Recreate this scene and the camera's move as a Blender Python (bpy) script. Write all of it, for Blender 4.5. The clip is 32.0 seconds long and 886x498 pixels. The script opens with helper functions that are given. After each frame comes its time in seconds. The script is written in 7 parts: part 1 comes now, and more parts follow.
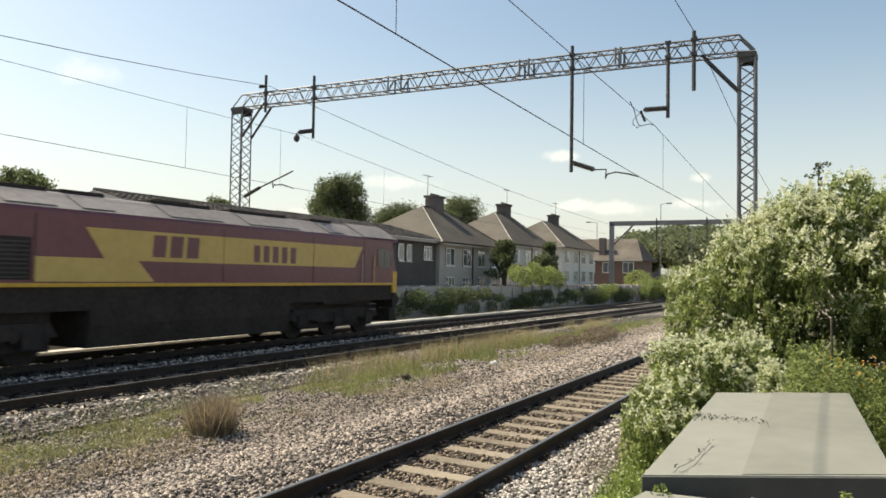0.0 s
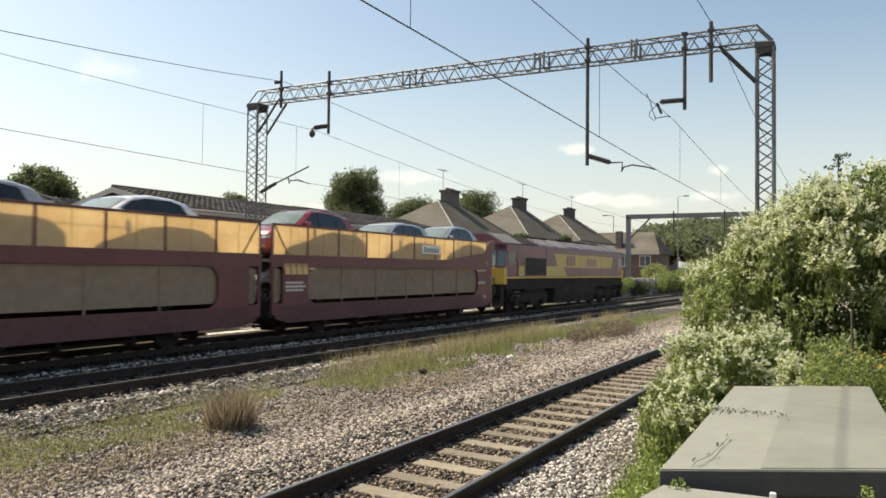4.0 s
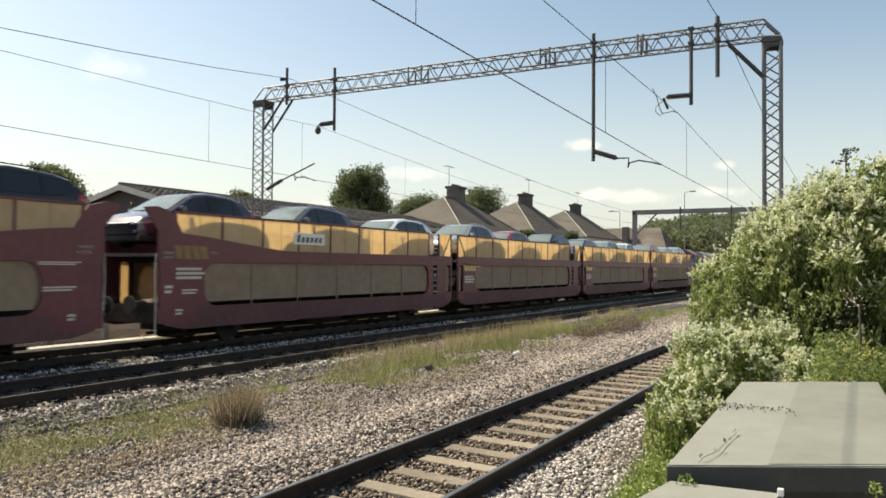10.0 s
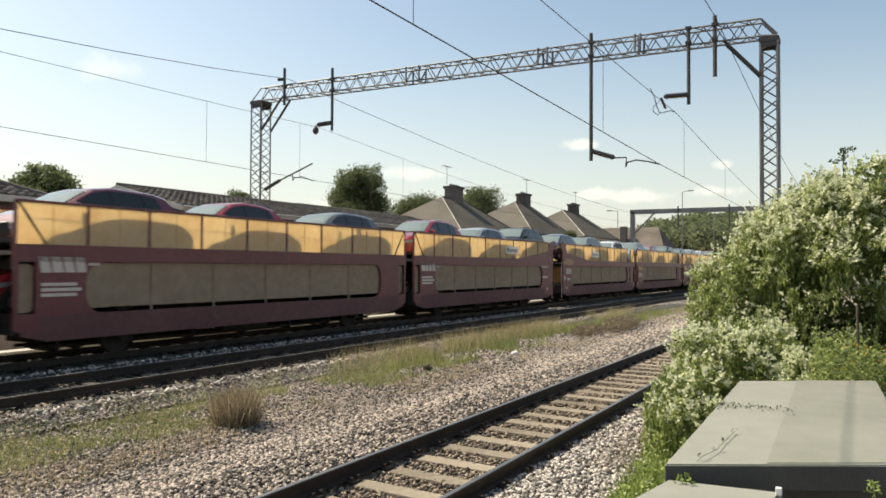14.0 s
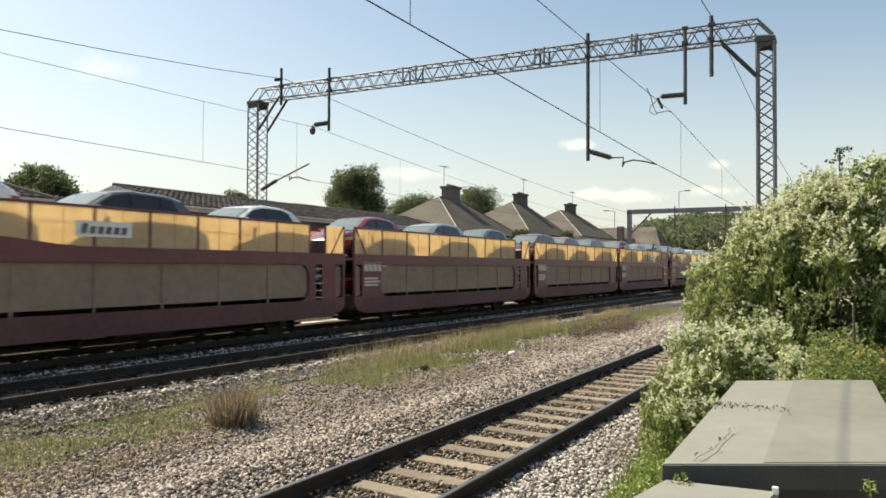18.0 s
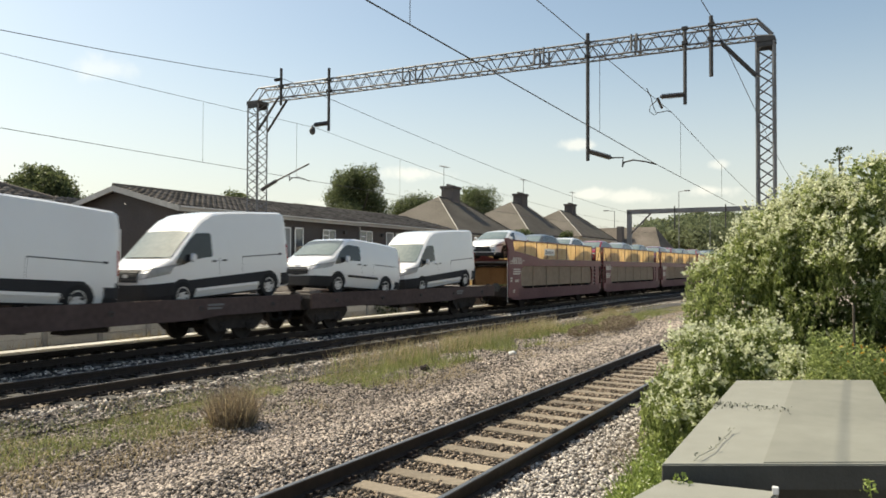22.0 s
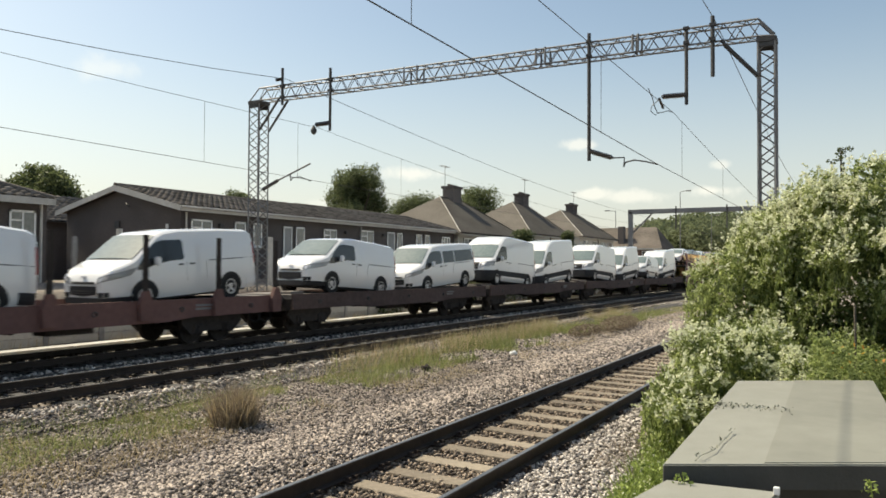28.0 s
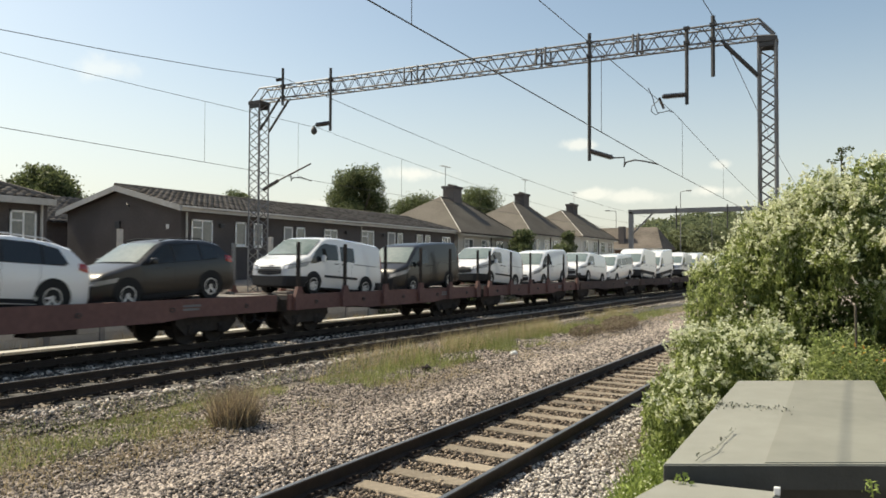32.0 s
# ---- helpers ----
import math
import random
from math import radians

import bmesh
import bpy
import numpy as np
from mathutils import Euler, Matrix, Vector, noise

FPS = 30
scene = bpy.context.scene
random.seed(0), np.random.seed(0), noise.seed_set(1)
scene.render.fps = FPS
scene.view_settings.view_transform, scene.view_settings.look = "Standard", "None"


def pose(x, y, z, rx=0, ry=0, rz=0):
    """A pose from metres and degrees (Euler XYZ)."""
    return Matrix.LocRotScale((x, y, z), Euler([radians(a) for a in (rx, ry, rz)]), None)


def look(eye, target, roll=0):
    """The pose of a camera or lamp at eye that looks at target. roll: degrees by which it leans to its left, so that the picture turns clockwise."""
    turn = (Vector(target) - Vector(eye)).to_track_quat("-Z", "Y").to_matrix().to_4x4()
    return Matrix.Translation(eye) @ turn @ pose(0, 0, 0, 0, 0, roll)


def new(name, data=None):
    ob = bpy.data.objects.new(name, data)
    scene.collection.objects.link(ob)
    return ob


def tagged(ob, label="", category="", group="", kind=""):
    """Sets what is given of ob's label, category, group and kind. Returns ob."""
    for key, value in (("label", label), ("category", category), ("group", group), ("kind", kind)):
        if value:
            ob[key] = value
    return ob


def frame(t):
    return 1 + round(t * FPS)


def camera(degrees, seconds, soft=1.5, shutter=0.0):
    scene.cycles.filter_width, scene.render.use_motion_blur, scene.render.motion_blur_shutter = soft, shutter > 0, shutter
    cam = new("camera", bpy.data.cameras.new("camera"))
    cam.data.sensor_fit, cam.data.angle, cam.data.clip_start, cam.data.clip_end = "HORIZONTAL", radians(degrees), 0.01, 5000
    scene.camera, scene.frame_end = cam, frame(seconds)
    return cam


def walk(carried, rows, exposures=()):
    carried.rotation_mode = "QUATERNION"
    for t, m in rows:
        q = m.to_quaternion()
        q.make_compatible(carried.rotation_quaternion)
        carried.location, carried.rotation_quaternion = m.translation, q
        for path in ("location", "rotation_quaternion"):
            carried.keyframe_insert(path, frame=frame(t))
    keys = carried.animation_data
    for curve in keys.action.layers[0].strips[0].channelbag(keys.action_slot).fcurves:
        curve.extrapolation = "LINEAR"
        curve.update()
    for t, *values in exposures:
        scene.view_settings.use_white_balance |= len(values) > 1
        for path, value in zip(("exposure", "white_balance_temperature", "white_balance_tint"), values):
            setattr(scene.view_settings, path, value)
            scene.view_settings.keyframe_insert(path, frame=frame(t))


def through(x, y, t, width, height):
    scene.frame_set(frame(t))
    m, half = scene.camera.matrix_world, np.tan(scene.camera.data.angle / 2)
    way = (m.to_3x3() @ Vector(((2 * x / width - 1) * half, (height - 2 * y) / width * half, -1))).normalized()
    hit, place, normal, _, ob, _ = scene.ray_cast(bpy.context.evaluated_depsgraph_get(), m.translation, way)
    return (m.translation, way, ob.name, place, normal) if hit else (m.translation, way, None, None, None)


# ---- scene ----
# camera on the embankment beside the line: heading (degrees left of the track), tilt and lean over time
EYE = Vector((0.0, 0.0, 1.97))
TURNS = [
    (0, 27.411, 2.068, 0.891), (0.5, 27.608, 2.264, 0.858), (1, 27.749, 2.395, 0.775), (1.5, 27.848, 2.472, 0.777),
    (2, 27.947, 2.530, 0.719), (2.5, 28.006, 2.511, 0.757), (3, 28.109, 2.420, 0.635), (3.5, 28.378, 1.915, 0.656),
    (5.5, 28.820, 1.353, 0.463), (6, 28.863, 1.351, 0.431), (6.5, 28.902, 1.352, 0.403), (7, 28.940, 1.354, 0.401),
    (8, 29.000, 1.348, 0.438), (9, 29.048, 1.346, 0.457), (10, 29.061, 1.345, 0.435), (11, 29.092, 1.350, 0.341),
    (12, 29.103, 1.350, 0.317), (12.5, 29.115, 1.347, 0.334), (13, 29.108, 1.343, 0.339), (13.5, 29.038, 1.340, 0.328),
    (14, 28.913, 1.339, 0.301), (14.5, 28.837, 1.341, 0.270), (16.5, 28.730, 1.345, 0.254), (17, 28.710, 1.344, 0.274),
    (18, 28.690, 1.346, 0.245), (19, 28.689, 1.346, 0.241), (21, 28.685, 1.357, 0.204), (23, 28.671, 1.348, 0.237),
    (25, 28.639, 1.348, 0.237), (25.5, 28.644, 1.347, 0.249), (27.5, 28.759, 1.348, 0.259), (28, 28.767, 1.345, 0.279),
    (29, 28.770, 1.344, 0.287), (30, 28.771, 1.344, 0.287), (31, 28.786, 1.347, 0.268), (32, 28.797, 1.349, 0.254)]


def aim(heading, tilt, lean):
    a, b = radians(heading), radians(tilt)
    return look(EYE, EYE + Vector((math.cos(a) * math.cos(b), math.sin(a) * math.cos(b), math.sin(b))), lean)


cam = camera(60.68, 32.0, soft=1.65, shutter=0.4)
walk(cam, [(t, aim(a, b, c)) for t, a, b, c in TURNS], exposures=[(0, 0.81, 7600.0, 3.8), (18.5, 0.81, 7600.0, 3.8), (24, 0.81 - 0.10, 7600.0, 3.8), (32, 0.81 - 0.12, 7600.0, 3.8)])

# daylight: late summer sun behind the train, a thin haze low down, small clouds
SUN = Vector((-0.04, 0.82, 1.0)).normalized()
world = bpy.data.worlds.new("sky")
scene.world = world
world.use_nodes = True
wn, wl = world.node_tree.nodes, world.node_tree.links
wn.clear()
sky = wn.new("ShaderNodeTexSky")
sky.sky_type, sky.sun_disc = "NISHITA", False
sky.sun_elevation = math.asin(SUN.z)
sky.sun_rotation = math.atan2(SUN.x, SUN.y)
sky.air_density, sky.dust_density, sky.ozone_density = 1.0, 1.8, 1.7
coord, gap = wn.new("ShaderNodeTexCoord"), wn.new("ShaderNodeSeparateXYZ")
wl.new(coord.outputs["Generated"], gap.inputs[0])
puff = wn.new("ShaderNodeTexNoise")
puff.inputs["Scale"].default_value, puff.inputs["Detail"].default_value, puff.inputs["Roughness"].default_value = 26.0, 5.0, 0.6
wl.new(coord.outputs["Generated"], puff.inputs["Vector"])


def node(kind, op, a, b):
    """A maths node of the sky; a and b are sockets or numbers."""
    n = wn.new(kind)
    n.operation = op
    for k, v in enumerate((a, b)):
        if isinstance(v, (float, int)):
            n.inputs[k].default_value = v
        elif isinstance(v, tuple):
            n.inputs[k].default_value = v
        else:
            wl.new(v, n.inputs[k])
    return n


# small fair-weather clouds low in the sky: bearing, height, half width, half height (degrees), thickness
CLOUDS = ((53.0, 13.4, 1.9, 0.8, 0.45), (30.9, 7.0, 2.6, 0.55, 0.8), (36.5, 4.6, 2.4, 0.5, 0.5), (18.7, 9.1, 1.5, 0.42, 0.75), (17.6, 5.5, 1.5, 0.42, 0.75), (14.4, 5.2, 2.4, 0.5, 0.7), (9.2, 5.5, 1.8, 0.45, 0.8), (8.5, 7.3, 0.7, 0.35, 0.6),
          (66.0, 9.0, 4.0, 0.8, 0.5), (-8.0, 6.0, 3.0, 0.7, 0.6), (-24.0, 9.0, 4.0, 0.9, 0.6))
cover = None
for bearing, height, wide_by, high_by, thick in CLOUDS:
    a, b = radians(bearing), radians(height)
    centre = (math.cos(a) * math.cos(b), math.sin(a) * math.cos(b), math.sin(b))
    off = node("ShaderNodeVectorMath", "SUBTRACT", coord.outputs["Generated"], centre)
    scaled = node("ShaderNodeVectorMath", "MULTIPLY", off.outputs[0], (1 / radians(wide_by), 1 / radians(wide_by), 1 / radians(high_by)))
    far = node("ShaderNodeVectorMath", "LENGTH", scaled.outputs[0], (0, 0, 0))
    rag = node("ShaderNodeMath", "MULTIPLY_ADD", puff.outputs["Fac"], -2.4)
    wl.new(far.outputs["Value"], rag.inputs[2])
    body = wn.new("ShaderNodeMapRange")
    body.interpolation_type = "SMOOTHSTEP"
    body.inputs["From Min"].default_value, body.inputs["From Max"].default_value = 0.05, -1.0
    body.inputs["To Max"].default_value = thick * 0.7
    wl.new(rag.outputs[0], body.inputs["Value"])
    cover = body if cover is None else node("ShaderNodeMath", "MAXIMUM", cover.outputs[0], body.outputs[0])
# whitish haze that thins out with height
haze = wn.new("ShaderNodeMapRange")
haze.interpolation_type = "SMOOTHSTEP"
haze.inputs["From Min"].default_value, haze.inputs["From Max"].default_value = 0.33, -0.04
haze.inputs["To Max"].default_value = 0.68
wl.new(gap.outputs["Z"], haze.inputs["Value"])
veil = wn.new("ShaderNodeMix")
veil.data_type = "RGBA"
veil.inputs[7].default_value = (4.95, 5.1, 5.45, 1)
wl.new(haze.outputs[0], veil.inputs[0]), wl.new(sky.outputs[0], veil.inputs[6])
cloud = wn.new("ShaderNodeMix")
cloud.data_type = "RGBA"
cloud.inputs[7].default_value = (6.9, 6.9, 7.0, 1)
wl.new(cover.outputs[0], cloud.inputs[0]), wl.new(veil.outputs[2], cloud.inputs[6])
glow = wn.new("ShaderNodeBackground")
glow.inputs["Strength"].default_value = 0.104
wl.new(cloud.outputs[2], glow.inputs[0])
wl.new(glow.outputs[0], wn.new("ShaderNodeOutputWorld").inputs[0])
lamp = bpy.data.lights.new("sun", "SUN")
lamp.energy, lamp.angle, lamp.color = 3.7, radians(0.53), (1.0, 0.94, 0.85)
sun = new("sun", lamp)
sun.matrix_world = look((0, 0, 60), Vector((0, 0, 60)) - SUN)


# ---- materials ----
def mat(name, dark, light, rough=0.7, metal=0.0, grain=8.0, stain=0.7, bump=0.0, bump_scale=40.0, vary=0.0, coat=0.0, through=0.0, island=False, gloss=0.5):
    """A surface between two shades: coarse stains, fine grain, its own relief, and a change of shade from piece to piece."""
    m = bpy.data.materials.new(name)
    m.use_nodes = True
    n, l = m.node_tree.nodes, m.node_tree.links
    b = n["Principled BSDF"]
    b.inputs["Roughness"].default_value, b.inputs["Metallic"].default_value = rough, metal
    b.inputs["Coat Weight"].default_value, b.inputs["Coat Roughness"].default_value = coat, 0.04
    b.inputs["Specular IOR Level"].default_value = gloss
    tc = n.new("ShaderNodeTexCoord")
    fine, wide = n.new("ShaderNodeTexNoise"), n.new("ShaderNodeTexNoise")
    fine.inputs["Scale"].default_value, fine.inputs["Detail"].default_value = grain, 6.0
    wide.inputs["Scale"].default_value, wide.inputs["Detail"].default_value = stain, 4.0
    l.new(tc.outputs["Object"], fine.inputs["Vector"]), l.new(tc.outputs["Object"], wide.inputs["Vector"])
    add = n.new("ShaderNodeMath")
    add.operation = "MULTIPLY_ADD"
    l.new(fine.outputs["Fac"], add.inputs[0])
    add.inputs[1].default_value = 0.5
    half = n.new("ShaderNodeMath")
    half.operation = "MULTIPLY"
    l.new(wide.outputs["Fac"], half.inputs[0])
    half.inputs[1].default_value = 0.5
    l.new(half.outputs[0], add.inputs[2])
    fac = add.outputs[0]
    if vary:
        more = n.new("ShaderNodeMath")
        more.operation = "MULTIPLY_ADD"
        rnd = n.new("ShaderNodeNewGeometry").outputs["Random Per Island"] if island else n.new("ShaderNodeObjectInfo").outputs["Random"]
        l.new(rnd, more.inputs[0])
        more.inputs[1].default_value = vary
        l.new(fac, more.inputs[2])
        less = n.new("ShaderNodeMath")
        less.operation = "SUBTRACT"
        l.new(more.outputs[0], less.inputs[0])
        less.inputs[1].default_value = vary / 2
        fac = less.outputs[0]
    ramp = n.new("ShaderNodeValToRGB")
    ramp.color_ramp.elements[0].position, ramp.color_ramp.elements[1].position = 0.3, 0.7
    ramp.color_ramp.elements[0].color, ramp.color_ramp.elements[1].color = (*dark, 1), (*light, 1)
    l.new(fac, ramp.inputs[0])
    l.new(ramp.outputs[0], b.inputs["Base Color"])
    if bump:
        tex, bp = n.new("ShaderNodeTexNoise"), n.new("ShaderNodeBump")
        tex.inputs["Scale"].default_value, tex.inputs["Detail"].default_value = bump_scale, 5.0
        l.new(tc.outputs["Object"], tex.inputs["Vector"])
        bp.inputs["Strength"].default_value, bp.inputs["Distance"].default_value = bump, 0.02
        l.new(tex.outputs["Fac"], bp.inputs["Height"])
        l.new(bp.outputs[0], b.inputs["Normal"])
    if through:
        tr, mix = n.new("ShaderNodeBsdfTranslucent"), n.new("ShaderNodeMixShader")
        l.new(ramp.outputs[0], tr.inputs[0])
        mix.inputs[0].default_value = through
        l.new(b.outputs[0], mix.inputs[1]), l.new(tr.outputs[0], mix.inputs[2])
        l.new(mix.outputs[0], n["Material Output"].inputs[0])
    return m


def paint(name, c, rough=0.35, coat=0.6, metal=0.0, worn=0.88):
    return mat(name, [v * worn for v in c], c, rough, metal, 3.0, 0.8, coat=coat)


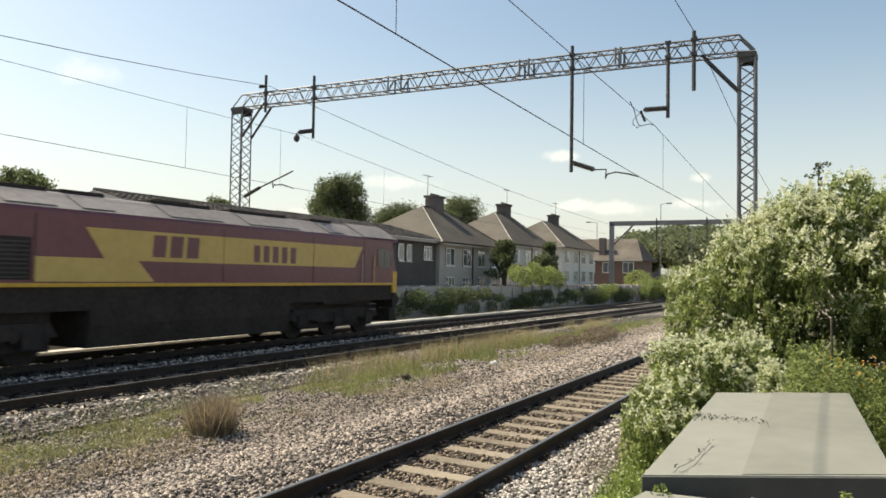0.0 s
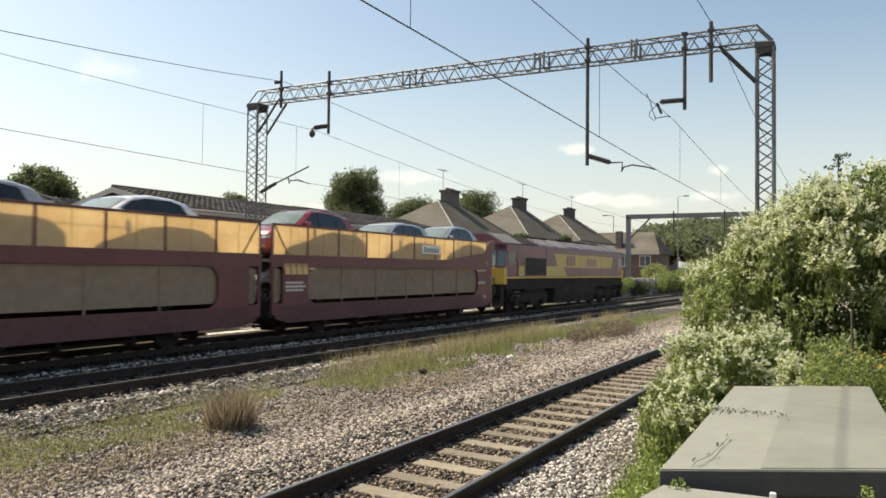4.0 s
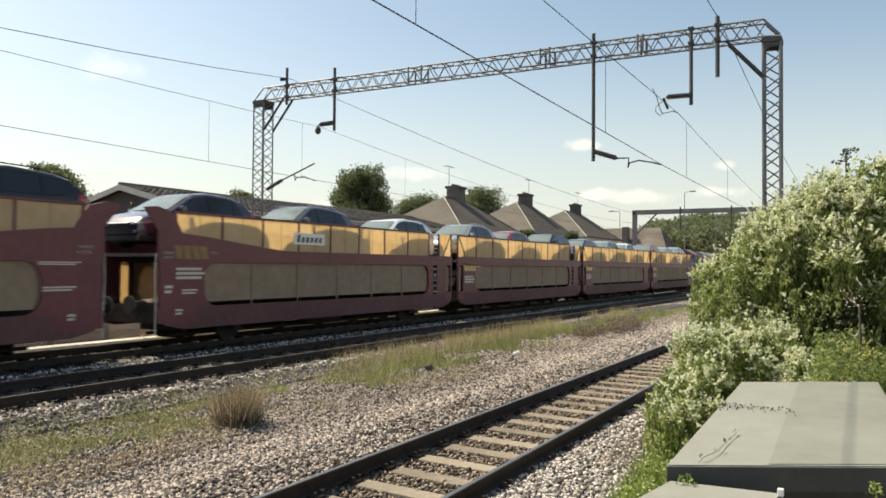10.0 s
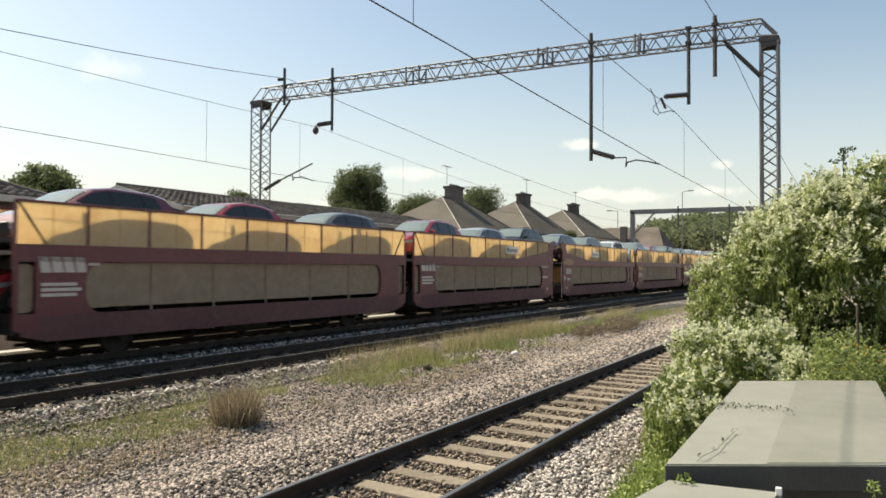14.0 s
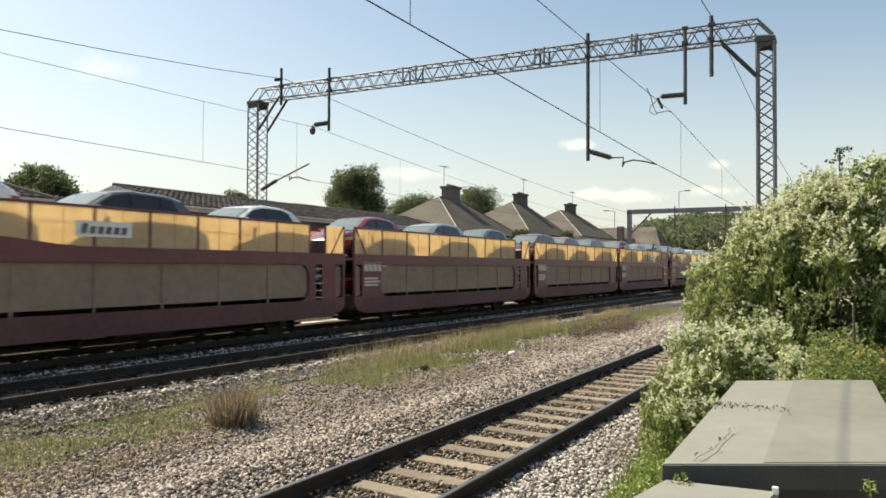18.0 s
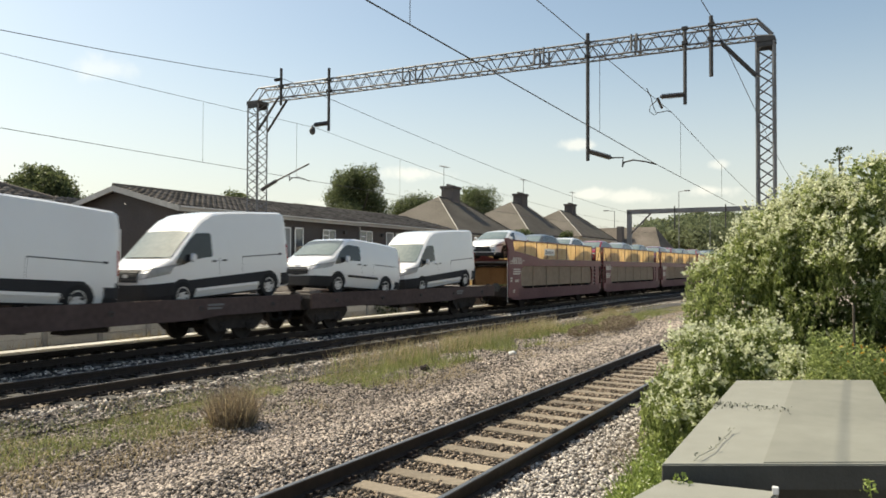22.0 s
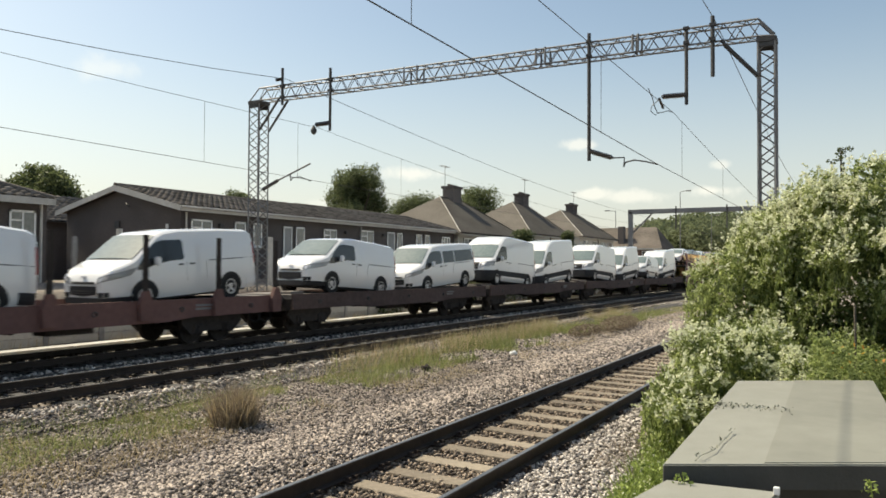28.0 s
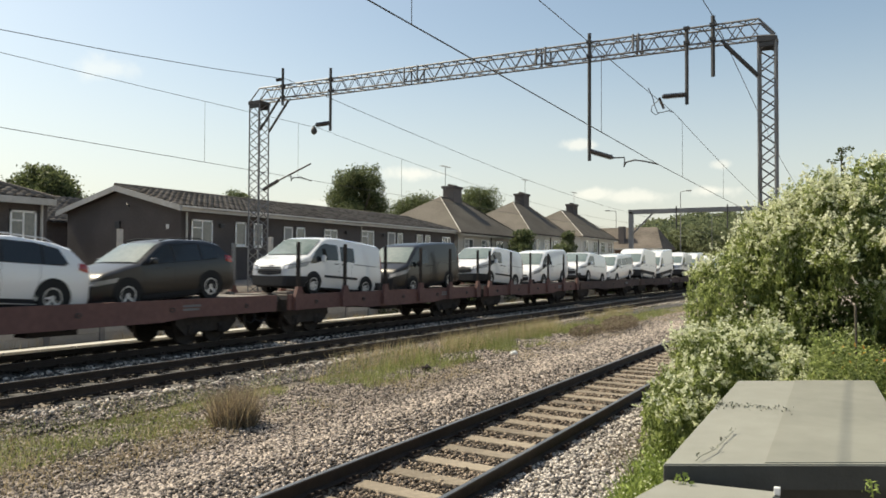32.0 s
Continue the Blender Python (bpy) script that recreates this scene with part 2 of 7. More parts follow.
M = dict(
    earth=mat("dry_earth", (0.14, 0.115, 0.092), (0.29, 0.245, 0.20), 0.95, grain=9, stain=0.35, bump=0.6, bump_scale=25),
    stone=mat("ballast_stone", (0.070, 0.059, 0.052), (0.48, 0.405, 0.35), 0.9, grain=14, stain=0.4, vary=1.0, island=True),
    pale_stone=mat("pale_grey_stone", (0.12, 0.107, 0.098), (0.60, 0.545, 0.50), 0.9, grain=14, stain=0.4, vary=0.9, island=True),
    stone_bed=mat("ballast_bed", (0.05, 0.043, 0.038), (0.17, 0.148, 0.13), 0.95, grain=18, stain=0.5, bump=1.0, bump_scale=22),
    dark_stone=mat("oily_ballast_stone", (0.240, 0.210, 0.183), (0.690, 0.615, 0.547), 0.85, grain=14, stain=0.4, vary=0.6, island=True),
    brown_stone=mat("grimy_brown_stone", (0.075, 0.058, 0.045), (0.32, 0.25, 0.19), 0.9, grain=14, stain=0.4, vary=1.0, island=True),
    # oil between the rails, and the rails' shadow put into the same black
    black_stone=mat("oil_and_shade_stone", (0.022, 0.02, 0.018), (0.075, 0.068, 0.062), 0.8, grain=14, vary=0.6, island=True),
    dark_bed=mat("oily_ballast_bed", (0.040, 0.035, 0.032), (0.112, 0.101, 0.093), 0.9, grain=18, stain=0.5, bump=1.0, bump_scale=22),
    rail=mat("rusty_rail_side", (0.022, 0.017, 0.014), (0.058, 0.040, 0.031), 0.75, 0.3, grain=12, stain=1.0, bump=0.3),
    railhead=mat("polished_rail_head", (0.18, 0.175, 0.17), (0.28, 0.275, 0.27), 0.42, 0.85, grain=20, stain=1.0),
    dull_railhead=mat("dull_rail_head", (0.15, 0.145, 0.14), (0.24, 0.235, 0.23), 0.6, 0.5, grain=20, stain=1.0),
    sleeper=mat("weathered_timber", (0.14, 0.113, 0.084), (0.30, 0.25, 0.19), 0.85, grain=10, stain=1.2, bump=0.5, bump_scale=30, vary=0.35),
    dark_sleeper=mat("oiled_timber", (0.045, 0.04, 0.036), (0.11, 0.10, 0.085), 0.8, grain=10, stain=1.2, bump=0.5, vary=0.3),
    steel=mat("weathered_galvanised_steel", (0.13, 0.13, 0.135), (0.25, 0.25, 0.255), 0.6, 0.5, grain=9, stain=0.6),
    dark_steel=mat("dark_steel", (0.038, 0.038, 0.04), (0.09, 0.087, 0.085), 0.6, 0.4, grain=9, stain=0.8),
    wire=mat("tarnished_copper_wire", (0.05, 0.05, 0.05), (0.10, 0.095, 0.09), 0.55, 0.6),
    porcelain=mat("brown_porcelain", (0.032, 0.028, 0.027), (0.058, 0.05, 0.047), 0.25, coat=0.5),
    maroon=mat("dull_maroon_paint", (0.10, 0.022, 0.027), (0.18, 0.042, 0.049), 0.5, grain=6, stain=0.5, bump=0.08, coat=0.1),
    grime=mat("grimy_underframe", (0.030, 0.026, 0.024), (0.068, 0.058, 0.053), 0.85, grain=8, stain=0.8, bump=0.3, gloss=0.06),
    brown_grime=mat("grimy_brown_beam", (0.066, 0.045, 0.041), (0.125, 0.088, 0.08), 0.85, grain=7, stain=0.6, bump=0.2, gloss=0.2),
    dull_maroon=mat("grimy_maroon_beam", (0.10, 0.042, 0.043), (0.165, 0.078, 0.077), 0.7, grain=6, stain=0.5, bump=0.1, gloss=0.3),
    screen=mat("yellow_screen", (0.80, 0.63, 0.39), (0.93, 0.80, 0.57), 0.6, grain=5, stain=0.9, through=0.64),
    # the same screens below the upper deck, their shade put into the colour
    lower_screen=mat("shaded_ochre_screen", (0.36, 0.275, 0.20), (0.50, 0.385, 0.28), 0.7, grain=4, stain=0.5, through=0.38),
    logo=mat("faded_white_lettering", (0.48, 0.42, 0.37), (0.64, 0.58, 0.51), 0.6),
    sign=paint("white_sign_plate", (0.72, 0.72, 0.70)),
    ink=paint("dark_print", (0.03, 0.03, 0.035)),
    rust=mat("rust_brown_wagon_paint", (0.10, 0.05, 0.045), (0.18, 0.088, 0.076), 0.75, grain=7, stain=0.6, bump=0.2),
    deck=mat("worn_steel_deck", (0.10, 0.085, 0.075), (0.22, 0.195, 0.175), 0.7, 0.1, grain=7, stain=0.6, bump=0.2),
    ochre_mark=mat("faded_ochre_lettering", (0.62, 0.40, 0.16), (0.82, 0.58, 0.27), 0.6, grain=8, stain=0.5),
    gold=mat("faded_gold_paint", (0.48, 0.33, 0.085), (0.62, 0.45, 0.14), 0.5, grain=5, stain=0.5, coat=0.1),
    loco_red=mat("faded_loco_maroon", (0.115, 0.030, 0.042), (0.175, 0.050, 0.064), 0.45, grain=5, stain=0.5, coat=0.2),
    yellow=mat("warning_yellow_paint", (0.48, 0.28, 0.02), (0.68, 0.42, 0.035), 0.45, grain=5, stain=0.5, coat=0.2),
    loco_roof=mat("sooty_roof", (0.13, 0.115, 0.112), (0.27, 0.245, 0.24), 0.6, grain=5, stain=0.4),
    white=paint("white_car_paint", (0.80, 0.80, 0.80), 0.25, 1.0, worn=0.97),
    black=paint("black_car_paint", (0.008, 0.009, 0.012), 0.3, 0.2),
    silver=paint("silver_car_paint", (0.40, 0.41, 0.42), 0.3, 0.8, 0.35, worn=0.95),
    grey=paint("grey_car_paint", (0.10, 0.105, 0.11), 0.3, 0.8, 0.2),
    navy=paint("dark_purple_car_paint", (0.03, 0.018, 0.05), 0.25, 1.0, 0.2),
    red=paint("red_car_paint", (0.30, 0.012, 0.024), 0.25, 0.8),
    wine=paint("wine_red_car_paint", (0.14, 0.01, 0.025), 0.25, 1.0, 0.2),
    green=paint("grey_green_car_paint", (0.12, 0.16, 0.155), 0.28, 1.0, 0.4),
    plastic=mat("black_bumper_plastic", (0.026, 0.026, 0.028), (0.045, 0.045, 0.048), 0.7, grain=30, gloss=0.15),
    tyre=mat("rubber", (0.02, 0.02, 0.02), (0.036, 0.036, 0.036), 0.85, grain=30, gloss=0.15),
    alloy=mat("wheel_silver", (0.42, 0.42, 0.43), (0.58, 0.58, 0.60), 0.4, 0.6),
    lens=mat("headlamp", (0.20, 0.21, 0.22), (0.36, 0.37, 0.39), 0.15, 0.25, coat=1.0),
    tail=mat("tail_lamp", (0.30, 0.01, 0.01), (0.45, 0.02, 0.02), 0.15, coat=1.0),
    glass=mat("dark_car_glass", (0.010, 0.012, 0.013), (0.018, 0.021, 0.022), 0.12, coat=0.25),
    # pale turquoise base carries part of the sky's reflection as colour
    screen_glass=mat("sky_tinted_windscreen", (0.12, 0.160, 0.160), (0.20, 0.245, 0.243), 0.05),
    brick=mat("brown_brick", (0.072, 0.062, 0.060), (0.13, 0.114, 0.108), 0.9, grain=16, stain=0.6, bump=0.4, vary=0.5),
    mortar=mat("grey_mortar", (0.07, 0.06, 0.055), (0.12, 0.105, 0.10), 0.95, grain=16, bump=0.3),
    house_tile=mat("brown_plain_roof_tile", (0.090, 0.081, 0.070), (0.158, 0.143, 0.126), 0.85, grain=10, stain=0.5, bump=0.3, vary=0.35, island=True, gloss=0.04),
    tile=mat("brown_concrete_roof_tile", (0.095, 0.082, 0.07), (0.23, 0.20, 0.175), 0.85, grain=10, stain=0.5, bump=0.3, vary=0.35, island=True, gloss=0.04),
    fascia=mat("weathered_white_fascia", (0.36, 0.345, 0.32), (0.53, 0.51, 0.48), 0.6, grain=6, stain=0.8),
    upvc=mat("white_window_frame", (0.66, 0.66, 0.65), (0.78, 0.78, 0.77), 0.4, grain=6),
    pane=mat("dark_window_pane", (0.06, 0.07, 0.075), (0.14, 0.15, 0.155), 0.05, stain=0.9, coat=1.0),
    curtain=mat("net_curtain", (0.22, 0.22, 0.215), (0.34, 0.34, 0.33), 0.9, grain=20),
    render=mat("grey_pebbledash", (0.34, 0.315, 0.28), (0.50, 0.47, 0.42), 0.95, grain=30, stain=0.4, bump=0.6, bump_scale=60),
    concrete=mat("grey_concrete", (0.26, 0.25, 0.235), (0.42, 0.405, 0.38), 0.9, grain=9, stain=0.5, bump=0.3, vary=0.3),
    pale_dust=mat("pale_dust", (0.24, 0.225, 0.195), (0.44, 0.415, 0.37), 0.95, grain=12, stain=0.8, bump=0.5),
    pale_concrete=mat("pale_concrete", (0.42, 0.40, 0.36), (0.58, 0.56, 0.51), 0.9, grain=9, stain=0.6, bump=0.3, vary=0.4),
    # shade on the lid's front and beneath it, put into a dark colour
    lid_edge=mat("shaded_edge_felt", (0.04, 0.041, 0.036), (0.07, 0.071, 0.064), 0.8, grain=6, stain=0.8, bump=0.2),
    lid=mat("weathered_grey_felt", (0.21, 0.21, 0.18), (0.27, 0.27, 0.235), 0.8, grain=5, stain=0.6, bump=0.12, bump_scale=90),
    lid_dark=mat("darker_grey_felt", (0.17, 0.17, 0.145), (0.235, 0.235, 0.20), 0.8, grain=5, stain=0.6, bump=0.12, bump_scale=90),
    twig=mat("dry_brown_twig", (0.15, 0.118, 0.085), (0.35, 0.28, 0.20), 0.9, vary=0.7, island=True, through=0.3),
    dry_leaf=mat("grey_dry_leaf", (0.12, 0.125, 0.10), (0.30, 0.31, 0.26), 0.9, vary=0.8, island=True, through=0.2),
    red_brick=mat("red_brick", (0.12, 0.078, 0.064), (0.20, 0.132, 0.11), 0.9, grain=14, stain=0.5, bump=0.3),
    white_wash=mat("pale_painted_render", (0.58, 0.57, 0.53), (0.70, 0.69, 0.65), 0.9, grain=20, stain=0.4, bump=0.3),
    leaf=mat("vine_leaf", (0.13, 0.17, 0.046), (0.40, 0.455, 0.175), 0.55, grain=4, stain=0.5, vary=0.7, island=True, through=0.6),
    # darker copy of the vine leaf: shade inside the bush put into the colour
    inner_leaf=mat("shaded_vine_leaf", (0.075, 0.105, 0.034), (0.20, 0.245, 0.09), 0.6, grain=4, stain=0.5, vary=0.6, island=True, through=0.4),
    flower=mat("cream_blossom", (0.58, 0.61, 0.38), (0.90, 0.90, 0.72), 0.8, vary=0.5, island=True, through=0.5),
    weed=mat("fresh_weed", (0.13, 0.185, 0.042), (0.37, 0.45, 0.13), 0.6, vary=0.6, island=True, through=0.45),
    grass=mat("green_grass", (0.15, 0.175, 0.055), (0.36, 0.39, 0.155), 0.75, stain=0.3, vary=0.6, island=True, through=0.4),
    straw=mat("dry_grass", (0.30, 0.235, 0.13), (0.60, 0.49, 0.31), 0.85, stain=0.3, vary=0.6, island=True, through=0.4),
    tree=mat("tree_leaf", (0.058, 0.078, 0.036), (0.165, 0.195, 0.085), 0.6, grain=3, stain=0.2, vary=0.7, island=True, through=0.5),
    bark=mat("bark", (0.05, 0.04, 0.03), (0.12, 0.10, 0.08), 0.95, grain=12, bump=0.6),
    orange=mat("orange_petal", (0.42, 0.17, 0.03), (0.70, 0.42, 0.05), 0.6, vary=0.5, island=True, through=0.3),
    # paler than the near trees: distance haze put into the foliage colour
    hill=mat("hazy_far_trees", (0.13, 0.155, 0.085), (0.22, 0.25, 0.135), 0.9, grain=0.5, stain=0.06, vary=0.35, island=True, through=0.4),
)


# ---- mesh helpers ----
def part(name, bm, material, parent=None, label="", smooth=0.0):
    """Links a bmesh, or a finished mesh, as one object under its thing."""
    if isinstance(bm, bpy.types.Mesh):
        me = bm
    else:
        me = bpy.data.meshes.new(name)
        bmesh.ops.recalc_face_normals(bm, faces=bm.faces)
        bm.to_mesh(me)
        bm.free()
    if not me.materials:
        me.materials.append(M[material] if isinstance(material, str) else material)
    if smooth:
        me.polygons.foreach_set("use_smooth", [True] * len(me.polygons))
        me.set_sharp_from_angle(angle=radians(smooth))
    ob = new(name, me)
    ob.parent = parent
    if label:
        ob["label"] = label
    return ob


def thing(name, label, category, m=None, group="", kind=""):
    ob = tagged(new(name), label, category, group, kind)
    if m is not None:
        ob.matrix_basis = m
    return ob


def box(x0, x1, y0, y1, z0, z1, bevel=0.0, bm=None):
    bm = bm or bmesh.new()
    v = [bm.verts.new((x, y, z)) for x in (x0, x1) for y in (y0, y1) for z in (z0, z1)]
    fs = [bm.faces.new([v[i] for i in f]) for f in ((0, 1, 3, 2), (4, 6, 7, 5), (0, 4, 5, 1), (2, 3, 7, 6), (0, 2, 6, 4), (1, 5, 7, 3))]
    if bevel:
        bmesh.ops.bevel(bm, geom=list({e for f in fs for e in f.edges}), offset=bevel, segments=2, affect="EDGES", profile=0.5)
    return bm


def prism(pts, y0, y1, bm=None, axis="y"):
    """A polygon in x, z pushed from y0 to y1 (or, with axis x, a polygon in y, z pushed along x; with z, one in x, y)."""
    bm = bm or bmesh.new()
    at = {"y": lambda p, q: (p[0], q, p[1]), "x": lambda p, q: (q, p[0], p[1]), "z": lambda p, q: (p[0], p[1], q)}[axis]
    a, b = [bm.verts.new(at(p, y0)) for p in pts], [bm.verts.new(at(p, y1)) for p in pts]
    bm.faces.new(a), bm.faces.new(b[::-1])
    for i in range(len(pts)):
        j = (i + 1) % len(pts)
        bm.faces.new((a[i], b[i], b[j], a[j]))
    return bm


def rod(p, q, r, bm=None, sides=6, r2=None):
    """A straight bar between two points."""
    bm = bm or bmesh.new()
    p, q = Vector(p), Vector(q)
    d = q - p
    m = Matrix.Translation((p + q) / 2) @ d.to_track_quat("Z", "Y").to_matrix().to_4x4()
    bmesh.ops.create_cone(bm, cap_ends=True, segments=sides, radius1=r, radius2=r if r2 is None else r2, depth=d.length, matrix=m)
    return bm


def chain(pts, r, sides=6, bm=None):
    """A bent bar or wire through the points, in one piece."""
    bm = bm or bmesh.new()
    pts = [Vector(p) for p in pts]
    side, rings = None, []
    for k, p in enumerate(pts):
        d = (pts[min(k + 1, len(pts) - 1)] - pts[max(k - 1, 0)]).normalized()
        side = d.orthogonal().normalized() if side is None else (side - d * side.dot(d)).normalized()
        other = d.cross(side)
        rings.append([bm.verts.new(p + (side * math.cos(a) + other * math.sin(a)) * r) for a in (math.tau * q / sides for q in range(sides))])
    for a, b in zip(rings, rings[1:]):
        for k in range(sides):
            bm.faces.new((a[k], a[(k + 1) % sides], b[(k + 1) % sides], b[k]))
    bm.faces.new(rings[0][::-1]), bm.faces.new(rings[-1])
    return bm


def lathe(a, b, radii, sides=10):
    """One turned piece between two points, by its radii along the way."""
    bm = bmesh.new()
    a, b = Vector(a), Vector(b)
    d = (b - a).normalized()
    side = d.orthogonal().normalized()
    other = d.cross(side)
    rings = []
    for k, r in enumerate(radii):
        p = a.lerp(b, k / (len(radii) - 1))
        rings.append([bm.verts.new(p + (side * math.cos(t) + other * math.sin(t)) * r) for t in (math.tau * q / sides for q in range(sides))])
    for p, q in zip(rings, rings[1:]):
        for k in range(sides):
            bm.faces.new((p[k], p[(k + 1) % sides], q[(k + 1) % sides], q[k]))
    bm.faces.new(rings[0][::-1]), bm.faces.new(rings[-1])
    return bm


def disc(x, y0, y1, z, r, sides=20, bm=None, r2=None):
    return rod((x, y0, z), (x, y1, z), r, bm, sides, r2)


def ring(x, y0, y1, z, r, inner, sides=24, bm=None):
    bm = bm or bmesh.new()
    loops = []
    for y, q in ((y0, inner), (y0, r), (y1, r), (y1, inner)):
        loops.append([bm.verts.new((x + q * math.cos(k * math.tau / sides), y, z + q * math.sin(k * math.tau / sides))) for k in range(sides)])
    for a, b in zip(loops, loops[1:] + loops[:1]):
        for k in range(sides):
            bm.faces.new((a[k], a[(k + 1) % sides], b[(k + 1) % sides], b[k]))
    return bm


def round_rect(x0, x1, z0, z1, r, left=True, right=True, n=5):
    pts = []
    for cx, cz, a, on in ((x1 - r, z1 - r, 0, right), (x0 + r, z1 - r, 90, left), (x0 + r, z0 + r, 180, left), (x1 - r, z0 + r, 270, right)):
        if on:
            pts += [(cx + r * math.cos(radians(a + 90 * k / n)), cz + r * math.sin(radians(a + 90 * k / n))) for k in range(n + 1)]
        else:
            pts.append((x1 if a in (0, 270) else x0, z1 if a in (0, 90) else z0))
    return pts


def soup(name, verts, faces, material, parent=None, label=""):
    """One mesh out of arrays of corners and equal-sided faces."""
    me = bpy.data.meshes.new(name)
    verts, faces = np.asarray(verts, np.float32), np.asarray(faces, np.int32)
    k = faces.shape[1]
    me.vertices.add(len(verts))
    me.vertices.foreach_set("co", verts.ravel())
    me.loops.add(faces.size)
    me.loops.foreach_set("vertex_index", faces.ravel())
    me.polygons.add(len(faces))
    me.polygons.foreach_set("loop_start", np.arange(0, faces.size, k, dtype=np.int32))
    me.polygons.foreach_set("loop_total", np.full(len(faces), k, np.int32))
    me.update(calc_edges=True)
    return part(name, me, material, parent, label)


RNG = np.random.default_rng(7)


def scatter(name, at, size, material, shape="leaf", parent=None, label="", upright=0.0, spread=0.5):
    """Many small pieces at the given places: leaf (a folded blade), blade (a thin upright stalk), stone (a rough eight-sided lump)."""
    n = len(at)
    at, size = np.asarray(at, float), np.broadcast_to(size, n)[:, None]
    if shape == "stone":
        base = np.array([(1, 0, 0), (-1, 0, 0), (0, 1, 0), (0, -1, 0), (0, 0, 1), (0, 0, -1)], float)
        tris = np.array([(0, 2, 4), (2, 1, 4), (1, 3, 4), (3, 0, 4), (2, 0, 5), (1, 2, 5), (3, 1, 5), (0, 3, 5)])
        v = base[None] * RNG.uniform(0.55, 1.15, (n, 6, 1)) + RNG.normal(0, 0.13, (n, 6, 3))
    elif shape == "leaf":
        base = np.array([(0, -1, 0), (0.55, -0.1, 0.18), (0, 1, -0.12), (-0.55, -0.1, 0.18)], float)
        tris = np.array([(0, 1, 2), (0, 2, 3)])
        v = np.repeat(base[None], n, 0)
    else:
        base = np.array([(-1, 0, 0), (1, 0, 0), (0.0, 0, 1)], float)
        tris = np.array([(0, 1, 2)])
        v = np.repeat(base[None], n, 0)
    if shape == "blade":
        a = RNG.uniform(0, math.tau, n)
        v = v * np.array([0.022, 1, 1])[None] if not upright else v * np.array([upright, 1, 1])[None]
        c, s = np.cos(a)[:, None], np.sin(a)[:, None]
        w = np.stack([v[..., 0] * c, v[..., 0] * s, v[..., 2]], -1)
        lean = RNG.normal(0, spread, (n, 2))
        w[:, 2, :2] += lean
        w = w * size[:, :, None]
    else:
        q = RNG.normal(size=(n, 4))
        q /= np.linalg.norm(q, axis=1)[:, None]
        a, b, c, d = q.T
        r = np.stack([np.stack([1 - 2 * (c * c + d * d), 2 * (b * c - a * d), 2 * (b * d + a * c)], -1),
                      np.stack([2 * (b * c + a * d), 1 - 2 * (b * b + d * d), 2 * (c * d - a * b)], -1),
                      np.stack([2 * (b * d - a * c), 2 * (c * d + a * b), 1 - 2 * (b * b + c * c)], -1)], -2)
        w = np.einsum("nij,nkj->nki", r, v) * size[:, :, None]
        if shape == "stone":
            w[..., 2] *= 0.75
    w += at[:, None, :]
    k = v.shape[1]
    faces = (tris[None] + (np.arange(n) * k)[:, None, None]).reshape(-1, 3)
    return soup(name, w.reshape(-1, 3), faces, material, parent, label)


# ---- plan: tracks run along x, straight, then bend gently towards the camera's side ----
BEND, RADIUS = 38.0, 360.0


def line(s, y, z=0.0):
    """The place and heading at s metres along a line that lies y metres off on the straight."""
    if 10 < y < 17.9:
        # the main tracks swing over slightly and then run straight
        q = math.hypot(s - 16, 8)
        return Vector((s, y - 0.0062 * (q + s - 16), z)), -0.0062 * ((s - 16) / q + 1)
    return bend(s, y, z)


def bend(s, y, z=0.0):
    """The same for the siding, the ground and the wires, which bend away from BEND onwards."""
    if s <= BEND:
        return Vector((s, y, z)), 0.0
    r = RADIUS + (y - 16.65)
    a = (s - BEND) / RADIUS
    return Vector((BEND + r * math.sin(a), y - r * (1 - math.cos(a)), z)), -a


def on_line(s, y, z=0.0):
    p, a = line(s, y, z)
    return Matrix.Translation(p) @ Matrix.Rotation(a, 4, "Z")


DROP = 0.14
TRACKS = ((4.21, -0.20), (12.42, -0.10), (16.65, -DROP))


def ground_z(x, y):
    """Height of the ground across the line."""
    prof = ((-60, 0.3), (-8, -0.1), (-2, -0.45), (1.6, -0.55), (2.4, -0.42), (3.0, -0.38), (3.4, -0.40), (3.8, -0.47), (4.6, -0.47), (5.0, -0.40), (5.4, -0.38), (6.3, -0.46), (7.6, -0.62), (10.4, -0.52), (11.1, -0.33),
            (14.0, -0.34), (14.9, -0.40), (15.4, -0.43), (18.0, -0.43), (18.8, -0.40), (20.6, -0.42), (21.1, -0.4), (21.5, 1.1), (24, 1.35), (60, 1.0), (400, 1.0))
    b = max(0.0, x - BEND)
    yy = y + b * b / (2 * RADIUS)
    ys = [p[0] for p in prof]
    return float(np.interp(yy, ys, [p[1] for p in prof]))


def ground():
    xs = list(np.arange(-60, 100, 2.0)) + [105, 120, 150, 200, 300, 500, 900, 1800, 3500]
    xs = [-3000, -900, -300, -120] + xs
    ys = [-3000, -900, -300, -100, -40, -15, -8, -4, -2] + list(np.arange(-1, 26, 0.4)) + [28, 32, 40, 60, 100, 200, 400, 900, 3000]
    bm = bmesh.new()
    g = [[bm.verts.new((x, y, ground_z(x, y) + (-0.03 * abs(noise.noise((x * 0.6, y * 0.9, 0))) if 6 < y < 10.5 or y < 2 else 0))) for y in ys] for x in xs]
    for i in range(len(xs) - 1):
        for j in range(len(ys) - 1):
            bm.faces.new((g[i][j], g[i + 1][j], g[i + 1][j + 1], g[i][j + 1]))
    ob = part("ground", bm, "earth", smooth=40)
    tagged(ob, "dry earth and gravel ground beside the railway", "ground", kind="structure")


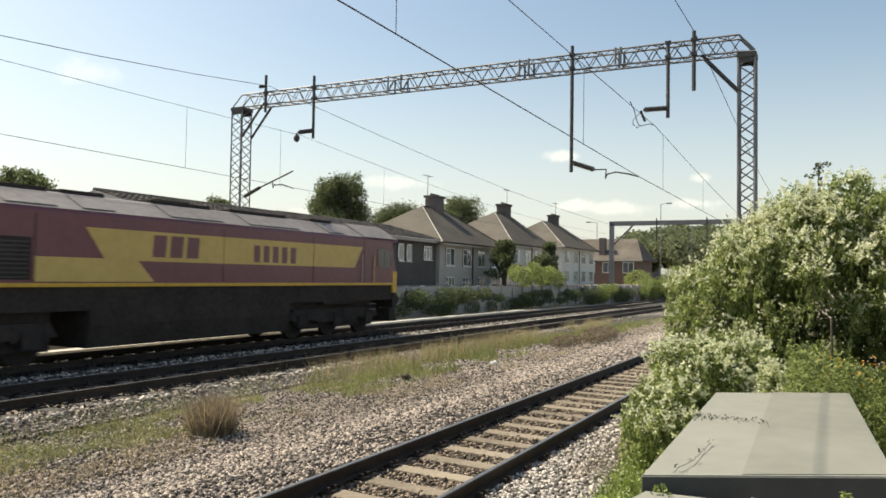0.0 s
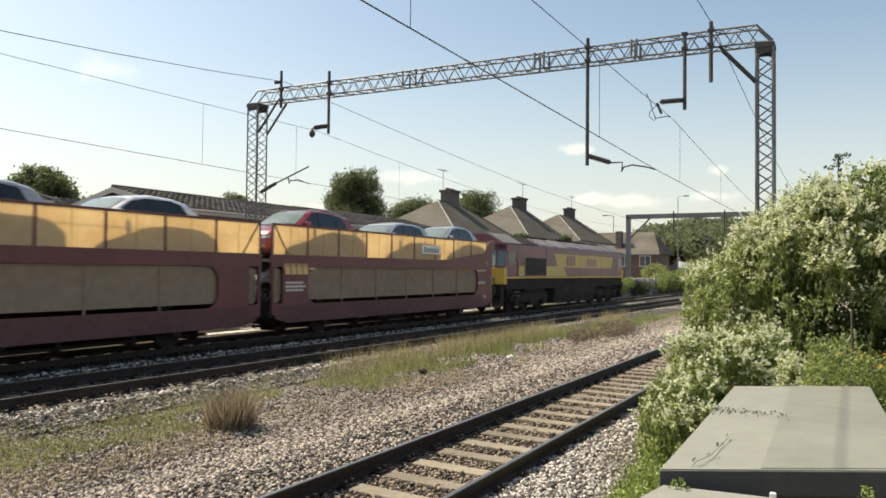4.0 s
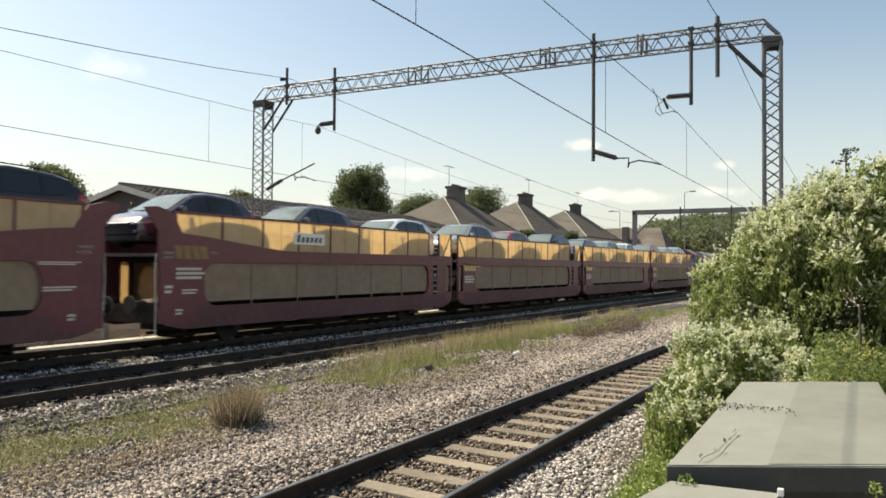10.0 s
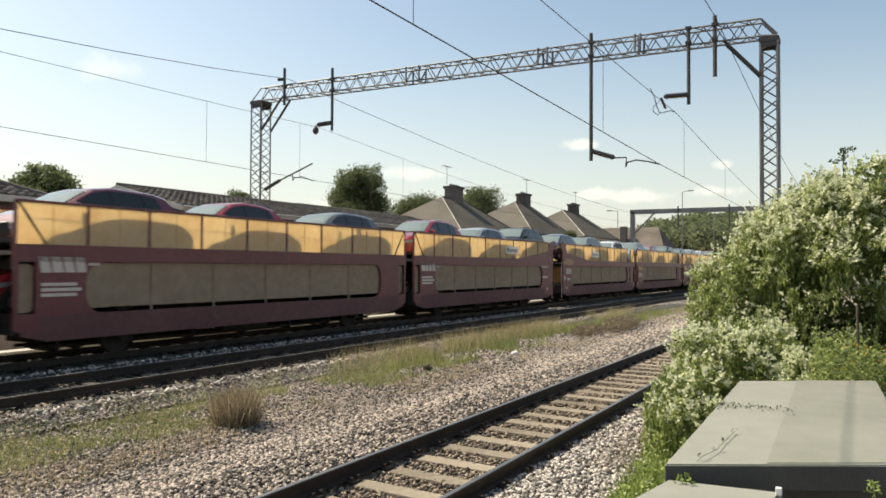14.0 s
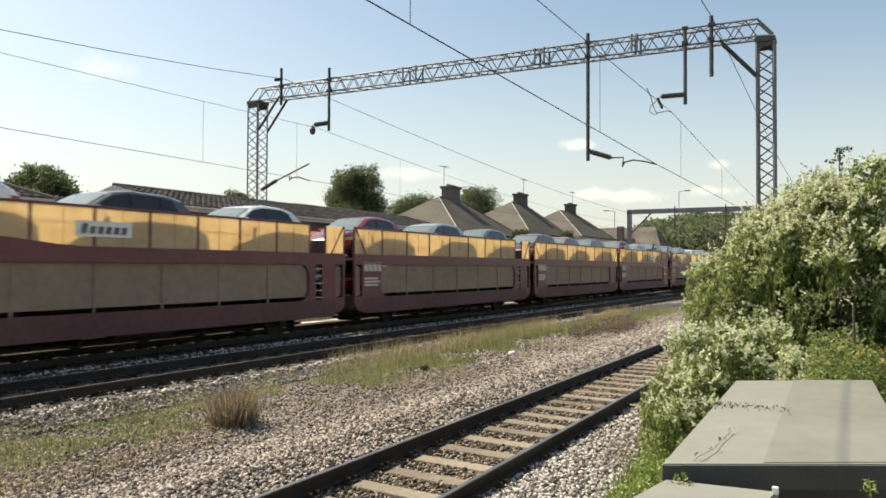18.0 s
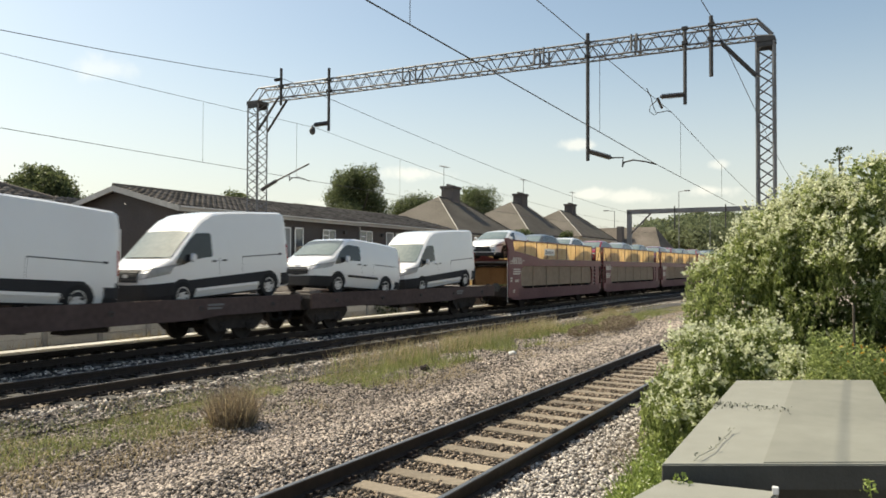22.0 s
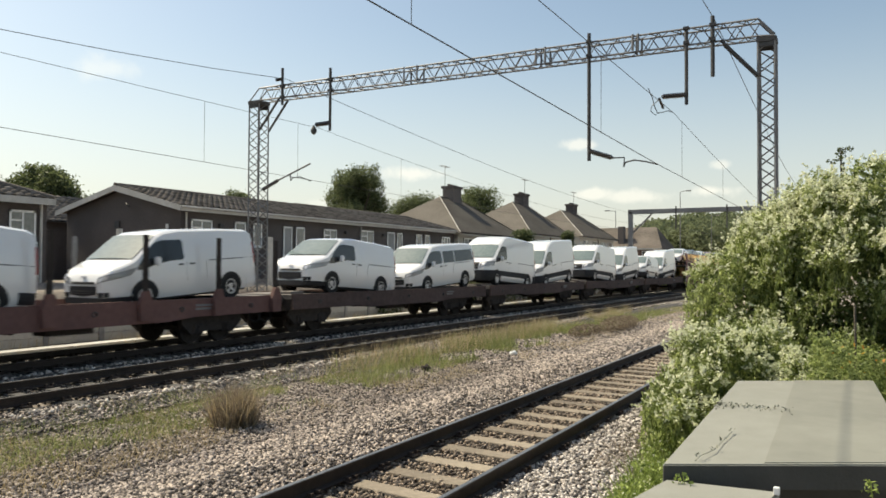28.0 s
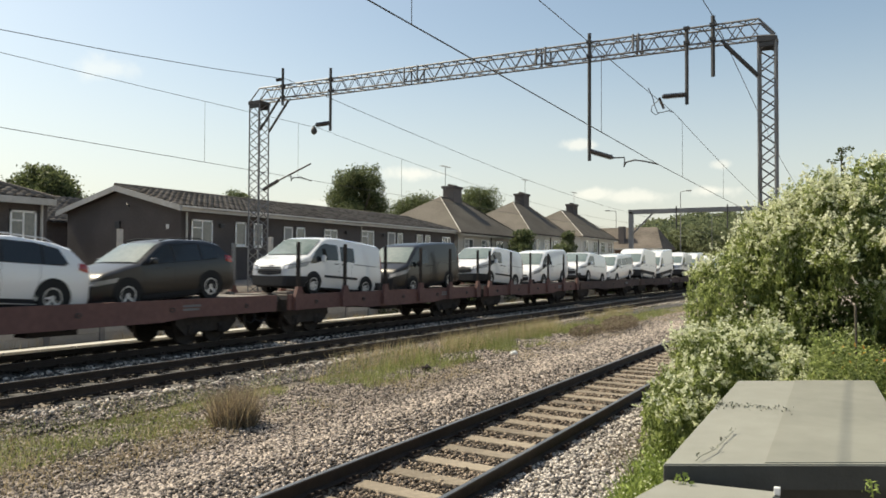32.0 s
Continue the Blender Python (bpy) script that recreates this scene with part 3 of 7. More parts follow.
def rail_profile():
    return [(-0.07, -0.158), (0.07, -0.158), (0.07, -0.146), (0.012, -0.128), (0.010, -0.045), (0.035, -0.036), (0.035, -0.004), (0.028, 0.0), (-0.028, 0.0), (-0.035, -0.004), (-0.035, -0.036), (-0.010, -0.045), (-0.012, -0.128), (-0.07, -0.146)]


def swept(prof, y, z, stops, bm=None):
    bm = bm or bmesh.new()
    rings = []
    for s in stops:
        m = on_line(s, y, z)
        rings.append([bm.verts.new(m @ Vector((0, a, b))) for a, b in prof])
    n = len(prof)
    for a, b in zip(rings, rings[1:]):
        for k in range(n):
            bm.faces.new((a[k], b[k], b[(k + 1) % n], a[(k + 1) % n]))
    bm.faces.new(rings[0]), bm.faces.new(rings[-1][::-1])
    return bm


STOPS = [-70, -30, -10, 0, 10, 20, 30] + [38 + 6 * k for k in range(22)]


def railway():
    for i, (y, z) in enumerate(TRACKS):
        near = i == 0
        track = thing("track", ("single siding track of worn rails on pale timber sleepers" if near else "main line track of rails on dark oily sleepers and ballast"), "railway track", group="railway tracks", kind="structure")
        for side in (-0.7525, 0.7525):
            part("rail", swept(rail_profile(), y + side, z, STOPS), "rail", track, "rusty steel rail")
            w = 0.027 if near else 0.011
            part("rail_head", swept([(-w, 0.001), (w, 0.001), (w - 0.003, 0.004), (0.003 - w, 0.004)], y + side, z, STOPS), "railhead" if near else "dull_railhead", track, "worn bright running surface")
        me = bpy.data.meshes.new("sleeper")
        bm = box(-0.125, 0.125, -1.3, 1.3, -0.13, 0.0, 0.012)
        bm.to_mesh(me)
        bm.free()
        pad = bpy.data.meshes.new("chair")
        bm = box(-0.09, 0.09, -0.17, 0.17, 0.0, 0.035, 0.01)
        for q in (-0.06, 0.06):
            for w in (-0.11, 0.11):
                box(q - 0.02, q + 0.02, w - 0.03, w + 0.03, 0.03, 0.075, bm=bm)
        bm.to_mesh(pad)
        bm.free()
        clip = bpy.data.meshes.new('rail_clip')
        bm = box(-0.11, 0.11, -0.05, 0.05, 0.0, 0.03, 0.008)
        bm.to_mesh(clip)
        bm.free()
        for k in range(-14 if near else -8, 70 if near else 95):
            s = k * 0.652 + 0.28 if near else k * 0.70 + 0.35
            o = part("sleeper", me, "sleeper" if near else "dark_sleeper", track)
            o.matrix_basis = on_line(s, y + RNG.uniform(-0.03, 0.03), z - 0.185 + RNG.uniform(-0.006, 0.006)) @ Matrix.Rotation(RNG.uniform(-0.012, 0.012) - (0.07 if near else 0), 4, "Z")
            if (near and 4 < s < 27) or (not near and 0 < s < 45):
                for side in (-0.7525, 0.7525):
                    c = part("chair", pad, "rail", track)
                    c.matrix_basis = on_line(s, y + side, z - 0.187)
        if y > 16:
            # bright plates set off the rail stand in for a row of sunlit glints
            for k in range(0, 52):
                part('rail_clip', clip, 'alloy', track, '').matrix_basis = on_line(k * 0.70 + 0.35, y + 0.41, z - 0.185)
        # the bed under the sleepers
        bed = part("ballast", swept([(-1.9, -0.36), (1.9, -0.36), (1.55, -0.245), (-1.55, -0.245)], y, z, STOPS), "stone_bed" if near else "dark_bed", track)
        tagged(bed, "ballast bed")


def cable_trough():
    t = thing("cable_trough", "pale concrete cable trough with lids beside the main line", "cable trough", kind="structure")
    part("channel", box(-14, 60, 19.02, 19.46, -0.6, -0.33), "concrete", t)
    me = bpy.data.meshes.new("lid")
    bm = box(-0.49, 0.49, -0.25, 0.25, 0.0, 0.07, 0.012)
    bm.to_mesh(me)
    bm.free()
    for k in range(54):
        o = part("lid", me, "pale_concrete", t)
        o.matrix_basis = Matrix.Translation((-4 + k * 1.0, 19.24 + RNG.uniform(-0.02, 0.02), -0.33)) @ Matrix.Rotation(RNG.uniform(-0.015, 0.015), 4, "Z")


def stones():
    def field(n, x0, x1, ylo, yhi, power=1.6):
        x = x0 + (x1 - x0) * RNG.random(n) ** power
        y = RNG.uniform(ylo, yhi, n)
        return x, y
    x, y = field(78000, 3.5, 42, 5.15, 7.9, 1.6)
    x2, y2 = field(21000, 4.0, 34, 3.45, 5.0, 1.5)
    # between the sleepers, leaving the middle of each bare
    off = (x2 - 0.28 - 0.07 * (y2 - 4.21)) % 0.652
    keep = (np.minimum(off, 0.652 - off) > RNG.uniform(0.07, 0.11, len(x2)))
    x2, y2 = x2[keep], y2[keep]
    x3, y3 = field(30000, 4.5, 26, 2.2, 3.46, 1.5)
    x4, y4 = field(96000, 5, 55, 7.3, 11.5, 1.5)
    x5, y5 = field(9000, -7, 4.5, 2.2, 7.6, 1.0)
    z3 = np.array([ground_z(a, b) for a, b in zip(x3, y3)]) + RNG.uniform(-0.01, 0.03, len(x3))
    ob = scatter("pale_stones", np.stack([x3, y3, z3], 1), RNG.uniform(0.016, 0.042, len(x3)), "pale_stone", "stone")
    tagged(ob, "pale grey ballast stones along the siding's near rail", "ballast", kind="stuff")
    x, y = np.concatenate([x, x2, x4, x5]), np.concatenate([y, y2, y4, y5])
    heap = 0.10 * np.exp(-((y - 6.1) / 0.55) ** 2)
    z = np.array([ground_z(a, b) for a, b in zip(x, y)]) + heap + RNG.uniform(-0.01, 0.03, len(x))
    z = np.where((y > 10.4) & (y < 11.6), np.maximum(z, np.interp(y, (10.52, 10.87), (-0.46, -0.345)) + RNG.uniform(-0.01, 0.03, len(y))), z)
    inside = (y > 3.45) & (y < 5.0)
    z[inside] = -0.412 + RNG.uniform(-0.022, 0.02, inside.sum())
    s = RNG.uniform(0.016, 0.044, len(x)) * np.where(x > 18, 1.5, 1.0) * np.where(y > 7.6, 0.85, 1.0)
    ob = scatter("track_stones", np.stack([x, y, z], 1)[inside], s[inside], "brown_stone", "stone")
    tagged(ob, "grimy brown ballast stones between the siding's sleepers", "ballast", kind="stuff")
    x, y, z, s = x[~inside], y[~inside], z[~inside], s[~inside]
    ob = scatter("ballast_stones", np.stack([x, y, z], 1), s, "stone", "stone")
    tagged(ob, "loose pinkish grey granite ballast stones beside the siding", "ballast", kind="stuff")
    x, y = field(34000, 4, 60, 10.5, 18.6, 1.5)
    z = np.array([ground_z(a, b) for a, b in zip(x, y)]) + RNG.uniform(0.0, 0.04, len(x))
    for c, zz in TRACKS[1:]:
        on = np.abs(y - c) < 1.6
        z[on] = zz - 0.21 + RNG.uniform(-0.01, 0.03, on.sum())
    four = np.minimum(np.abs(y - TRACKS[1][0]), np.abs(y - TRACKS[2][0])) < 1.28
    # black also spread outside the near rail, standing in for its shadow
    four |= (y < 12.4) & (y > 11.3)
    b = np.maximum(0, x - BEND)
    y = y - b * b / (2 * RADIUS)
    ob = scatter("oil_black_stones", np.stack([x, y, z - 0.012], 1)[four], RNG.uniform(0.03, 0.055, four.sum()), "black_stone", "stone")
    tagged(ob, "black oil-soaked ballast stones, also standing in for the rails' shadow", "ballast", kind="stuff")
    x, y, z = x[~four], y[~four], z[~four]
    ob = scatter("oily_ballast_stones", np.stack([x, y, z], 1), RNG.uniform(0.03, 0.06, len(x)), "dark_stone", "stone")
    tagged(ob, "dark oil-stained ballast stones round the main line tracks", "ballast", kind="stuff")


# ---- overhead line ----
def lattice(bm, a, b, w, d, step, r, up):
    """A lattice of four corner angles with zigzag bracing between two points."""
    a, b, up = Vector(a), Vector(b), Vector(up)
    ax = (b - a).normalized()
    side = ax.cross(up).normalized()
    cs = [side * (w / 2 * i) + up * (d / 2 * j) for i, j in ((-1, -1), (1, -1), (1, 1), (-1, 1))]
    for c in cs:
        rod(a + c, b + c, r, bm, 4)
    n = max(2, round((b - a).length / step))
    for k in range(n):
        p, q = a.lerp(b, k / n), a.lerp(b, (k + 1) / n)
        for i in range(4):
            c, e = cs[i], cs[(i + 1) % 4]
            m = p.lerp(q, 0.5)
            rod(p + c, m + e, r * 0.55, bm, 4)
            rod(m + e, q + c, r * 0.55, bm, 4)
    return bm


def insulator(parent, a, b, r=0.07):
    part("insulator", lathe(a, b, [r * 0.5] + [r, r * 0.62] * 10 + [r * 0.5]), "porcelain", parent, "ribbed brown insulator")


GX = 21.6


def gantry():
    g = thing("overhead_line_gantry", "grey steel lattice gantry over the tracks, carrying hangers and insulators", "gantry")
    for y, w, zt in ((19.82, 0.50, 8.12), (2.08, 0.41, 8.02)):
        part("leg", lattice(bmesh.new(), (GX, y, -0.6), (GX, y, zt), w, w, 0.62, 0.034, (0, 1, 0)), "steel", g)
        bm = box(GX - w / 2 - 0.04, GX + w / 2 + 0.04, y - w / 2 - 0.04, y + w / 2 + 0.04, zt - 0.08, zt + 0.04)
        for q in (-1, 1):
            box(GX + q * w / 2 - 0.02, GX + q * w / 2 + 0.02, y - w / 2, y + w / 2, zt - 0.22, zt - 0.08, bm=bm)
        part("cap_plate", bm, "dark_steel", g)
        part("footing", box(GX - 0.5, GX + 0.5, y - 0.6, y + 0.6, -0.8, -0.25, 0.03), "concrete", g, "concrete footing")
    bm = lattice(bmesh.new(), (GX, 19.62, 8.39), (GX, 2.28, 8.33), 0.42, 0.46, 0.58, 0.028, (0, 0, 1))
    for x in (GX - 0.21, GX + 0.21):
        rod((x, 19.62, 8.62), (x, 20.08, 8.18), 0.03, bm, 4)
        rod((x, 19.62, 8.16), (x, 20.08, 8.16), 0.03, bm, 4)
        rod((x, 2.28, 8.56), (x, 1.88, 8.10), 0.03, bm, 4)
        rod((x, 2.28, 8.10), (x, 1.88, 8.06), 0.03, bm, 4)
    part("truss_beam", bm, "steel", g)
    for x in (GX - 0.24, GX + 0.24):
        part("brace", chain([(x, 18.62, 8.14), (x, 19.55, 7.05)], 0.045), "dark_steel", g)
        part("brace", chain([(x, 3.2, 8.1), (x, 2.28, 7.05)], 0.045), "dark_steel", g)
    for y in (13.25, 12.75, 8.55, 8.25, 5.6, 5.45):
        for x in (GX - 0.23, GX + 0.23):
            part("splice_plate", rod((x, y, 8.15), (x, y, 8.62), 0.035, None, 4), "steel", g)
    for y, z0, z1, r in ((18.46, 7.86, 9.22, 0.05), (16.28, 6.74, 8.96, 0.05), (6.87, 5.08, 8.82, 0.055), (4.11, 6.46, 8.52, 0.05), (3.42, 7.15, 8.80, 0.055)):
        h = part("hanger", rod((GX - 0.26, y, z0), (GX - 0.26, y, z1), r, None, 8), "dark_steel", g)
        part("clamp", box(GX - 0.33, GX - 0.19, y - 0.075, y + 0.075, 8.12, 8.20), "dark_steel", h)
        part("clamp", box(GX - 0.33, GX - 0.19, y - 0.075, y + 0.075, 8.52, 8.60), "dark_steel", h)
    x = GX - 0.26
    insulator(g, (x, 18.46, 8.82), (x, 18.78, 8.82), 0.06)
    insulator(g, (x, 16.30, 7.02), (x, 16.93, 7.00), 0.085)
    part("weight", lathe((x, 17.0, 7.0), (x, 17.0, 6.66), [0.02, 0.05, 0.10, 0.11, 0.10, 0.03]), "dark_steel", g, "dark hanging weight")
    insulator(g, (x, 6.85, 5.36), (x, 6.17, 5.12), 0.085)
    part("steady_arm", chain([(x, 6.17, 5.12), (x, 5.83, 5.11), (x, 5.85, 4.84), (x, 5.80, 4.97), (x, 5.55, 5.02), (x, 5.2, 4.95), (x, 4.90, 4.86)], 0.022), "dark_steel", g)
    insulator(g, (x, 4.13, 6.73), (x, 4.78, 6.74), 0.085)
    insulator(g, (x, 4.86, 6.72), (x, 4.73, 6.40), 0.045)
    part("wire_loop", chain([(x, 5.16, 7.02), (x, 5.04, 6.75), (x, 4.98, 6.50), (x, 4.90, 6.30), (x, 4.78, 6.30), (x, 4.6, 6.33), (x, 4.48, 6.28)], 0.012), "wire", g)
    part("wire_loop", chain([(x, 4.86, 6.66), (x, 5.06, 6.5), (x, 5.08, 6.36), (x, 4.95, 6.24), (x, 4.85, 6.30)], 0.010), "wire", g)
    insulator(g, (x, 19.35, 4.80), (x, 18.60, 5.12), 0.075)
    part("cantilever", chain([(x, 18.62, 5.11), (x, 17.14, 5.63)], 0.03), "dark_steel", g)
    part("steady_arm", chain([(x, 18.05, 5.31), (x, 18.02, 5.06), (x, 17.96, 5.16), (x, 17.6, 5.18), (x, 17.1, 5.01)], 0.02), "dark_steel", g)
    return g


def second_gantry():
    X, zt = 74.0, 7.45
    g = thing("overhead_line_portal", "far grey steel portal frame over the tracks", "gantry")
    for y in (19.6, -4.0):
        part("leg", box(X - 0.2, X + 0.2, y - 0.21, y + 0.21, -0.6, zt, 0.02), "steel", g)
    part("beam", box(X - 0.2, X + 0.2, -4.2, 19.82, zt - 0.24, zt + 0.2, 0.02), "steel", g)
    part("brace", chain([(X, 17.3, zt), (X, 19.5, zt - 2.2)], 0.08), "steel", g)
    for y in (15.2, 10.6):
        part("hanger", rod((X - 0.3, y, zt - 1.8), (X - 0.3, y, zt + 0.4), 0.06), "dark_steel", g)


def wires():
    def run(name, label, r, pts, droppers=(), below=()):
        w = thing(name, label, "wire", group="overhead wires")
        part("line_wire", chain(pts, r), "wire", w)
        for x in droppers:
            lo = [float(np.interp(x, [p[0] for p in below], [p[k] for p in below])) for k in (1, 2)]
            up = x * pts[0][1] / below[0][1]
            hi = [float(np.interp(up, [p[0] for p in pts], [p[k] for p in pts])) for k in (1, 2)]
            part("dropper", rod((up, *hi), (x, *lo), 0.005, None, 4), "wire", w)
        return pts

    def sagging(y, marks):
        """Through supports given as x, z and the sag of the span before each."""
        pts = []
        for (xa, za, _), (xb, zb, d) in zip(marks, marks[1:]):
            for k in range(14):
                f = k / 14
                p, _ = bend(xa + (xb - xa) * f, y)
                pts.append((p.x, p.y, za + (zb - za) * f - 4 * d * f * (1 - f)))
        p, _ = bend(marks[-1][0], y)
        return pts + [(p.x, p.y, marks[-1][1])]
    back = GX - 52
    run("feeder_wire", "thin feeder wire strung along the far side of the tracks", 0.010, sagging(18.5, [(back, 9.0, 0), (GX, 8.88, 1.75), (74, 6.55, 0.35), (126, 7.0, 1.0)]))
    run("feeder_wire", "thin feeder wire strung along the near side of the tracks", 0.011, sagging(3.44, [(back, 8.9, 0), (GX, 8.84, 0.35), (74, 5.6, 0.12), (126, 7.0, 1.0)]))
    low = run("contact_wire", "contact wire over the main line", 0.0075, [(-30, 17.1, 5.15), (10, 17.1, 5.10), (GX, 17.1, 5.03)] + [tuple(bend(s, 17.1, 5.0)[0]) for s in (30, 38, 50, 62, 74, 100, 126)])
    run("catenary_wire", "catenary wire over the main line, with droppers", 0.0065, sagging(17.0, [(back, 6.96, 0), (GX, 6.94, 0.24), (74, 5.9, 0.75), (126, 6.4, 0.6)]), (8.5, 16.3, 20.6, 27.4, 35.0), low)
    low = run("contact_wire", "contact wire over the siding", 0.010, [(-30, 4.9, 5.1), (7, 4.9, 5.02), (GX - 0.26, 4.9, 4.86)] + [tuple(bend(s, 4.9, 4.85)[0]) for s in (30, 38, 50, 62, 74, 100)])
    run("catenary_wire", "catenary wire over the siding, with droppers", 0.0085, sagging(4.5, [(back, 6.6, 0), (GX, 6.30, 0.12), (74, 5.2, 0.42), (126, 5.6, 0.6)]), (8.07, 16.06, 24.7, 33.0), low)


# ---- road vehicles: the nose points to +x, the origin is on the ground half way between the axles ----
SHAPES = {
    # wheelbase, half width, wheel radius, roofline from the tail to the nose, belt height, tumblehome, windscreen x from cowl to header
    "panel_van": dict(wb=2.93, w=0.99, r=0.335, top=[(-2.50, 1.05), (-2.49, 1.55), (-2.42, 1.86), (-2.25, 1.93), (-1.2, 1.97), (0.2, 1.98), (0.72, 1.93), (0.95, 1.84), (1.72, 1.26), (1.95, 1.17), (2.25, 1.06), (2.42, 0.90), (2.47, 0.72)], belt=1.12, tumble=0.17, glass=(1.72, 0.95)),
    "long_van": dict(wb=3.30, w=0.99, r=0.335, top=[(-2.70, 1.05), (-2.69, 1.55), (-2.62, 1.86), (-2.45, 1.93), (-1.2, 1.97), (0.4, 1.98), (0.90, 1.93), (1.13, 1.84), (1.90, 1.26), (2.13, 1.17), (2.43, 1.06), (2.60, 0.90), (2.65, 0.72)], belt=1.12, tumble=0.17, glass=(1.90, 1.13)),
    "high_van": dict(wb=3.75, w=1.02, r=0.345, top=[(-2.96, 1.0), (-2.95, 2.2), (-2.90, 2.46), (-2.78, 2.52), (-1.0, 2.55), (0.2, 2.54), (0.62, 2.49), (0.98, 2.34), (1.25, 2.14), (1.42, 1.98), (2.15, 1.32), (2.34, 1.24), (2.64, 1.11), (2.76, 0.97), (2.80, 0.76)], belt=1.24, tumble=0.10, glass=(2.15, 1.38)),
    "short_high_van": dict(wb=3.30, w=1.02, r=0.345, top=[(-2.62, 1.0), (-2.61, 2.2), (-2.56, 2.46), (-2.44, 2.52), (-1.0, 2.55), (0.0, 2.54), (0.40, 2.49), (0.76, 2.34), (1.03, 2.14), (1.20, 1.98), (1.93, 1.32), (2.12, 1.24), (2.42, 1.11), (2.54, 0.97), (2.58, 0.76)], belt=1.24, tumble=0.10, glass=(1.93, 1.16)),
    "hatchback": dict(wb=2.60, w=0.88, r=0.315, top=[(-2.02, 0.82), (-2, 0.993), (-1.86, 1.109), (-1.45, 1.434), (-1, 1.526), (-0.3, 1.567), (0.25, 1.503), (0.5, 1.399), (1.25, 0.981), (1.6, 0.9), (1.95, 0.78), (2.08, 0.62)], belt=0.93, tumble=0.34, glass=(1.25, 0.42), back=(-1.86, -1.36)),
    "estate": dict(wb=2.65, w=0.90, r=0.32, top=[(-2.24, 0.85), (-2.22, 1.039), (-2.12, 1.155), (-1.8, 1.457), (-1.45, 1.538), (-0.3, 1.584), (0.25, 1.515), (0.5, 1.41), (1.25, 0.993), (1.6, 0.912), (1.98, 0.79), (2.12, 0.62)], belt=0.94, tumble=0.32, glass=(1.25, 0.42), back=(-2.12, -1.72)),
    "suv": dict(wb=2.69, w=0.92, r=0.36, top=[(-2.26, 0.95), (-2.25, 1.12), (-2.12, 1.22), (-1.80, 1.52), (-1.45, 1.61), (-0.5, 1.68), (0.0, 1.65), (0.3, 1.55), (0.98, 1.13), (1.35, 1.06), (1.95, 0.93), (2.18, 0.78), (2.24, 0.62)], belt=1.06, tumble=0.34, glass=(0.98, 0.18), back=(-2.12, -1.72)),
    "car_van": dict(wb=2.49, w=0.87, r=0.31, top=[(-1.96, 0.85), (-1.94, 1.05), (-1.82, 1.16), (-1.45, 1.40), (-1.0, 1.46), (-0.3, 1.49), (0.2, 1.43), (0.45, 1.34), (1.15, 0.98), (1.5, 0.91), (1.85, 0.80), (2.0, 0.60)], belt=0.94, tumble=0.32, glass=(1.15, 0.38)),
}


def roofline(top, x):
    return float(np.interp(x, [p[0] for p in top], [p[1] for p in top]))


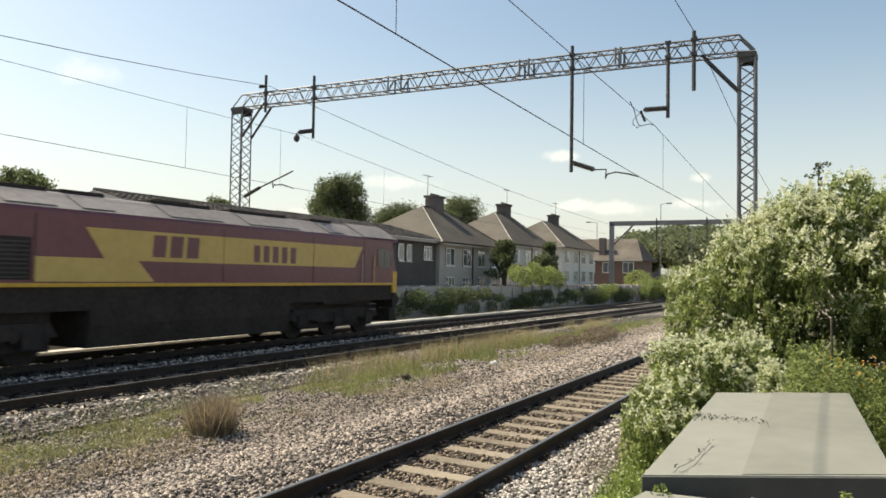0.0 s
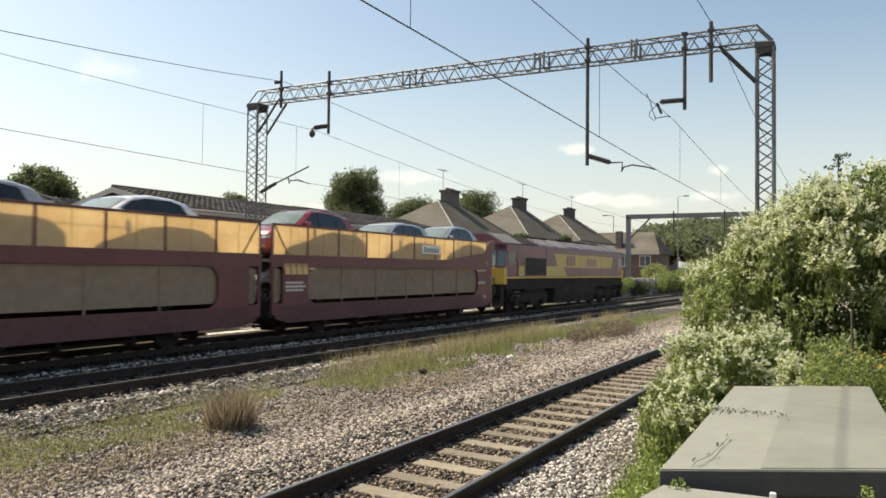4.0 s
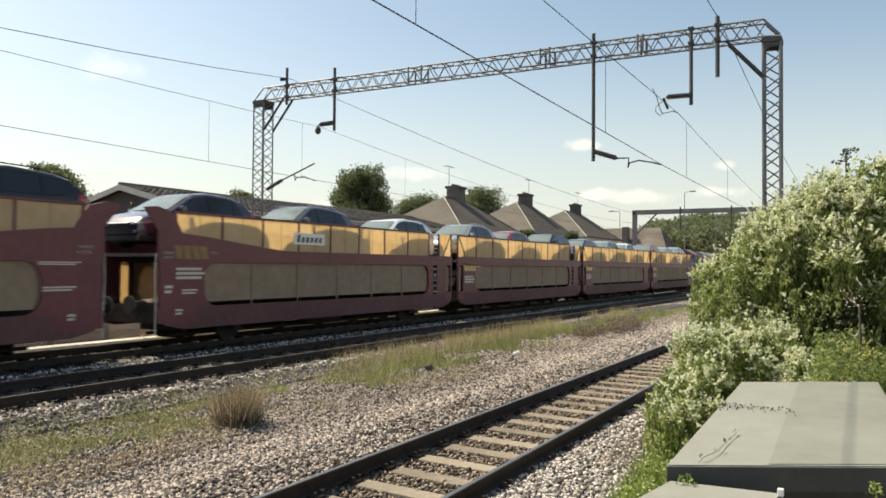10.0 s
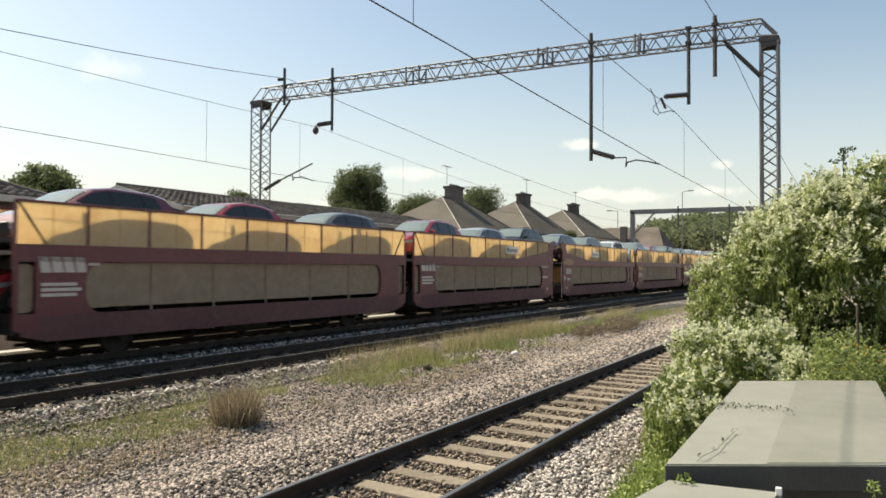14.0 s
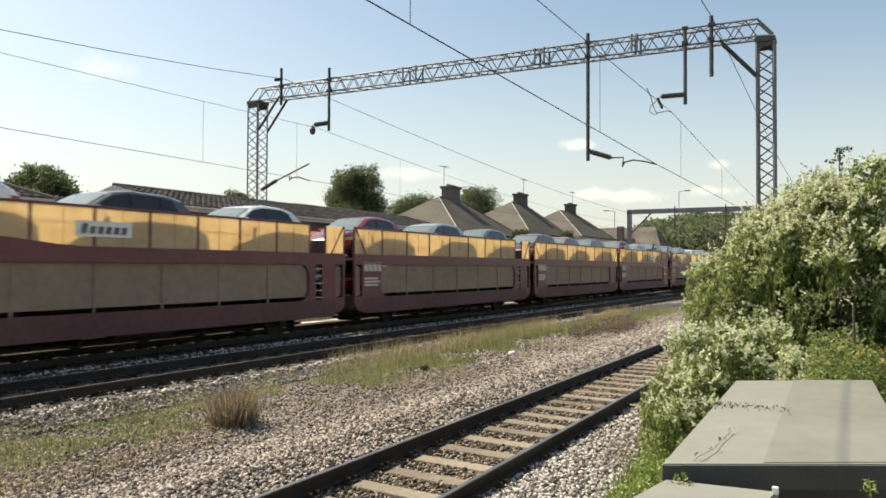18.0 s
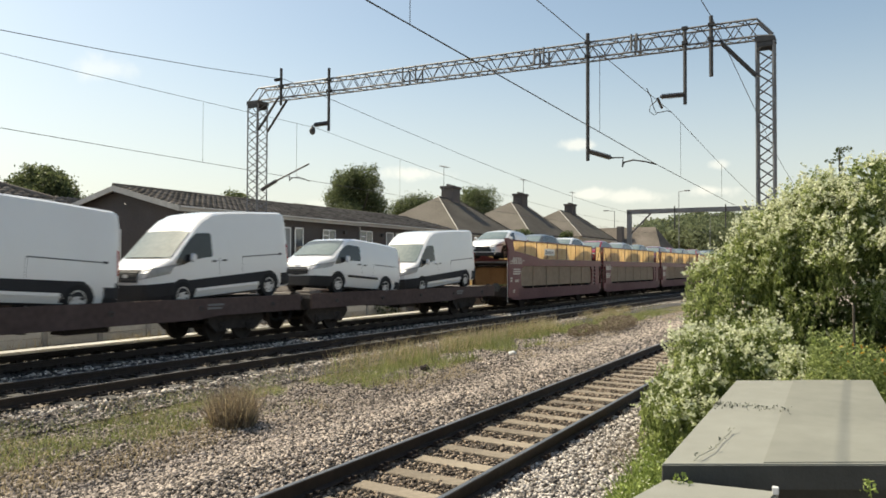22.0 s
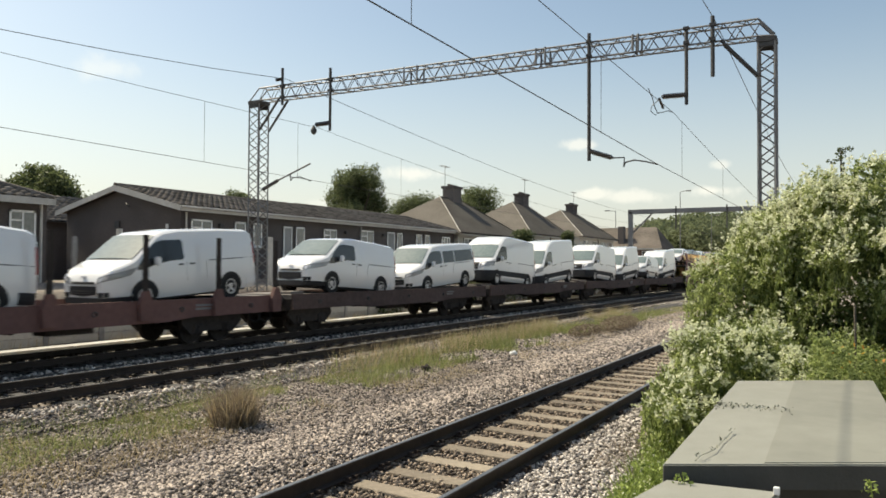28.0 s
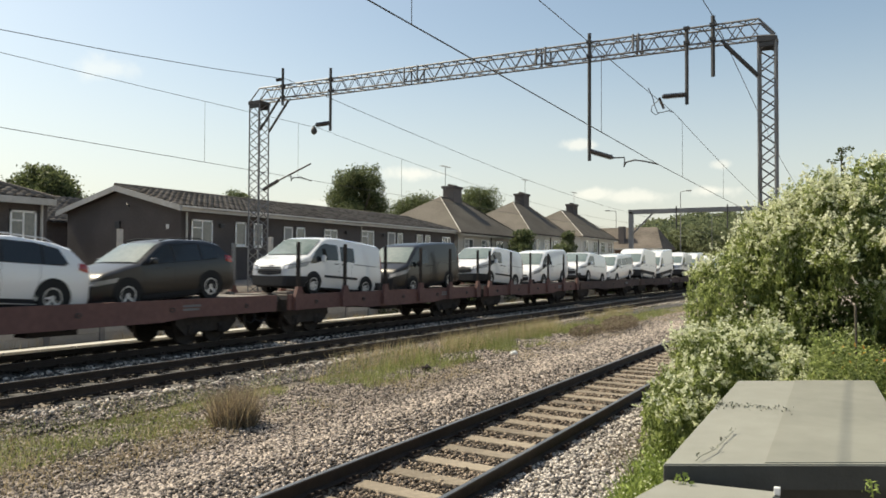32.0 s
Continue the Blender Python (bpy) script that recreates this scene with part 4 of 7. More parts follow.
def vehicle(kind, colour, label, category, trim="base", seats=False, group=""):
    S = SHAPES[kind]
    top, W, belt, R, wb = S["top"], S["w"], S["belt"], S["r"], S["wb"]
    x0, x1 = top[0][0], top[-1][0]
    van = "van" in kind and kind != "car_van"
    z0 = 0.24 if van else 0.20
    v = thing("van" if van else "car", label, category, group=group)

    def hw(x, z):
        """Half width: rounded nose and tail in plan, sides leaning in above the belt."""
        reach = 0.75 if van else 0.6
        nose, tail = max(0.0, x - (x1 - reach)) / reach, max(0.0, (x0 + 0.25) - x) / 0.25
        w = W * (1 - (0.27 if van else 0.2) * nose ** 2.2 - 0.05 * tail ** 2)
        if z < z0 + 0.16:
            w *= 0.93 + 0.07 * (z - z0) / 0.16
        if z > belt:
            w -= S["tumble"] * (z - belt)
        elif z > 0.6:
            w -= 0.012 * (z - 0.6)
        return w
    xs = sorted({p[0] for p in top} | {x0 + (x1 - x0) * k / 22 for k in range(23)})
    bm, rings = bmesh.new(), []
    for x in xs:
        h = roofline(top, x)
        b = min(belt, h - 0.10)
        zs = [z0, z0 + 0.16, 0.5 * (z0 + 0.16 + b), b, b + (h - 0.07 - b) * 0.5, h - 0.07]
        pts = [(hw(x, z), z) for z in zs] + [(hw(x, h) - 0.05, h - 0.02), (hw(x, h) * 0.8, h), (hw(x, h) * 0.4, h + 0.012), (0, h + 0.016)]
        rings.append([bm.verts.new((x, y, z)) for y, z in pts] + [bm.verts.new((x, -y, z)) for y, z in pts[-2::-1]])
    for a, b in zip(rings, rings[1:]):
        for k in range(len(a)):
            bm.faces.new((a[k], b[k], b[(k + 1) % len(a)], a[(k + 1) % len(a)]))
    bm.faces.new(rings[0]), bm.faces.new(rings[-1][::-1])
    body = part("body", bm, colour, v, smooth=38)

    def patch(name, poly, material, parent=v, lift=0.006, label="", sides=(1, -1)):
        """A panel laid on the side: a polygon in x, z, cut fine enough to follow the flank."""
        for s in sides:
            bm = bmesh.new()
            f = bm.faces.new([bm.verts.new((x, 0, z)) for x, z in poly])
            bmesh.ops.triangulate(bm, faces=[f])
            bmesh.ops.subdivide_edges(bm, edges=bm.edges, cuts=2, use_grid_fill=True)
            for q in bm.verts:
                q.co.y = s * (hw(q.co.x, q.co.z) + lift)
            g = bmesh.ops.extrude_face_region(bm, geom=bm.faces[:])
            for q in g["geom"]:
                if isinstance(q, bmesh.types.BMVert):
                    q.co.y -= s * (lift + 0.008)
            part(name, bm, material, parent, label)

    def bonnet_patch(name, xa, xb, ya, yb, material, lift=0.012, label=""):
        """A panel over the roofline between two stations."""
        bm, n = bmesh.new(), 6
        g = []
        for i in range(n + 1):
            x = xa + (xb - xa) * i / n
            h = roofline(top, x)
            w = hw(x, h)
            g.append([bm.verts.new((x + (lift if xa > 0 else -lift) * 0.5 + (0.05 if xa > 0 else -0.03) * (1 - (ya + (yb - ya) * j / n) ** 2), w * (ya + (yb - ya) * j / n), h + 0.012 + lift - 0.03 * abs(ya + (yb - ya) * j / n) ** 4)) for j in range(n + 1)])
        for i in range(n):
            for j in range(n):
                bm.faces.new((g[i][j], g[i + 1][j], g[i + 1][j + 1], g[i][j + 1]))
        part(name, bm, material, v, label, smooth=50)
    cowl, head = S["glass"]
    bonnet_patch("windscreen", cowl - 0.02, head, -0.90, 0.90, "screen_glass", label="raked windscreen, the sky's reflection partly put into its colour")
    if "back" in S:
        bonnet_patch("rear_window", S["back"][0] + 0.04, S["back"][1], -0.8, 0.8, "glass")
    hb = roofline(top, head)
    fx, rx = wb / 2, -wb / 2
    if van:
        rear = head - (0.62 if belt > 1.2 else 0.78)
        up = hb - (0.06 if belt > 1.2 else 0.13)
        pillar = lambda x: roofline(top, x) - 0.10
        patch("door_window", [(cowl - 0.05, belt - 0.13), (cowl - 0.34, belt - 0.10), (cowl - 0.62, belt - 0.01), (head - 0.30, belt + 0.05), (rear + 0.06, belt + 0.06), (rear, belt + 0.12), (rear, up - 0.06), (rear + 0.06, up), (head - 0.10, up), (head + 0.12, pillar(head + 0.12)), (cowl - 0.35, pillar(cowl - 0.35)), (cowl - 0.12, belt + 0.02)], "glass")
        if seats:
            patch("side_window", [(head - 0.92, belt + 0.06), (-0.75, belt + 0.06), (-0.75, hb - 0.16), (head - 0.92, hb - 0.16)], "glass")
        if seats == "all":
            patch("side_window", [(-0.83, belt + 0.06), (x0 + 0.18, belt + 0.06), (x0 + 0.26, hb - 0.17), (-0.83, hb - 0.16)], "glass")
        for x in (head - 0.86, -0.6):
            patch("seam", [(x, 0.62), (x + 0.006, 0.62), (x + 0.006, belt), (x, belt)], "plastic", lift=0.001)
        if kind in ("panel_van", "long_van"):
            patch("rub_strip", [(fx - 0.55, 0.58), (rx + 0.55, 0.58), (rx + 0.55, 0.66), (fx - 0.55, 0.66)], "plastic", lift=0.02) if trim == "base" else None
            patch("rail_groove", [(-0.7, belt - 0.014), (x0 + 0.12, belt - 0.014), (x0 + 0.12, belt + 0.014), (-0.7, belt + 0.014)], "steel", lift=0.003)
        else:
            patch("rail_groove", [(-0.6, 1.225), (x0 + 0.35, 1.225), (x0 + 0.35, 1.255), (-0.6, 1.255)], "steel", lift=0.003)
            patch("rail_end", [(x0 + 0.47, 1.215), (x0 + 0.35, 1.215), (x0 + 0.35, 1.27), (x0 + 0.47, 1.27)], "plastic", lift=0.008)
            patch("sill_cladding", [(fx - 0.2, 0.42), (x0 + 0.03, 0.42), (x0 + 0.03, 0.78), (fx - 0.2, 0.72)], "plastic", lift=0.016, label="black plastic sill cladding")
            patch("sill_step", [(fx - 0.45, 0.38), (rx + 0.45, 0.38), (rx + 0.45, 0.48), (fx - 0.45, 0.48)], colour, lift=0.02)
        low = 0.55 if kind in ("panel_van", "long_van") else 0.66
        mat_b = "plastic" if trim == "base" else colour
        patch("rear_bumper_corner", [(x0 + 0.42, z0 + 0.04), (x0 + 0.02, z0 + 0.04), (x0 + 0.02, low), (x0 + 0.42, low)], mat_b, lift=0.018)
        patch("door_handle", [(head - 0.74, belt - 0.08), (head - 0.58, belt - 0.08), (head - 0.58, belt - 0.04), (head - 0.74, belt - 0.04)], "plastic", lift=0.025)
        patch("door_handle", [(head - 1.12, belt - 0.08), (head - 0.96, belt - 0.08), (head - 0.96, belt - 0.04), (head - 1.12, belt - 0.04)], "plastic", lift=0.025)
        patch("tail_lamp", [(x0 + 0.05, 0.95), (x0 + 0.005, 0.95), (x0 + 0.03, 1.55), (x0 + 0.08, 1.55)], "tail", lift=0.012)
    else:
        if kind != "car_van":
            q = S["back"][0] + 0.50
            rf = lambda x: roofline(top, x) - 0.085
            patch("window_band", [(cowl - 0.18, belt + 0.015), (q, belt + 0.03), (q + 0.15, rf(q + 0.15) - 0.04), (-0.9, rf(-0.9)), (-0.1, rf(-0.1)), (head - 0.05, rf(head - 0.05))], "plastic", lift=0.003)
        patch("door_window", [(cowl - 0.22, belt + 0.03), (-0.12, belt + 0.03), (-0.12, roofline(top, -0.12) - 0.10), (head - 0.08, roofline(top, head - 0.08) - 0.10)], "glass")
        if kind != "car_van":
            patch("door_window", [(-0.18, belt + 0.03), (-1.05, belt + 0.04), (-1.05, roofline(top, -1.05) - 0.11), (-0.18, roofline(top, -0.18) - 0.10)], "glass")
            back = S["back"][0]
            patch("quarter_window", [(-1.1, belt + 0.04), (back + 0.42, belt + 0.08), (back + 0.62, roofline(top, back + 0.62) - 0.14), (-1.1, roofline(top, -1.1) - 0.11)], "glass")
        for x in (-0.15, -1.02, 0.85):
            patch("seam", [(x, 0.36), (x + 0.01, 0.36), (x + 0.01, belt), (x, belt)], "plastic", lift=0.002)
        patch("door_handle", [(0.02, belt - 0.12), (0.18, belt - 0.12), (0.18, belt - 0.09), (0.02, belt - 0.09)], colour, lift=0.02)
        patch("sill", [(fx - 0.42, z0 + 0.02), (rx + 0.42, z0 + 0.02), (rx + 0.42, z0 + 0.12), (fx - 0.42, z0 + 0.12)], "plastic", lift=0.012)
        patch("tail_lamp", [(x0 + 0.32, belt - 0.04), (x0 + 0.06, belt - 0.1), (x0 + 0.10, belt + 0.10), (x0 + 0.30, belt + 0.12)], "tail", lift=0.012)
        if kind == "suv":
            for s in (1, -1):
                part("roof_rail", chain([(0.1, s * 0.62, 1.66), (-0.2, s * 0.64, 1.715), (-1.2, s * 0.64, 1.69), (-1.4, s * 0.62, 1.63)], 0.016), "dark_steel" if colour == "black" else "alloy", v)
    # nose: panels that follow the plan of the front, p runs from -1 (one flank) over 0 (middle) to 1
    def front_x(z):
        xs = [p[0] for p in top[::-1] if p[0] > 0.5]
        zs = [p[1] for p in top[::-1] if p[0] > 0.5]
        return float(np.interp(z, zs, xs)) if z > zs[0] else x1

    def nose_point(p, z, lift):
        xf = front_x(z)
        half = hw(xf, z)
        if abs(p) <= 0.6:
            return Vector((xf + lift + 0.02 * (1 - (p / 0.6) ** 2), half * p / 0.6, z))
        x = xf - (abs(p) - 0.6) / 0.4 * 0.60
        return Vector((x, math.copysign(hw(x, z) + lift, p), z))

    def nose(name, pa, pb, lo, hi, material, lift=0.012, label="", n=10, parent=v):
        bm, g = bmesh.new(), []
        for i in range(n + 1):
            p = pa + (pb - pa) * i / n
            a, b = (lo(p) if callable(lo) else lo), (hi(p) if callable(hi) else hi)
            g.append([bm.verts.new(nose_point(p, a + (b - a) * j / 3, lift)) for j in range(4)])
        for i in range(n):
            for j in range(3):
                bm.faces.new((g[i][j], g[i + 1][j], g[i + 1][j + 1], g[i][j + 1]))
        ex = bmesh.ops.extrude_face_region(bm, geom=bm.faces[:])
        for q in ex["geom"]:
            if isinstance(q, bmesh.types.BMVert):
                q.co.x -= lift + 0.02
        return part(name, bm, material, parent, label)
    tall = kind in ("high_van", "short_high_van")
    zt = roofline(top, x1 - 0.12)
    if tall:
        nose("front_bumper", -1, 1, z0 - 0.02, lambda p: 0.66 + 0.05 * abs(p), "plastic", 0.03, "black plastic front bumper", 20)
        gr = nose("grille", -0.34, 0.34, 0.74, 1.06, "plastic", 0.02, "large black front grille")
        for z in (0.80, 0.90, 1.0):
            nose("grille_bar", -0.31, 0.31, z, z + 0.022, "dark_steel", 0.034, parent=gr)
        lamp = (0.40, 0.93, lambda p: 0.80 + 0.26 * (abs(p) - 0.4), lambda p: 1.05 + 0.26 * (abs(p) - 0.4))
        nose("badge", -0.07, 0.07, 0.86, 0.94, "alloy", 0.045)
    elif van:
        if trim == "base":
            nose("front_bumper", -1, 1, z0 - 0.02, lambda p: 0.52 + 0.04 * abs(p), "plastic", 0.028, "black plastic front bumper", 20)
        else:
            nose("front_bumper", -1, 1, z0 - 0.02, z0 + 0.13, "plastic", 0.028, "black plastic lip", 20)
        g0 = 0.56 if trim == "base" else 0.40
        gr = nose("grille", -0.40, 0.40, lambda p: g0 + 0.12 * abs(p), g0 + (0.20 if trim == "base" else 0.25), "plastic", 0.018, "black trapezoid front grille")
        if trim != "base":
            for s in (1, -1):
                nose("fog_pocket", s * 0.46, s * 0.66, lambda p: 0.38, lambda p: 0.50, "plastic", 0.014, n=5)
        for z in (g0 + 0.07, g0 + 0.13):
            nose("grille_bar", -0.33, 0.33, z, z + 0.014, "dark_steel", 0.03, parent=gr)
        nose("bonnet_slot", -0.34, 0.34, lambda p: 0.70 if trim != "base" else 0.785, lambda p: 0.76 if trim != "base" else 0.825, "plastic", 0.014)
        nose("badge", -0.06, 0.06, 0.845, 0.90, "alloy", 0.02)
        lamp = (0.43, 0.97, lambda p: 0.70 + 0.36 * (abs(p) - 0.43), lambda p: 0.86 + 0.40 * (abs(p) - 0.43))
    else:
        nose("front_bumper", -0.9, 0.9, z0 - 0.02, z0 + 0.10, "plastic", 0.022, "black lower lip", 16)
        nose("lower_grille", -0.42, 0.42, z0 + 0.14, z0 + 0.27, "plastic", 0.014)
        nose("grille", -0.34, 0.34, zt - 0.30, zt - 0.14, "plastic", 0.016, "black front grille")
        nose("grille_bar", -0.34, 0.34, zt - 0.16, zt - 0.13, "alloy", 0.022)
        for s in (1, -1):
            nose("fog_lamp", s * 0.47, s * 0.56, z0 + 0.17, z0 + 0.25, "lens", 0.014, n=4)
        lamp = (0.40, 0.95, lambda p: zt - 0.22 + 0.2 * (abs(p) - 0.4), lambda p: zt - 0.10 + 0.17 * (abs(p) - 0.4))
    for s in (1, -1):
        hd = nose("headlamp", s * lamp[0], s * lamp[1], lamp[2], lamp[3], "lens", 0.010, "clear swept-back headlamp", 10)
        nose("lamp_bowl", s * (lamp[0] + 0.06), s * (lamp[0] + 0.20), lambda p: lamp[2](p) + 0.03, lambda p: lamp[3](p) - 0.05, "alloy", 0.014, n=4, parent=hd)
        my = hw(cowl - 0.3, belt)
        if van:
            bm = prism([(cowl - 0.66, belt - 0.02), (cowl - 0.58, belt - 0.05), (cowl - 0.52, belt + 0.02), (cowl - 0.54, belt + 0.15), (cowl - 0.60, belt + 0.20), (cowl - 0.66, belt + 0.14)], *sorted((s * (my + 0.05), s * (my + 0.19))))
            bmesh.ops.bevel(bm, geom=bm.edges[:], offset=0.02, segments=2, affect="EDGES")
        else:
            bm = box(cowl - 0.42, cowl - 0.26, s * (my + 0.05), s * (my + 0.21), belt + 0.03, belt + 0.18, 0.04)
        mirror = part("mirror", bm, colour, v)
        ma = cowl - (0.63 if van else 0.36)
        part("mirror_arm", box(ma, ma + 0.08, s * (my - 0.05), s * (my + 0.07), belt + 0.04, belt + 0.10), "plastic", mirror)
    for wx in (fx, rx):
        for s in (1, -1):
            y = s * (W - 0.11)
            n = 14
            arch = [(wx + (R + 0.085) * math.cos(math.pi * k / n), R + (R + 0.085) * math.sin(math.pi * k / n)) for k in range(n + 1)]
            arch = [(wx + R + 0.085, z0 + 0.02)] + arch + [(wx - R - 0.085, z0 + 0.02)]
            patch("wheel_arch", arch, "tyre" if not van else "plastic", lift=0.007, sides=(s,))
            wheel = part("wheel", ring(wx, y - 0.11, y + 0.125, R, R, R * 0.64), "tyre", v, "black tyre on a silver wheel", smooth=40)
            bm = ring(wx, y + s * 0.06, y + s * 0.118, R, R * 0.66, R * 0.55, 20)
            disc(wx, y + s * 0.03, y + s * 0.112, R, R * 0.17, 12, bm)
            k = 5 if trim != "base" else 8
            for i in range(k):
                a = i * math.tau / k + 0.3
                c, d = math.cos(a), math.sin(a)
                q = Vector((-d, 0, c)) * R * (0.10 if k == 5 else 0.11)
                p, e = Vector((wx + c * R * 0.14, y + s * 0.095, R + d * R * 0.14)), Vector((wx + c * R * 0.6, y + s * 0.105, R + d * R * 0.6))
                vs = [bm.verts.new(z) for z in (p - q, p + q, e + q * 0.9, e - q * 0.9)]
                bm.faces.new(vs)
            part("rim", bm, "alloy", wheel)
            part("hub_shade", disc(wx, y - 0.05, y + s * 0.05, R, R * 0.63, 18), "tyre", wheel)
    part("floor_pan", box(x0 + 0.3, x1 - 0.3, -W * 0.8, W * 0.8, z0 - 0.06, z0 + 0.03), "plastic", v)
    return v


# ---- the train; every unit's space has x forward (the way it travels) and z from the rail top ----
def wheelset(parent, x, r, gauge=0.7525):
    bm = disc(0, -1.0, 1.0, 0, 0.07, 8)
    w = part("wheelset", bm, "grime", parent, "axle with two steel wheels")
    w.matrix_basis = pose(x, 0, r - DROP)
    for s in (-1, 1):
        bm = ring(0, s * gauge - 0.065, s * gauge + 0.065, 0, r, r * 0.82, 24)
        disc(0, s * gauge - 0.03, s * gauge + 0.03, 0, r * 0.84, 24, bm)
        for k in range(4):
            a = k * math.tau / 4
            box(r * 0.5 * math.cos(a) - 0.05, r * 0.5 * math.cos(a) + 0.05, s * gauge + s * 0.03 - 0.01, s * gauge + s * 0.03 + 0.01, r * 0.5 * math.sin(a) - 0.05, r * 0.5 * math.sin(a) + 0.05, bm=bm)
        part("wheel", bm, "grime", w)
    SPIN.append((w, x, r))
    return w


SPIN = []


def slanted_marks(parent, x, z, y, s, w, h, material, n=4, gap=0.16, name="trade_mark", label=""):
    """A faded trade mark as plain slanted blocks."""
    step = w / n
    for k in range(n):
        a = x - s * k * step
        pts = [(a - s * (step * (1 - gap) * q - 0.22 * h * t), z + h * t) for q, t in ((0, 0), (1, 0), (1, 1), (0, 1))]
        part(name, prism(pts, *sorted((y, y + s * 0.004))), material, parent, label)
    pts = [(x - s * w, z + h * 0.45), (x - s * (w + 0.3), z + h * 0.45), (x - s * (w + 0.3), z + h * 0.62), (x - s * w, z + h * 0.62)]
    part(name, prism(pts, *sorted((y, y + s * 0.004))), material, parent)


def bars(parent, x0, x1, z0, z1, y, s, material, rows=3, name="stencil"):
    bm = bmesh.new()
    h = (z1 - z0) / (rows * 1.6 - 0.6)
    for k in range(rows):
        a = z0 + k * 1.6 * h
        e = x1 - (0.0 if k % 2 else 0.12 * (x1 - x0))
        box(x0, e, min(y, y + s * 0.004), max(y, y + s * 0.004), a, a + h, bm=bm)
    part(name, bm, material, parent)


def car_carrier(front_slope, rear_slope, ladder, label, sign_x=None, length=15.3, mark="logo"):
    """A two-axle double-deck car carrier: maroon frame, yellow screens along the upper deck, ochre ones, coloured for
    shade, below.
    """
    c = thing("car_carrier_wagon", label, "rail wagon", group="car carrier wagons")
    hl = length / 2
    yo = 1.36
    part("lower_deck", box(-hl, hl, -1.25, 1.25, 0.74, 0.84), "grime", c)
    part("upper_deck", box(-hl, hl, -1.28, 1.28, 2.18, 2.26), "deck", c)
    for s in (-1, 1):
        y = s * yo
        ya, yb = sorted((y - s * 0.07, y))
        # deep sole bar
        bm = prism([(-hl + 0.2, 0.88), (hl - 0.2, 0.88), (hl - 0.2, 0.46), (hl - 0.8, 0.32), (-hl + 0.8, 0.32), (-hl + 0.2, 0.46)], ya, yb)
        part("sole_bar", bm, "dull_maroon", c)
        # cant beam with sloping ends
        up = [(-hl, 2.03), (hl, 2.03)]
        topl = [(hl, 2.83), (hl - 1.3, 2.74), (hl - 4.6, 2.40)] if front_slope else [(hl, 2.40)]
        topr = [(-hl + 4.6, 2.40), (-hl + 1.3, 2.74), (-hl, 2.83)] if rear_slope else [(-hl, 2.40)]
        part("side_beam", prism(up + topl + topr, ya - 0.004 * (s < 0), yb + 0.004 * (s > 0)), "maroon", c)

        def ztop(x):
            if front_slope and x > hl - 4.6:
                return float(np.interp(x, [hl - 4.6, hl - 1.3, hl], [2.40, 2.74, 2.83]))
            if rear_slope and x < -hl + 4.6:
                return float(np.interp(x, [-hl, -hl + 1.3, -hl + 4.6], [2.83, 2.74, 2.40]))
            return 2.40
        # end posts with rounded corners to the long opening
        for e, slope in ((1, front_slope), (-1, rear_slope)):
            xa, xb = (hl - 1.68, hl - 0.5) if not slope else (hl - 1.5, hl - 0.05)
            lad = ladder and e == 1
            if lad:
                xa = hl - 1.9
                for q0, q1 in ((xa, hl - 1.57), (hl - 1.24, hl - 0.5)):
                    p = [(e * q0, 0.88), (e * q1, 0.88), (e * q1, 2.03), (e * q0, 2.03)]
                    part("end_post", prism(p, ya, yb), "maroon", c)
                bm = bmesh.new()
                for k in range(5):
                    box(hl - 1.57, hl - 1.24, min(y - s * 0.05, y), max(y - s * 0.05, y), 0.95 + 0.23 * k, 0.98 + 0.23 * k, bm=bm)
                part("ladder_rung", bm, "logo", c, "worn metal ladder rungs")
                part("ladder_recess", box(hl - 1.60, hl - 1.21, min(y - s * 0.4, y - s * 0.36), max(y - s * 0.4, y - s * 0.36), 0.6, 2.2), "grime", c)
            else:
                p = [(e * xa, 0.88), (e * xb, 0.88), (e * xb, 2.03), (e * xa, 2.03)]
                if slope and s > 0:
                    # the far side is closed by a sunlit screen between two posts
                    for q0, q1 in ((xa, xa + 0.35), (xb - 0.9, xb)):
                        part("end_post", prism([(e * q0, 0.88), (e * q1, 0.88), (e * q1, 2.03), (e * q0, 2.03)], ya, yb), "maroon", c)
                    part("end_screen", prism([(e * a, b) for a, b in round_rect(xa + 0.3, xb - 0.85, 0.86, 2.05, 0.2)], y - s * 0.09, y - s * 0.075), "screen", c, "sunlit translucent yellow screen")
                else:
                    part("end_post", prism(p, ya, yb), "maroon", c)
            # round corners
            for zc, zs in ((0.88, 1), (2.03, -1)):
                r = 0.42
                p = [(e * xa, zc)] + [(e * (xa - r + r * math.cos(t)), zc + zs * (r - r * math.sin(t))) for t in (radians(15 * k) for k in range(7))]
                part("gusset", prism(p, ya, yb), "maroon", c)
            if not slope:
                x_s = (hl - 0.5, hl - 0.12)
                p = round_rect(x_s[0], x_s[1], 0.95, 1.98, 0.12, True, True)
                # the far end screen takes the sunlit yellow, the near one the shaded ochre
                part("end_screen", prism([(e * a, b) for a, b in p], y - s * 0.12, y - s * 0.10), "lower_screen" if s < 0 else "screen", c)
                part("end_frame", prism([(e * a, b) for a, b in ((hl - 0.12, 0.6), (hl - 0.02, 0.6), (hl - 0.02, 2.03), (hl - 0.12, 2.03))], ya, yb), "maroon", c)
